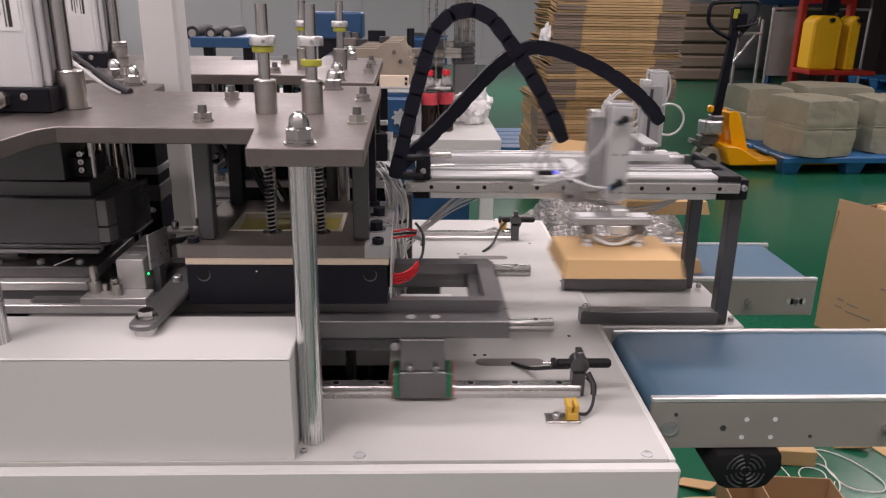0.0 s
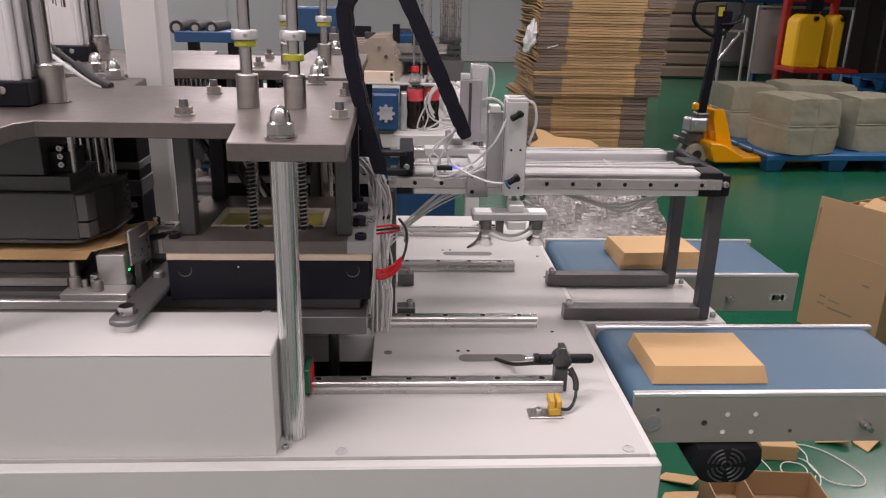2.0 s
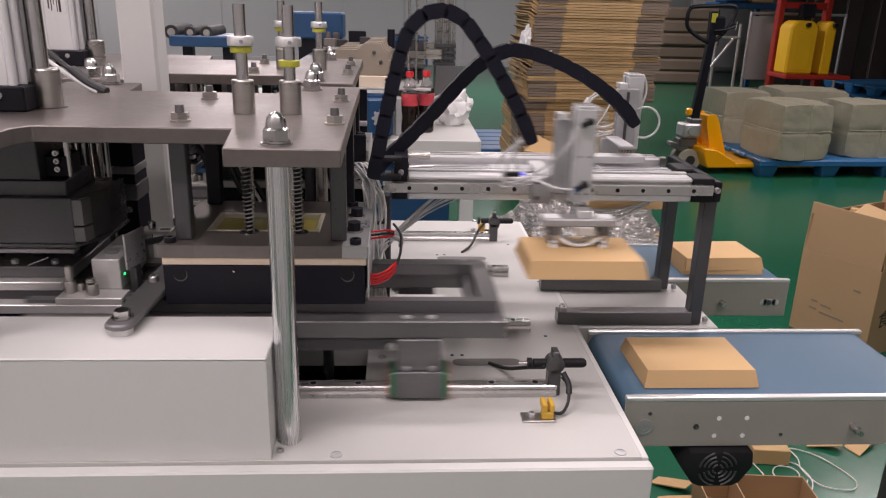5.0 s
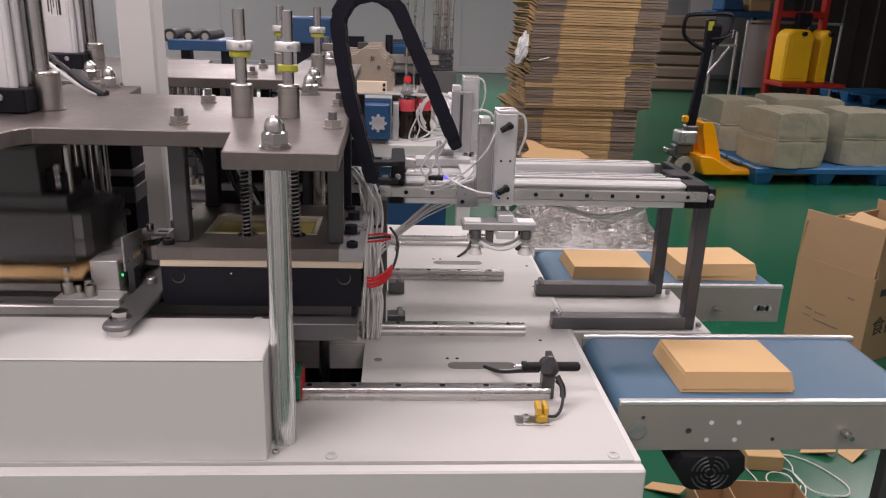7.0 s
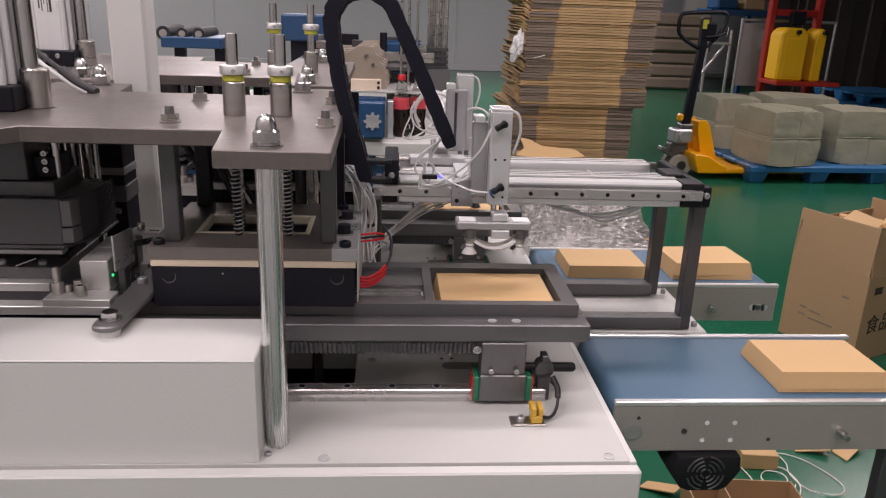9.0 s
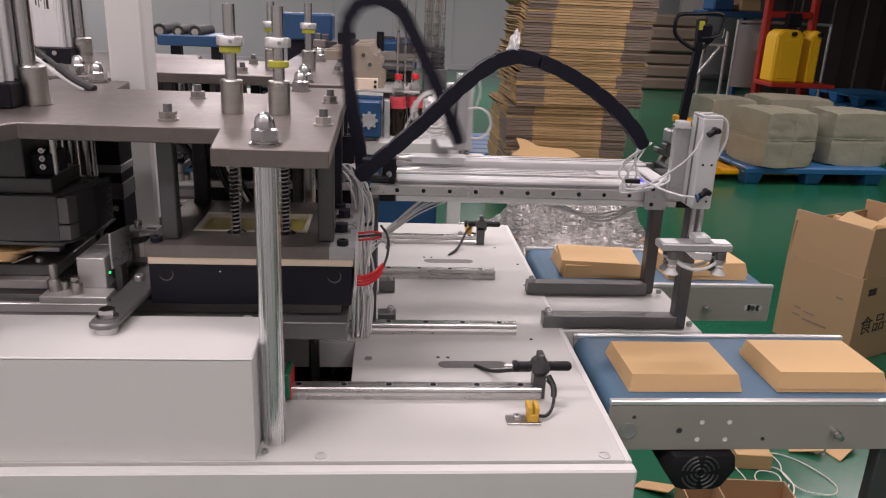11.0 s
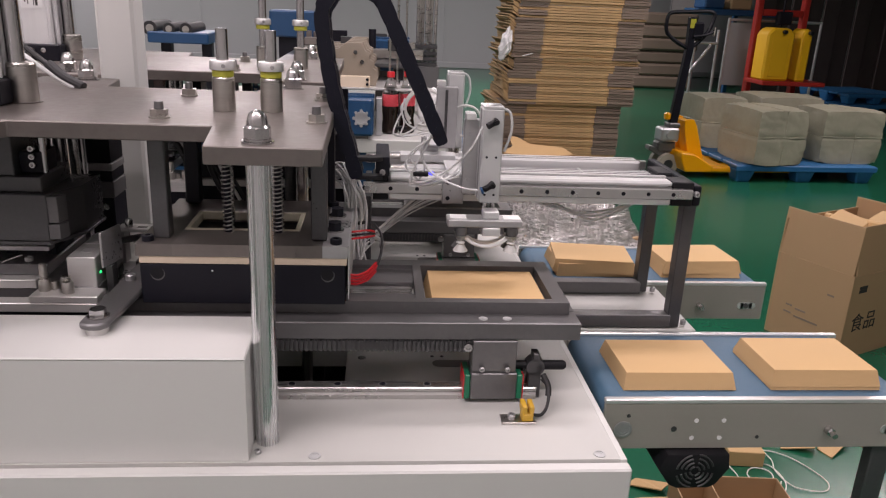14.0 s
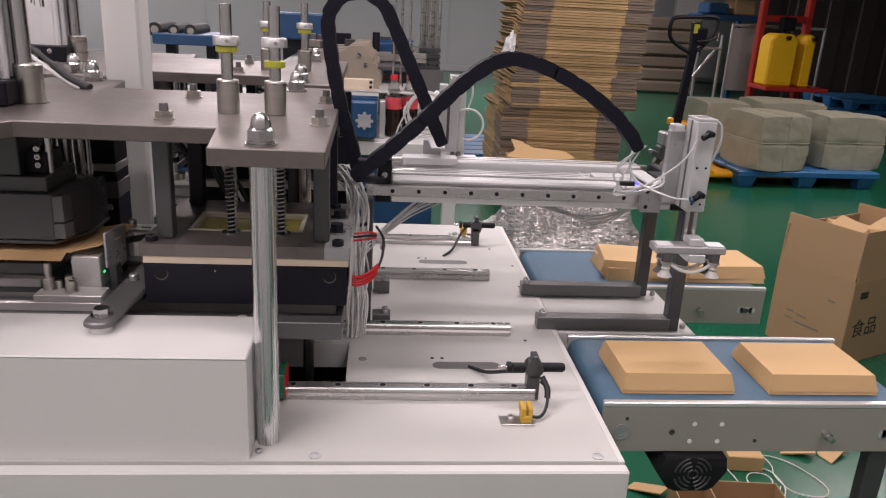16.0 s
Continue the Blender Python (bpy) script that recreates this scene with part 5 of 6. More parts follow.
def bale(x, y, z, lx, ly, lz, rz, seed):
    """A soft film-wrapped bale: boxy, slightly bulging, creased at the corners, with straps."""
    ob = thing("sack_bale", "grey-green film-wrapped bale with straps on a pallet", "bale", "bales", at=pose(x, y, z, 0, 0, rz))
    bm = bmesh.new()
    bmesh.ops.create_cube(bm, size=1.0)
    bmesh.ops.subdivide_edges(bm, edges=list(bm.edges), cuts=27, use_grid_fill=True)
    o = Vector((seed * 3.1, seed * 1.7, seed))
    for v in bm.verts:
        p = v.co * 2
        q = Vector((p.x * (1 - 0.03 * abs(p.y * p.z) ** 3), p.y * (1 - 0.03 * abs(p.x * p.z) ** 3), p.z * (1 - 0.05 * abs(p.x * p.y) ** 3)))
        q *= 1 - 0.06 * max(0, p.length - 1.42)
        w = 0.025 * noise.noise(p * 1.6 + o)
        # long folds, deeper towards the edges
        edge = sorted((abs(p.x), abs(p.y), abs(p.z)))[1]
        w -= (0.010 + 0.010 * edge ** 4) * max(0, 1 - abs(noise.noise(Vector((p.x * 2.6 + p.z, p.y * 2.6, p.z * 2.2)) + o)) * 9)
        w -= 0.005 * edge ** 2 * max(0, 1 - abs(noise.noise(Vector((p.x * 6, p.y * 6, p.z * 3.5)) - o)) * 6)
        w -= 0.020 * math.exp(-((p.x - 0.1) / 0.05) ** 2) + 0.022 * math.exp(-((p.z - 0.02) / 0.06) ** 2)
        q *= 1 + w
        v.co = Vector((q.x * lx / 2, q.y * ly / 2, max(0.0, q.z * lz / 2 + lz / 2)))
    part("sack", bm, BALE, ob)
    hx, hy = lx * 0.49, ly * 0.49
    part("strap", T([(-hx, -hy * 0.97, lz * 0.51), (-hx * 0.9, -hy, lz * 0.51), (0, -hy * 1.0, lz * 0.51), (hx * 0.9, -hy, lz * 0.51), (hx, -hy * 0.9, lz * 0.51), (hx, hy * 0.9, lz * 0.51)], 0.004, 6), BALE, ob)
    part("strap", T([(-hx, hy * 0.9, lz * 0.51), (-hx, 0, lz * 0.51), (-hx, -hy * 0.97, lz * 0.51)], 0.004, 6), BALE, ob)
    part("strap", T([(hx * 0.1, -hy, 0.02), (hx * 0.1, -hy, lz * 0.5), (hx * 0.1, -hy * 0.97, lz * 0.95), (hx * 0.1, -hy * 0.85, lz * 0.985), (hx * 0.1, hy * 0.85, lz * 0.985)], 0.004, 6), BALE, ob)
    return ob


def pallet_truck():
    ob = thing("pallet_truck", "yellow hand pallet truck with black tiller", "pallet truck", at=pose(2.445, 5.24, 0, 0, 0, 4))
    for y in (-0.18, 0.18):
        part("fork", B(0.272, 1.2, y - 0.075, y + 0.075, 0.055, 0.105, 0.012), YELLOW_PAINT, ob)
        part("fork_roller", R((1.05, y - 0.03, 0.036), (1.05, y + 0.03, 0.036), 0.036), RUBBER, ob)
    side = prism([(0.0, 0.175), (0.0, 0.215), (0.12, 0.20), (0.27, 0.115), (0.42, 0.105), (0.42, 0.055), (0.05, 0.055)], -0.25, 0.25, 0.008)
    part("cross_frame", side, YELLOW_PAINT, ob).matrix_basis = pose(0, 0, 0, 90, 0, 0)
    hood = [(0.055, 0.46), (0.10, 0.472), (0.135, 0.465), (0.165, 0.415), (0.285, 0.075), (0.145, 0.065), (0.065, 0.37)]
    for y in (-0.11, 0.105):
        part("hood_side", prism(hood, -0.006, 0.006, 0.004), YELLOW_PAINT, ob).matrix_basis = pose(0, y, 0, 90, 0, 0)
    part("mast_hood", prism([(0.070, 0.455), (0.13, 0.455), (0.158, 0.41), (0.255, 0.10), (0.17, 0.10), (0.085, 0.38)], -0.098, 0.102, 0.006), YELLOW_PAINT, ob).matrix_basis = pose(0, 0, 0, 90, 0, 0)
    part("hood_bolt", R((0.215, -0.118, 0.12), (0.215, -0.128, 0.12), 0.016, seg=14), DARK_STEEL, ob)
    part("release_knob", B(-0.075, -0.03, -0.03, 0.03, 0.445, 0.505, 0.012), YELLOW_PAINT, ob)
    bm = B(-0.115, 0.045, -0.075, 0.075, 0.27, 0.385, 0.014)
    rod(bm, (-0.04, -0.076, 0.33), (-0.04, -0.092, 0.33), 0.035, seg=16)
    part("pump_body", bm, PROFILE_GREY, ob)
    part("pump_neck", B(-0.05, 0.05, -0.055, 0.055, 0.386, 0.425, 0.008), CARRIAGE_STEEL, ob)
    part("pump_foot", B(-0.13, 0.03, -0.06, 0.06, 0.185, 0.2685, 0.014), CARRIAGE_STEEL, ob)
    part("pump_ram", R((0.0, 0, 0.06), (0.0, 0, 0.186), 0.028), BRUSHED, ob)
    part("steer_arm", prism([(-0.20, 0.20), (-0.19, 0.235), (-0.05, 0.19), (-0.03, 0.14), (-0.07, 0.13)], -0.05, 0.05, 0.006), CARRIAGE_STEEL, ob).matrix_basis = pose(0, 0, 0, 90, 0, 0)
    for y in (-0.075, 0.075):
        wheel = part("steer_wheel", R((-0.035, y - 0.026, 0.088), (-0.035, y + 0.026, 0.088), 0.087, seg=28), BEIGE_WHEEL, ob)
        part("wheel_hub", R((-0.035, y - 0.030, 0.088), (-0.035, y + 0.030, 0.088), 0.040, seg=20), DARK_STEEL, wheel)
    bm = prism([(-0.035, 0.42), (0.035, 0.42), (0.085, 1.03), (0.078, 1.27), (0.022, 1.27), (0.028, 1.03)], -0.028, 0.028, 0.006)
    part("tiller", bm, BLACK_STEEL, ob).matrix_basis = pose(0, 0, 0, 90, 0, 0)
    loop = [(0.03, 0, 1.03), (-0.08, 0, 1.085), (-0.148, 0, 1.14), (-0.165, 0, 1.20), (-0.155, 0, 1.275), (-0.11, 0, 1.30), (0.05, 0, 1.31), (0.17, 0, 1.318), (0.225, 0, 1.305), (0.235, 0, 1.27), (0.20, 0, 1.165), (0.12, 0, 1.07), (0.06, 0, 1.03)]
    part("handle_hoop", T(loop, 0.016), BLACK_STEEL, ob)
    part("control_lever", T([(0.06, -0.03, 1.12), (0.14, -0.03, 1.13), (0.21, -0.02, 1.15), (0.245, -0.01, 1.17)], 0.012), BLACK_STEEL, ob)
    part("control_box", B(0.05, 0.15, -0.035, 0.035, 1.09, 1.235, 0.015), BLACK_STEEL, ob)
    part("pull_rod", R((0.245, -0.02, 1.13), (0.25, -0.02, 1.20), 0.010), BRUSHED, ob)
    part("warning_label", B(0.025, 0.072, -0.0305, -0.0290, 1.185, 1.255), YELLOW_RING, ob, "pale yellow warning label")
    return ob


def card_stack():
    """A tall leaning pile of flat cartons in bundles."""
    ob = thing("carton_stack", "tall leaning stack of flat brown cartons", "carton stack")
    part("pallet_base", B(0.80, 1.70, 4.25, 5.05, 0.001, 0.13, 0.01), GREY_CARD, ob, "low pallet under the stack")
    rnd = random.Random(11)
    z, k = 0.1305, 0
    sheet = bmesh.new()
    block(sheet, -0.41, 0.44, 0, 0.8, 0, 0.0143, 0.001)
    flap_a = bmesh.new()
    block(flap_a, -0.415, -0.225, -0.010, 0.3, 0.001, 0.0150)
    flap_b = bmesh.new()
    block(flap_b, 0.27, 0.446, -0.010, 0.3, 0.001, 0.0150)
    tail = bmesh.new()
    block(tail, -0.055, 0.0, 0.0, 0.5, 0.0, 0.0055)
    block(tail, -0.050, 0.0, 0.004, 0.5, 0.0068, 0.0118)
    meshes = []
    for name, bm, mat in (("flat_carton", sheet, KRAFT_EDGE), ("end_flap", flap_a, GREY_CARD), ("end_flap", flap_b, GREY_CARD), ("tail_flap", tail, KRAFT_EDGE)):
        first = part(name, bm, mat, ob, smooth=False)
        meshes.append((name, first.data))
        bpy.data.objects.remove(first)
    shift = turn = droop = 0.0
    while z < 2.05:
        upper = z > 0.655
        if k % 5 == 0:
            shift, turn = rnd.uniform(-0.016, 0.016) * (1 if upper else 0.25), rnd.uniform(-1.3, 1.3)
        if k % 9 == 0:
            droop = rnd.uniform(26, 52)
        dx, dy = rnd.uniform(-0.005, 0.005), rnd.uniform(-0.010, 0.006)
        lean = 0.05 * max(0, z - 0.6)
        m = pose((1.262 if upper else 1.212) + lean + shift + dx, 4.2 + dy - (0.03 if upper else 0), z, 0, rnd.uniform(-0.12, 0.12), turn)
        if not upper:
            m = m @ Matrix.Diagonal((0.977, 1, 1, 1))
        for i, (name, me) in enumerate(meshes):
            if i == 3 and not (upper or z > 0.60):
                continue
            if i in (1, 2) and rnd.random() < 0.12:
                continue
            o = new(name, me)
            o.parent = ob
            o.matrix_basis = m @ pose(-0.413, 0.0, 0.002, 0, droop + rnd.uniform(-4, 4), rnd.uniform(-5, 5)) if i == 3 else m
        z += 0.0169
        k += 1
    bm = bmesh.new()
    bmesh.ops.create_icosphere(bm, subdivisions=4, radius=1)
    for v in bm.verts:
        w = 1 + 0.35 * noise.noise(v.co * 2.4) + 0.2 * noise.noise(v.co * 6)
        v.co = Vector((v.co.x * 0.035 * w, v.co.y * 0.05 * w, v.co.z * 0.10 * w))
    wrap = part("torn_wrap", bm, LABEL_WHITE, ob, "scrap of torn white plastic wrap")
    wrap.matrix_basis = pose(0.815, 4.16, 1.05, 0, 12, 0)
    part("strap_end", T([(0.93, 4.150, 0.985), (0.965, 4.140, 0.995), (1.0, 4.150, 1.005)], 0.004, 6), WHITE_WIRE, ob)
    return ob


def film_heap():
    ob = thing("film_heap", "heap of crumpled clear plastic film on a carton", "plastic film")
    bm = bmesh.new()
    n, m = 90, 50
    grid = []
    for j in range(m + 1):
        row = []
        for i in range(n + 1):
            u, v = i / n, j / m
            x, y = 0.62 + 0.93 * u, 2.95 + 0.75 * v
            e = min(1, 6 * min(u, 1 - u)) * min(1, 5 * min(v, 1 - v))
            p = Vector((x * 4 + y * 3, y * 7, 0))
            q = abs(noise.noise(p * 2)) + 0.5 * abs(noise.noise(p * 5.1)) + 0.3 * abs(noise.noise(p * 11))
            row.append(bm.verts.new((x, y, 0.004 + e * (0.10 + 0.17 * q))))
        grid.append(row)
    for j in range(m):
        for i in range(n):
            bm.faces.new((grid[j][i], grid[j][i + 1], grid[j + 1][i + 1], grid[j + 1][i]))
    part("film", bm, FILM, ob)
    part("carton_under", B(0.72, 1.48, 3.05, 3.6, 0.001, 0.085, 0.004), KRAFT_DARK, ob)
    return ob


def loose_sheets():
    ob = thing("card_offcut", "light brown card offcut lying on top of film", "card offcut")
    bm = prism([(0.81, 3.9), (0.90, 3.88), (1.10, 3.87), (1.27, 3.9), (1.22, 3.98), (1.0, 4.02), (0.93, 4.10), (0.87, 4.12), (0.88, 3.99)], 0.0, 0.004)
    for v in bm.verts:
        v.co.z += 0.372 + (v.co.y - 3.87) * 0.35
    part("sheet", bm, KRAFT, ob)
    ob = thing("closed_carton", "closed brown carton holding loose offcuts", "carton")
    part("box", B(0.84, 1.26, 3.87, 4.15, 0.001, 0.370, 0.004), KRAFT_DARK, ob)
    part("tape", B(1.03, 1.08, 3.868, 4.15, 0.3702, 0.3706), KRAFT, ob)
    return ob


def grey_stack():
    ob = thing("sack_pile", "pile of greyish brown packed bundles", "bundle pile")
    rnd = random.Random(3)
    for i in range(6):
        a, b = rnd.uniform(-0.03, 0.03), rnd.uniform(-0.02, 0.05)
        part("packed_sack", B(4.40 + a, 5.45 + b, 12.2 + a, 13.2, 0.01 + i * 0.212, 0.212 + i * 0.212, 0.035), GREY_CARD, ob)
    ob = thing("white_board", "tall white sheet leaning against the back wall", "board")
    part("sheet", B(5.42, 5.95, 13.5, 13.54, 0.0, 2.6, 0.004), WHITE_WALL, ob)
    part("edge", B(5.415, 5.4195, 13.49, 13.54, 0.0, 2.6), PROFILE_GREY, ob)


def stacker():
    ob = thing("hand_stacker", "red hand stacker carrying yellow plastic cans", "stacker")
    for x in (4.70, 5.30):
        part("mast", B(x - 0.035, x + 0.035, 8.55, 8.66, 0.15, 2.1, 0.01), RED_PAINT, ob)
    for z in (0.22, 0.56, 1.30, 1.75):
        part("cross_bar", B(4.7355, 5.2645, 8.56, 8.64, z, z + 0.08, 0.01), RED_PAINT, ob)
    part("platform", B(4.62, 5.42, 8.05, 8.54, 0.50, 0.55, 0.008), RED_PAINT, ob)
    part("base", B(4.5, 5.5, 8.0, 8.8, 0.10, 0.19, 0.01), RED_PAINT, ob)
    part("lift_chain", R((4.99, 8.54, 0.55), (4.99, 8.54, 2.05), 0.012, seg=8), BLACK_STEEL, ob)
    part("winch", B(4.90, 5.08, 8.45, 8.55, 1.20, 1.36, 0.015), BLACK_STEEL, ob)
    for x in (4.6, 5.4):
        part("wheel", R((x - 0.03, 8.3, 0.05), (x + 0.03, 8.3, 0.05), 0.05), RUBBER, ob)
    return ob


def yellow_can(x0, x1):
    ob = thing("plastic_can", "yellow plastic can with black cap on the stacker", "plastic can", "plastic cans")
    w = x1 - x0
    c = min(0.07, w * 0.3)
    bm = prism([(x0, 0.552), (x1, 0.552), (x1, 1.10), (x1 - c, 1.17), (x0 + c, 1.17), (x0, 1.10)], -8.42, -8.12, min(0.022, w * 0.15))
    part("body", bm, YELLOW_DRUM, ob).matrix_basis = pose(0, 0, 0, 90, 0, 0)
    panel = prism([(x0 + w * 0.2, 0.60), (x1 - w * 0.2, 0.60), (x1 - w * 0.2, 1.05), (x0 + w * 0.2, 1.05)], -8.1195, -8.110, 0.004)
    part("panel", panel, YELLOW_DRUM, ob).matrix_basis = pose(0, 0, 0, 90, 0, 0)
    part("cap", R(((x0 + x1) / 2 + 0.02, 8.118, 1.125), ((x0 + x1) / 2 + 0.02, 8.07, 1.125), min(0.024, w * 0.2)), BLACK_PLASTIC, ob)
    return ob


def rack_cart():
    ob = thing("steel_rack", "grey tubular steel rack with pale panel", "rack")
    for x, z in ((4.08, 0.94), (4.38, 1.10), (4.50, 1.25), (5.75, 1.25)):
        part("upright", R((x, 8.95, 0.0), (x, 8.95, z), 0.018), PROFILE_GREY, ob)
    part("rail", R((4.50, 8.95, 1.235), (5.75, 8.95, 1.235), 0.018), PROFILE_GREY, ob)
    part("rail", R((4.08, 8.93, 0.93), (4.38, 8.93, 0.93), 0.018), PROFILE_GREY, ob)
    part("brace", R((4.03, 8.9, 0.55), (4.28, 8.9, 0.91), 0.018), PROFILE_GREY, ob)
    part("panel", B(4.54, 4.92, 9.0, 9.02, 0.40, 1.20, 0.004), WALL_PANEL, ob, "pale grey panel")
    part("shelf", B(4.04, 5.77, 8.97, 8.99, 0.25, 0.30), PROFILE_GREY, ob)
    return ob


def blue_rack():
    ob = thing("crate_shelf", "blue shelf unit holding boxes", "shelf")
    part("beam", B(4.25, 5.42, 9.4, 9.9, 1.28, 1.36, 0.01), BLUE_PAINT, ob)
    part("beam", B(4.25, 5.42, 9.4, 9.9, 1.72, 1.80, 0.01), BLUE_PAINT, ob)
    part("crate", B(4.70, 5.0, 9.42, 9.8, 1.361, 1.56, 0.02), KRAFT_DARK, ob, "brown carton")
    part("crate", B(4.34, 4.62, 9.42, 9.8, 1.361, 1.50, 0.02), BLUE_PAINT, ob)
    for x in (5.02, 5.38):
        part("upright", B(x - 0.03, x + 0.03, 9.901, 9.96, 0.0, 1.9, 0.005), BLUE_PAINT, ob)
    return ob


def bottle(x, y):
    ob = thing("drink_bottle", "plastic bottle of dark drink with red cap and label", "bottle", "drink bottles", at=pose(x, y, 0.8153))
    prof = [(0.026, 0), (0.031, 0.006), (0.031, 0.03), (0.027, 0.055), (0.031, 0.085), (0.031, 0.105)]
    part("bottle_base", turned(bmesh.new(), prof, seg=20), COLA, ob)
    part("label_band", turned(bmesh.new(), [(0.0312, 0.1052), (0.0312, 0.150)], seg=20), RED_LABEL, ob, "red label band")
    part("neck", turned(bmesh.new(), [(0.030, 0.1502), (0.028, 0.165), (0.018, 0.192), (0.0125, 0.205), (0.0125, 0.212)], seg=20), BOTTLE_CLEAR, ob)
    part("cap", turned(bmesh.new(), [(0.0145, 0.2122), (0.0145, 0.230), (0.0135, 0.232)], seg=18), RED_CAP, ob)
    return ob


def second_machine():
    """The next machine in the row, beyond the far station."""
    ob = thing("second_machine", "next packing machine with blue motors and steel brackets", "machine")
    part("cabinet", B(-1.9, 0.195, 1.95, 3.3, 0.02, 0.76, 0.004), BLUE_PAINT, ob, "dark blue lower cabinet")
    part("table_top", B(-1.95, 0.30, 1.85, 3.4, 0.765, 0.815, 0.003), TABLE_PAINT, ob)
    part("leg", B(0.235, 0.29, 1.95, 2.0, 0.0, 0.7645, 0.003), WHITE_PAINT, ob)
    part("shelf_plate", B(-0.40, 0.115, 1.98, 2.42, 0.979, 0.986, 0.001), SLIDE_STEEL, ob)
    for x, y in ((-0.39, 2.0), (0.09, 2.40), (-0.39, 2.40)):
        part("shelf_leg", B(x - 0.012, x + 0.012, y - 0.012, y + 0.012, 0.8155, 0.9788), DARK_STEEL, ob)
    part("clamp_bar", B(-0.30, -0.043, 1.99, 2.02, 0.9862, 1.027, 0.002), CREAM, ob, "cream clamp bar with two dark screws")
    for z in (0.998, 1.016):
        part("clamp_screw", R((-0.053, 1.9898, z), (-0.053, 1.986, z), 0.0055, seg=12), BLACK_STEEL, ob)
    for i in range(5):
        y = 2.06 + i * 0.11
        out = [(-0.25, 0.9865), (-0.02, 0.9865), (-0.02, 1.045), (-0.032, 1.052), (-0.032, 1.078), (-0.047, 1.085), (-0.047, 1.108), (-0.062, 1.115), (-0.075, 1.145), (-0.135, 1.145), (-0.165, 1.12), (-0.25, 1.12)]
        part("bracket", prism(out, -0.009, 0.009, 0.0015), TAN_STEEL, ob).matrix_basis = pose(0.004 * i, y, 0.0, 90, 0, 0)
        for x, z in ((-0.10, 1.11), (-0.075, 1.075), (-0.06, 1.02), (-0.15, 1.06)):
            part("bracket_screw", R((x + 0.004 * i, y - 0.0092, z), (x + 0.004 * i, y - 0.016, z), 0.0075, seg=12), STEEL, ob)
    for x, y in ((0.032, 2.1), (0.062, 2.14), (0.10, 2.3)):
        part("guide_rod", R((x, y, 0.9862), (x, y, 1.42), 0.0045, seg=10), BRUSHED, ob)
        part("rod_seat", R((x, y, 0.9862), (x, y, 1.005), 0.012, seg=14), STEEL, ob)
    for x, y, z in ((-0.075, 1.88, 0.830), (0.005, 2.6, 1.0), (0.09, 3.0, 0.985)):
        mo = part("gear_motor", B(x - 0.048, x + 0.048, y - 0.05, y + 0.08, z, z + 0.135, 0.008), BLUE_PAINT, ob, "blue gear motor with silver flange")
        gear = bmesh.new()
        for k in range(8):
            a = k * 2 * math.pi / 8
            rod(gear, (0.027 * math.cos(a), 0.027 * math.sin(a), 0), (0.027 * math.cos(a), 0.027 * math.sin(a), 0.005), 0.0055, seg=10)
        turned(gear, [(0.0245, 0.0005), (0.0245, 0.006), (0.0185, 0.0062), (0.0185, 0.002)], seg=18)
        part("flange", gear, PROFILE_GREY, mo).matrix_basis = pose(x + 0.004, y - 0.0505, z + 0.065, 90, 0, 0)
        for k in range(4):
            part("cooling_rib", B(x - 0.05, x + 0.05, y - 0.02 + 0.025 * k, y - 0.014 + 0.025 * k, z + 0.1352, z + 0.141), BLUE_PAINT, mo)
        part("motor_stand", B(x - 0.03, x + 0.03, y - 0.02, y + 0.05, 0.8155, z - 0.0005), PLATE_STEEL, ob)
    part("side_block", B(-0.018, 0.004, 1.93, 2.0, 0.8155, 0.955, 0.002), PROFILE_GREY, ob)
    for i in range(7):
        x = 0.185 + 0.015 * i
        part("guide_rod", R((x, 3.1 + 0.05 * (i % 3), 0.7955), (x, 3.1 + 0.05 * (i % 3), 1.75), 0.008, seg=10), BRUSHED, ob)
    for z in (0.985, 1.012, 1.040, 1.072):
        part("rod_block", B(0.17, 0.285, 3.06, 3.24, z, z + 0.018, 0.002), DARK_STEEL, ob)
        for k in range(5):
            part("rod_nut", hexagon(bmesh.new(), 0.19 + 0.022 * k, 3.075, z + 0.0182, z + 0.026, 0.009), BRUSHED, ob)
    part("rod_plinth", B(0.18, 0.30, 3.05, 3.25, 0.8155, 0.9848, 0.003), CARRIAGE_STEEL, ob)
    part("cross_beam", B(-0.35, 0.18, 2.45, 2.50, 1.06, 1.10, 0.003), BRUSHED, ob)
    part("valve", R((-0.04, 2.47, 1.10), (-0.04, 2.47, 1.18), 0.016), BLACK_STEEL, ob)
    rnd = random.Random(5)
    for i in range(26):
        x, y = rnd.uniform(-0.4, 0.15), rnd.uniform(2.3, 3.2)
        z = 1.06 + rnd.uniform(0, 0.05)
        part("fixture", B(x, x + rnd.uniform(0.02, 0.09), y, y + 0.05, z, z + rnd.uniform(0.012, 0.05), 0.002), rnd.choice((DARK_STEEL, BRUSHED, PLATE_STEEL, BLACK_STEEL)), ob)
    part("feed_table", B(-0.42, 0.1, 2.25, 3.25, 1.04, 1.055, 0.002), DARK_STEEL, ob)
    for i in range(4):
        part("feed_leg", B(-0.40 + 0.45 * (i % 2), -0.36 + 0.45 * (i % 2), 2.3 + 0.85 * (i // 2), 2.34 + 0.85 * (i // 2), 0.7955, 1.0295), BLACK_STEEL, ob)
    # feeder tray with rolls, and a hopper
    part("feeder", B(-1.13, -0.84, 2.98, 3.32, 1.055, 1.108, 0.006), BLUE_PAINT, ob, "dark blue feeder tray with rubber rolls")
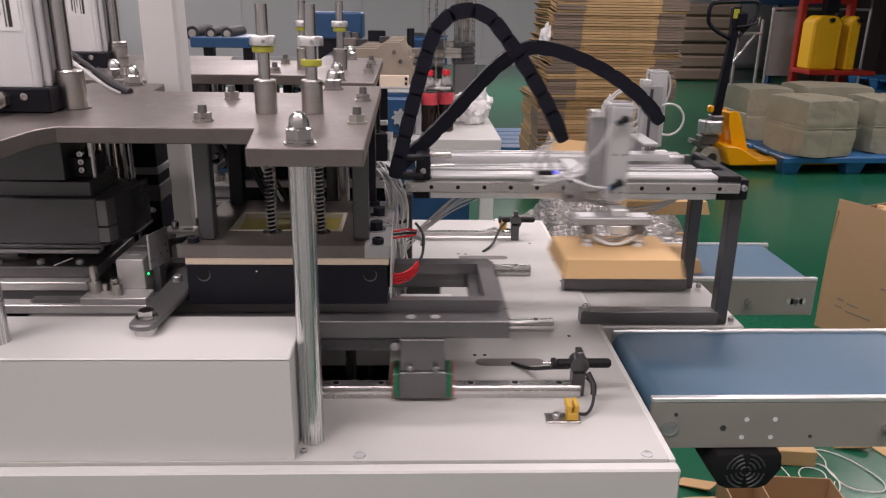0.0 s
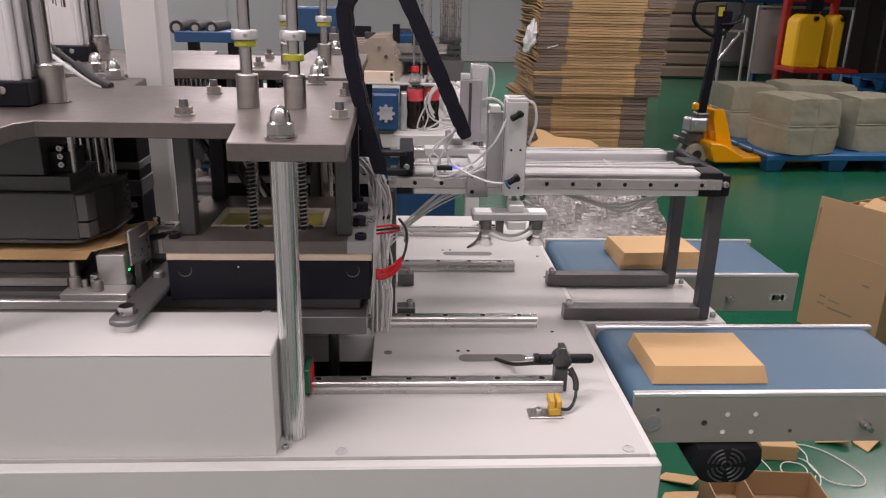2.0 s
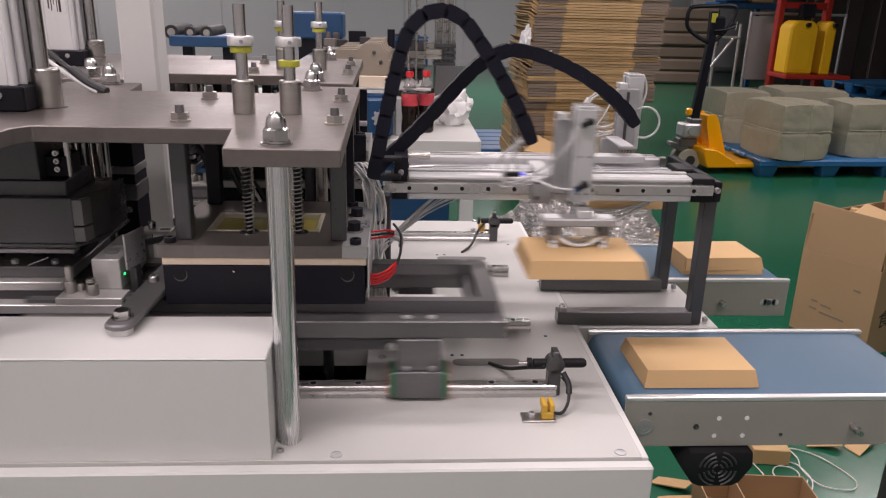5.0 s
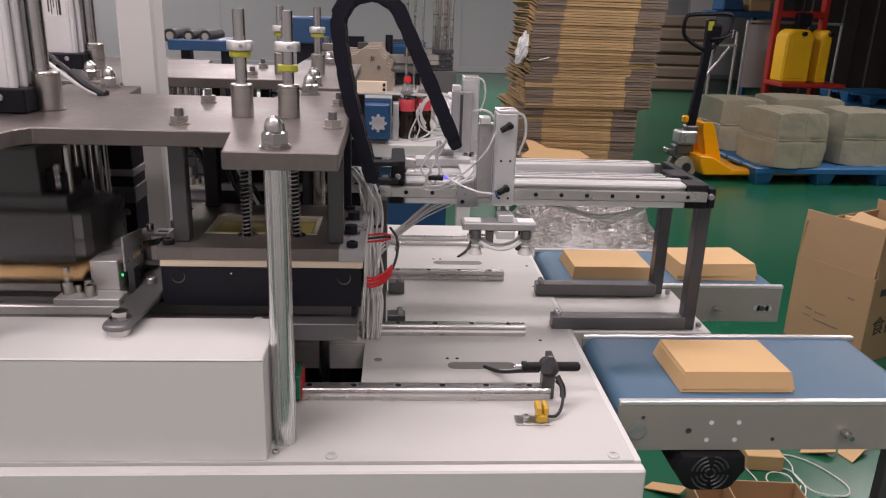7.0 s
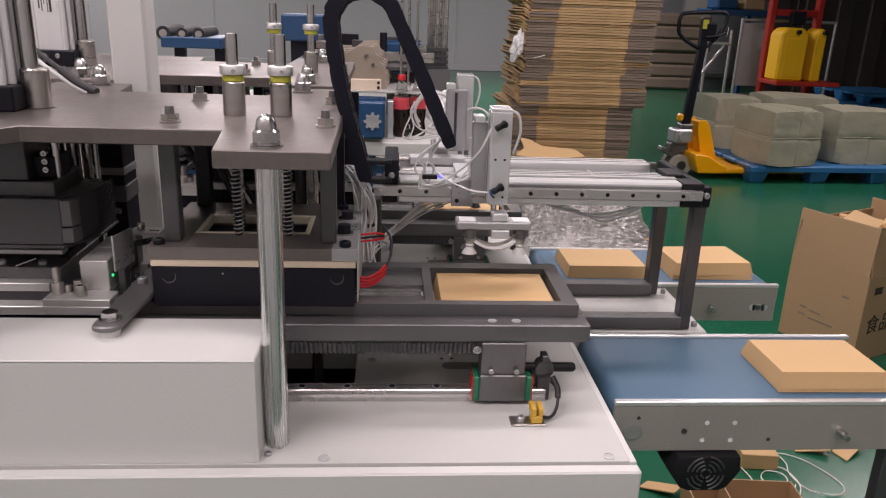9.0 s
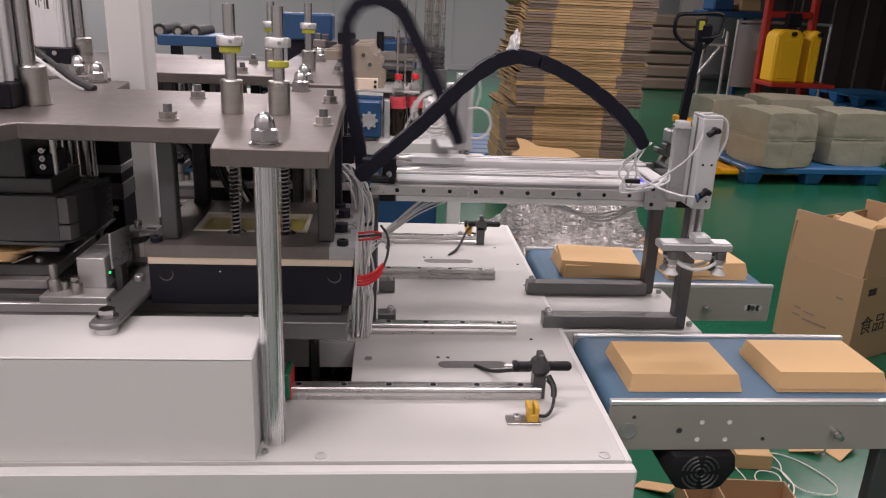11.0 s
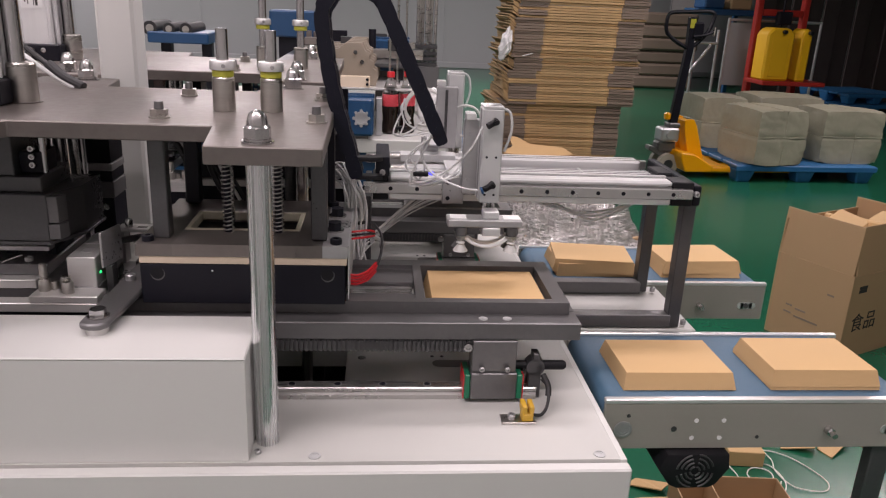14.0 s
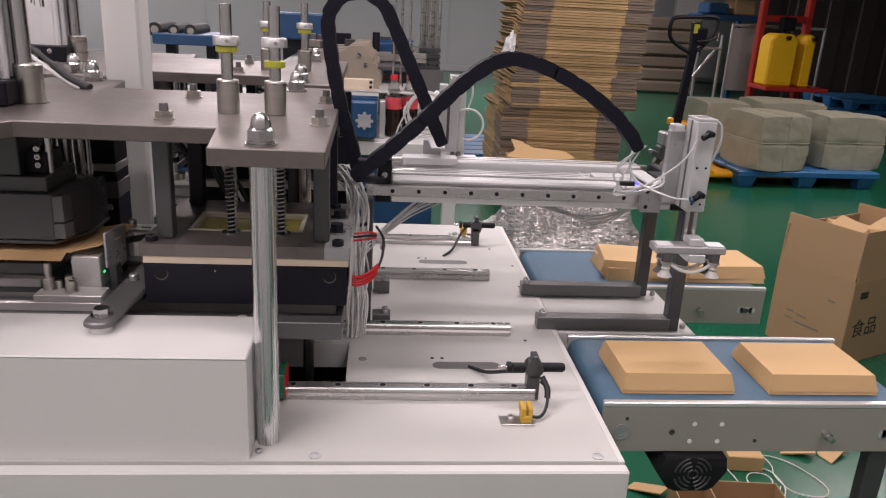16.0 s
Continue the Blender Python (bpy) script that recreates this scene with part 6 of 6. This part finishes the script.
    for x, r in ((-1.12, 0.034), (-1.03, 0.028), (-0.95, 0.030)):
        part("feed_roll", R((x, 3.0, 1.122), (x, 3.31, 1.122), r, seg=20), RUBBER, ob)
        part("roll_end", R((x, 2.996, 1.122), (x, 2.9995, 1.122), r * 0.55, seg=16), BRUSHED, ob)
    for x in (-1.10, -0.90):
        part("feeder_leg", B(x, x + 0.05, 3.1, 3.15, 0.8155, 1.0545), BLACK_STEEL, ob)
    part("hopper", B(-0.56, -0.29, 3.08, 3.3, 1.10, 1.23, 0.008), BLUE_PAINT, ob, "dark blue hopper box")
    part("hopper_stand", B(-0.52, -0.33, 3.12, 3.26, 0.8155, 1.0995), BLACK_STEEL, ob)
    return ob


def white_bag():
    ob = thing("plastic_bag", "crumpled white plastic bag on the table", "bag")
    bm = bmesh.new()
    bmesh.ops.create_icosphere(bm, subdivisions=4, radius=1)
    for v in bm.verts:
        w = 1 + 0.35 * noise.noise(v.co * 2.0) + 0.25 * noise.noise(v.co * 5)
        v.co = Vector((v.co.x * 0.07 * w, v.co.y * 0.05 * w, 0.075 + v.co.z * 0.075 * w))
        v.co.z = max(0, v.co.z)
    part("bag", bm, LABEL_WHITE, ob)
    ob.matrix_basis = pose(0.22, 2.2, 0.8152)
    return ob


def floor_litter():
    ob = thing("loose_string", "tangled white packing string on the floor", "string")
    loops = [[(1.203, 1.068, 0.004), (1.249, 1.055, 0.004), (1.298, 1.005, 0.004), (1.333, 0.905, 0.004), (1.30, 0.855, 0.004), (1.219, 0.873, 0.006), (1.197, 0.946, 0.009), (1.216, 1.006, 0.006), (1.211, 1.055, 0.008)],
             [(1.145, 0.880, 0.004), (1.114, 0.902, 0.004), (1.105, 0.936, 0.004), (1.123, 0.965, 0.004), (1.148, 0.973, 0.004), (1.175, 0.952, 0.008), (1.175, 0.918, 0.008), (1.145, 0.884, 0.006)],
             [(1.162, 1.0, 0.004), (1.197, 0.982, 0.004), (1.205, 0.935, 0.006), (1.194, 0.879, 0.009), (1.15, 0.815, 0.004)],
             [(1.068, 0.990, 0.004), (1.073, 0.936, 0.004), (1.066, 0.870, 0.004)],
             [(1.01, 0.880, 0.004), (1.06, 0.908, 0.004)],
             [(1.113, 0.831, 0.004), (1.167, 0.868, 0.004), (1.191, 0.901, 0.006)]]
    for l in loops:
        part("strand", T(l, 0.0019, 6), STRING, ob)
    ob = thing("small_carton", "small closed brown card box on the floor", "small carton", at=pose(1.115, 0.985, 0.0005, 0, 0, -6))
    part("box", B(-0.05, 0.06, 0, 0.10, 0, 0.05, 0.002), KRAFT, ob)
    ob = thing("open_box", "open shallow brown card box on the floor", "card box", at=pose(0.80, 0.62, 0.0005, 0, 0, -5))
    for a in ((0, 0.30, 0, 0.004), (0, 0.30, 0.216, 0.22), (0, 0.004, 0.0045, 0.2155), (0.296, 0.30, 0.0045, 0.2155), (0.10, 0.104, 0.0045, 0.2155)):
        part("wall", B(a[0], a[1], a[2], a[3], 0.0045, 0.08, 0.0005), KRAFT_DARK, ob)
    part("bottom", B(0, 0.30, 0, 0.22, 0, 0.004), KRAFT_DARK, ob)
    for x, y, rz, a in ((1.28, 1.075, -22, 0.10), (1.42, 1.02, 30, 0.12), (1.56, 1.08, 35, 0.13), (0.72, 0.90, -40, 0.10), (0.70, 0.80, -20, 0.09)):
        ob = thing("card_scrap", "torn piece of brown card on the floor", "card scrap", "card scraps", at=pose(x, y, 0.001, 0, 0, rz))
        bm = prism([(0, 0), (a, 0.01), (a * 1.1, a * 0.5), (a * 0.4, a * 0.6), (0.01, a * 0.45)], 0, 0.004)
        for v in bm.verts:
            v.co.z += max(0, v.co.x - a * 0.6) * 0.5
        part("scrap", bm, KRAFT, ob)


def far_pallets():
    for i in range(2):
        ob = pallet("blue_pallet", 6.6 + i * 0.05, 9.4 + 0.05 * i, 12, 1.1, 1.0, "blue plastic pallet in a pile on the floor")
        ob.location.z = i * 0.15
        tagged(ob, group="piled pallets")


def dark_curtain():
    ob = thing("strip_curtain", "dark brown hanging curtain over a doorway", "curtain")
    for i in range(16):
        x = 5.8 + i * 0.26
        bm = B(x, x + 0.255, 10.8 + 0.03 * (i % 2), 10.84 + 0.03 * (i % 2), 0.0, 4.19, 0.01)
        part("strip", bm, DARK_WALL, ob)


# ---------------------------------------------------------------- build
room()
machine_table()
machine_cover()
for y in (0.0, 0.21, PITCH, PITCH + 0.222):
    linear_rail(y, "guide rails on the table")
stop_sensor(0.0, 1)
stop_sensor(PITCH + 0.222, -1)
near_frame = press_frame(0.0)
FAR = 0.627
FAR_X = -0.023
far_frame = press_frame(FAR, FAR_X, FAR_EJECTORS, -0.146, False)
near_rods = [ejector(x, y, pose(x, y, ZP), gap) for (x, y), gap in zip(EJECTORS, (0.0, 0.017))]
far_rods = [ejector(x, y, pose(x + FAR_X, y + FAR, ZP)) for x, y in FAR_EJECTORS]
near_carriage = carriage(0.0)
far_carriage = carriage(PITCH)
gantry()
near_unit, near_head = gripper(-1)
far_unit, far_head = gripper(1)
near_chain, near_links = cable_chain("cable chains")
far_chain, far_links = cable_chain("cable chains")
conveyor(0.0, "belt conveyor with blue belt and grey side plates")
conveyor(0.457, "belt conveyor with blue belt beyond the gantry")
conveyor_motor()
near_press = press_head(0.0)
far_press = press_head(FAR)
forming_station(0.0)
forming_station(FAR)
blank = card_blank()
white_post()
wire_bundle()
box = carton()
box.matrix_basis = pose(1.838, 1.690, 0, 0, 0, 25)
pallet("plastic_pallet", 2.90, 4.90, 3, 1.25, 1.3, "blue plastic pallet loaded with bales")
bale(3.07, 5.88, 0.1455, 0.42, 0.46, 0.45, 3, 1.0)
bale(3.20, 5.17, 0.1455, 0.46, 0.54, 0.445, 9, 3.0)
bale(3.93, 5.30, 0.1455, 0.54, 0.48, 0.44, 2, 5.0)
bale(3.68, 5.88, 0.1455, 0.62, 0.50, 0.475, 3, 8.0)
pallet_truck()
card_stack()
film_heap()
loose_sheets()
grey_stack()
stacker()
yellow_can(4.63, 4.97)
yellow_can(5.06, 5.19)
rack_cart()
blue_rack()
second_machine()
bottle(0.035, 2.0)
bottle(0.100, 2.03)
white_bag()
floor_litter()
pallet("blue_pallet", 0.62, 5.2, 2, 1.1, 1.0, "blue plastic pallet on the floor behind the stack")
far_pallets()
dark_curtain()

# trays: two stacks on each belt, and those that are carried
first_tray = tray()
trays = {"near_a": first_tray}
for key in ("near_b", "near_c", "near_d", "far_a", "far_b", "far_c", "far_d", "far_e"):
    trays[key] = copy_thing(first_tray, pose(0, 0, 0))
NEST = 0.0045     # height by which a stacked tray stands above the one it covers
BELT_TOP = 0.7998


# ---------------------------------------------------------------- what moves
def motions():
    OUT = 0.315       # carriage stroke
    GO = 0.305        # pick-up unit stroke
    NEAR_Y, FAR_Y = 0.2, 0.43

    def at(rows, t):
        for (a, u), (b, v) in zip(rows, rows[1:]):
            if a <= t <= b:
                return u + (v - u) * (t - a) / (b - a)
        return rows[-1][1]

    cycle = 5.03
    # carriages: part of the stroke still to go out
    near_out = [(0.0, 0.52), (0.12, 0.38), (0.22, 0.2), (0.4, 0.0)]
    for c in (0, cycle, 2 * cycle):
        near_out += [(3.20 + c, 0.0), (3.3 + c, 0.10), (3.8 + c, 0.95), (3.9 + c, 1.0)]
        near_out += [(4.80 + c, 1.0), (4.95 + c, 0.75), (5.15 + c, 0.38), (5.25 + c, 0.2), (5.43 + c, 0.0)]
    near_out.append((16.0, 0.0))
    near_out = sorted(r for r in near_out if r[0] <= 16.0)
    far_out = [(0.0, 0.0)]
    for a, b in ((2.75, 4.30), (7.55, 9.20), (12.34, 14.0)):
        far_out += [(a, 0.0), (a + 0.05, 0.06), (a + 0.15, 0.21), (a + 0.25, 0.38), (a + 0.35, 0.55), (a + 0.45, 0.71), (a + 0.55, 0.87), (a + 0.64, 0.97), (a + 0.72, 1.0), (b, 1.0), (b + 0.1, 0.85), (b + 0.4, 0.05), (b + 0.5, 0.0)]
    far_out.append((16.0, 0.0))
    walk(near_carriage, [(t, pose(-OUT * (1 - s), 0, 0)) for t, s in near_out])
    walk(far_carriage, [(t, pose(-OUT * (1 - s), PITCH, 0)) for t, s in far_out])

    # pick-up units
    near_go = [(0.0, 0.40), (0.1, 0.62), (0.2, 0.9), (0.28, 1.0), (1.13, 1.0), (1.2, 0.93), (1.3, 0.74), (1.4, 0.42), (1.5, 0.15), (1.6, 0.0)]
    for c in (0, cycle, 2 * cycle):
        near_go += [(4.80 + c, 0.0), (4.93 + c, 0.22), (5.03 + c, 0.42), (5.13 + c, 0.68), (5.22 + c, 0.92), (5.29 + c, 1.0)]
        near_go += [(6.16 + c, 1.0), (6.23 + c, 0.93), (6.33 + c, 0.74), (6.43 + c, 0.42), (6.53 + c, 0.15), (6.63 + c, 0.0)]
    near_go = [r for r in near_go if r[0] <= 15.6] + [(16.0, 1.0)]
    far_go = [(0.0, 1.0), (0.92, 1.0), (1.0, 0.93), (1.2, 0.52), (1.38, 0.1), (1.46, 0.0)]
    for a, b in ((4.35, 5.60), (9.25, 10.6), (14.02, 15.32)):
        far_go += [(a, 0.0), (a + 0.1, 0.2), (a + 0.28, 0.9), (a + 0.36, 1.0), (b, 1.0), (b + 0.1, 0.85), (b + 0.35, 0.15), (b + 0.45, 0.0)]
    far_go.append((16.0, 0.0))
    walk(near_unit, [(t, pose(GO * s, NEAR_Y, 0)) for t, s in near_go])
    walk(far_unit, [(t, pose(-0.02 + 0.295 * s, FAR_Y, 0.015)) for t, s in far_go])

    near_drop = [(0.0, 0.0), (0.3, 0.0), (0.45, 0.028), (1.28, 0.028), (1.5, 0.0)]
    for c in (0, cycle, 2 * cycle):
        near_drop += [(4.04 + c, 0.0), (4.22 + c, 0.052), (4.55 + c, 0.052), (4.70 + c, 0.0)]
        near_drop += [(5.32 + c, 0.0), (5.47 + c, 0.028), (6.30 + c, 0.028), (6.52 + c, 0.0)]
    near_drop = [r for r in near_drop if r[0] <= 15.6] + [(16.0, 0.028)]
    far_drop = [(0.0, 0.0), (0.25, 0.0), (0.38, 0.028), (0.9, 0.028), (1.1, 0.0)]
    for a in (3.70, 8.60, 13.45):
        far_drop += [(a, 0.0), (a + 0.15, 0.052), (a + 0.40, 0.052), (a + 0.54, 0.0), (a + 1.05, 0.0), (a + 1.18, 0.028), (a + 1.80, 0.028), (a + 2.0, 0.0)]
    far_drop.append((16.0, 0.0))
    walk(near_head, [(t, pose(0, 0, -d)) for t, d in near_drop])
    walk(far_head, [(t, pose(0, 0, -d)) for t, d in far_drop])

    # cable chains follow their units
    for links, rows, y, off in ((near_links, near_go, 0.14, (-0.042, 1.077, 0.076, 0.279, 1.126, 1.132)), (far_links, far_go, 0.20, (-0.042, 1.068, 0.078, 0.262, 1.118, 1.145))):
        times = sorted({r[0] for r in rows} | {r[0] + 0.05 for r in rows[:-1]})
        times = [t for t in times if t <= 16.0]
        keyed = []
        for t in times:
            s = at(rows, t)
            keyed.append((t, chain_poses(s, off[0], off[1], off[2] + off[3] * s, off[4] + (off[5] - off[4]) * s, y)))
        for i, o in enumerate(links):
            walk(o, [(t, ms[i]) for t, ms in keyed])

    # ejector rods
    NEAR_DOWNS = ((2.49, 4.25), (7.50, 9.30), (12.54, 14.2))
    FAR_DOWNS = ((2.2, 3.7), (7.2, 8.6), (12.15, 13.6))

    def rod_rows(x, y, downs):
        rows = [(0.0, 0.0)]
        for a, b in downs:
            rows += [(a, 0.0), (a + 0.10, 0.034), (b, 0.034), (b + 0.12, 0.0)]
        rows.append((16.0, 0.0))
        return [(t, pose(x, y, ZP - d)) for t, d in rows]
    for (x, y), o in zip(EJECTORS, near_rods):
        walk(o, rod_rows(x, y, NEAR_DOWNS))
    for (x, y), o in zip(FAR_EJECTORS, far_rods):
        walk(o, rod_rows(x + FAR_X, y + FAR, FAR_DOWNS))

    # the loose ring rides up when its rod goes down; the pusher plates and springs sink with their rods
    for o in near_rods[1].children:
        if o.name.startswith("ring"):
            rows = [(0.0, 0.0)]
            for a, b in NEAR_DOWNS:
                rows += [(a, 0.0), (a + 0.10, 0.017), (b, 0.017), (b + 0.12, 0.0)]
            walk(o, [(t, pose(0, 0, d)) for t, d in rows + [(16.0, 0.0)]])
    for press, downs in ((near_frame, NEAR_DOWNS), (far_frame, FAR_DOWNS)):
        for o in press.children:
            if o.name.startswith(("pusher_plate", "spring", "seat_rim")):
                walk(o, [(t, m @ pose(0, 0, -ZP)) for t, m in rod_rows(0, 0, downs)])

    # forming punches
    def head_rows(y, downs):
        rows = [(0.0, 0.0)]
        for a, b in downs:
            rows += [(a, 0.0), (a + 0.2, 0.067), (b, 0.067), (b + 0.2, 0.0)]
        rows.append((16.0, 0.0))
        return [(t, pose(0, y, -d)) for t, d in rows]
    walk(near_press, head_rows(0.0, ((2.18, 2.48), (6.92, 7.20), (11.68, 11.97))))
    walk(far_press, head_rows(FAR, ((1.9, 2.5), (6.6, 7.2), (11.3, 12.0))))

    # card blank slides in under the punch and is pressed through
    rows = []
    far_in, under = pose(-0.78, 0.042, 0.980), pose(-0.405, 0.042, 0.982)
    for a, b in ((1.45, 2.18), (6.25, 6.92), (11.1, 11.68), (15.7, 16.5)):
        rows += [(a - 0.35, far_in), (a, under), (b, under), (b + 0.2, pose(-0.405, 0.042, 0.913)), (b + 0.4, pose(-0.78, 0.042, 0.913))]
    rows = [(0.0, far_in)] + [r for r in rows if r[0] < 16.0] + [(16.0, under)]
    walk(blank, rows)

    # trays ride in the pocket, hang from the suction cups, fall and travel with the belt
    PX, PY, PZ = 0.143, 0.097, 0.9025

    def tray_rows(own_out, own_go, own_drop, lift, release, dy, land, belt, stacked, turn=0.0, py=None):
        """lift: when the cups raise it; release: when it falls; land: x and y on the belt; belt: (start, end, way) moves."""
        rows = []
        ts = sorted({0.0, lift, lift + 0.15, release} | {r[0] for r in own_out if r[0] < lift} | {r[0] for r in own_go if lift < r[0] < release} | {r[0] for r in own_drop if lift < r[0] < release})
        y = PY + dy
        start = max(t for t, s in own_out if t < lift and s == 0.0)
        wait = pose(-0.85, y, 0.93 + 0.0085 * stacked)
        rows += [(0.0, wait), (max(0.05, start - 0.6), wait), (start - 0.15, pose(PX - OUT, y, PZ))]
        for t in ts:
            if t < start:
                continue
            if t <= lift:
                rows.append((t, pose(PX - OUT * (1 - at(own_out, t)), y, PZ)))
            else:
                d = at(own_drop, t)
                rows.append((t, pose(PX + GO * at(own_go, t), y, PZ + 0.052 - d)))
        z = BELT_TOP + 0.0004 + NEST * stacked
        rows.append((release + 0.13, pose(land[0], land[1], z, 0, 0, turn)))
        x = land[0]
        for a, b, way in belt:
            if a > release:
                rows += [(a, pose(x, land[1], z, 0, 0, turn)), (b, pose(x + way, land[1], z, 0, 0, turn))]
                x += way
        rows.append((16.0, pose(x, land[1], z, 0, 0, turn)))
        clean = [rows[0]]
        for r in rows[1:]:
            if r[0] > clean[-1][0] + 0.03 and r[0] <= 16.0:
                clean.append(r)
        if clean[-1][0] < 16.0:
            clean.append((16.0, rows[-1][1]))
        return clean

    near_belt = ((5.72, 9.35, 0.217),)
    NX, NY = 0.421, 0.0765
    # the first tray is already on its way at the start
    rows = [(t, pose(PX + GO * s, PY, PZ + 0.052 - at(near_drop, t))) for t, s in near_go if t < 0.3]
    rows += [(0.3, pose(PX + GO, PY, PZ + 0.052)), (0.44, pose(PX + GO, PY, PZ + 0.024)), (0.49, pose(PX + GO, PY, PZ + 0.018)), (0.66, pose(NX, NY, BELT_TOP + 0.0004))]
    rows += [(5.72, pose(NX, NY, BELT_TOP + 0.0004)), (9.35, pose(NX + 0.217, NY, BELT_TOP + 0.0004)), (16.0, pose(NX + 0.217, NY, BELT_TOP + 0.0004))]
    walk(trays["near_a"], rows)
    walk(trays["near_b"], tray_rows(near_out, near_go, near_drop, 4.56, 5.56, 0, (NX, NY), near_belt, 1))
    walk(trays["near_c"], tray_rows(near_out, near_go, near_drop, 4.56 + cycle, 5.56 + cycle, 0, (NX, NY), near_belt, 0))
    walk(trays["near_d"], tray_rows(near_out, near_go, near_drop, 4.56 + 2 * cycle, 5.56 + 2 * cycle, 0, (NX, NY), near_belt, 1))
    far_belt = ((1.4, 3.55, 0.165), (15.35, 16.6, 0.10))
    FX, FY = 0.430, 0.537
    z = BELT_TOP + 0.0004
    walk(trays["far_a"], [(0.0, pose(0.468, FY, z)), (1.4, pose(0.468, FY, z)), (3.55, pose(0.643, FY, z)), (15.35, pose(0.643, FY, z)), (16.0, pose(0.695, FY, z))])
    walk(trays["far_b"], [(0.0, pose(0.468, FY, 0.92)), (0.38, pose(0.468, FY, 0.90)), (0.5, pose(0.468, FY, z + NEST * 2, 0, 0, 3)), (1.4, pose(0.468, FY, z + NEST * 2, 0, 0, 3)), (3.55, pose(0.643, FY, z + NEST * 2, 0, 0, 3)), (15.35, pose(0.643, FY, z + NEST * 2, 0, 0, 3)), (16.0, pose(0.695, FY, z + NEST * 2, 0, 0, 3))])
    walk(trays["far_c"], tray_rows(far_out, far_go, far_drop, 4.10, 5.05, PITCH, (FX, FY), far_belt[1:], 0))
    walk(trays["far_d"], tray_rows(far_out, far_go, far_drop, 9.00, 9.95, PITCH, (FX, FY), far_belt[1:], 1.6, -7))
    walk(trays["far_e"], tray_rows(far_out, far_go, far_drop, 13.85, 14.75, PITCH, (FX, FY), far_belt[1:], 3.0, -9))


motions()
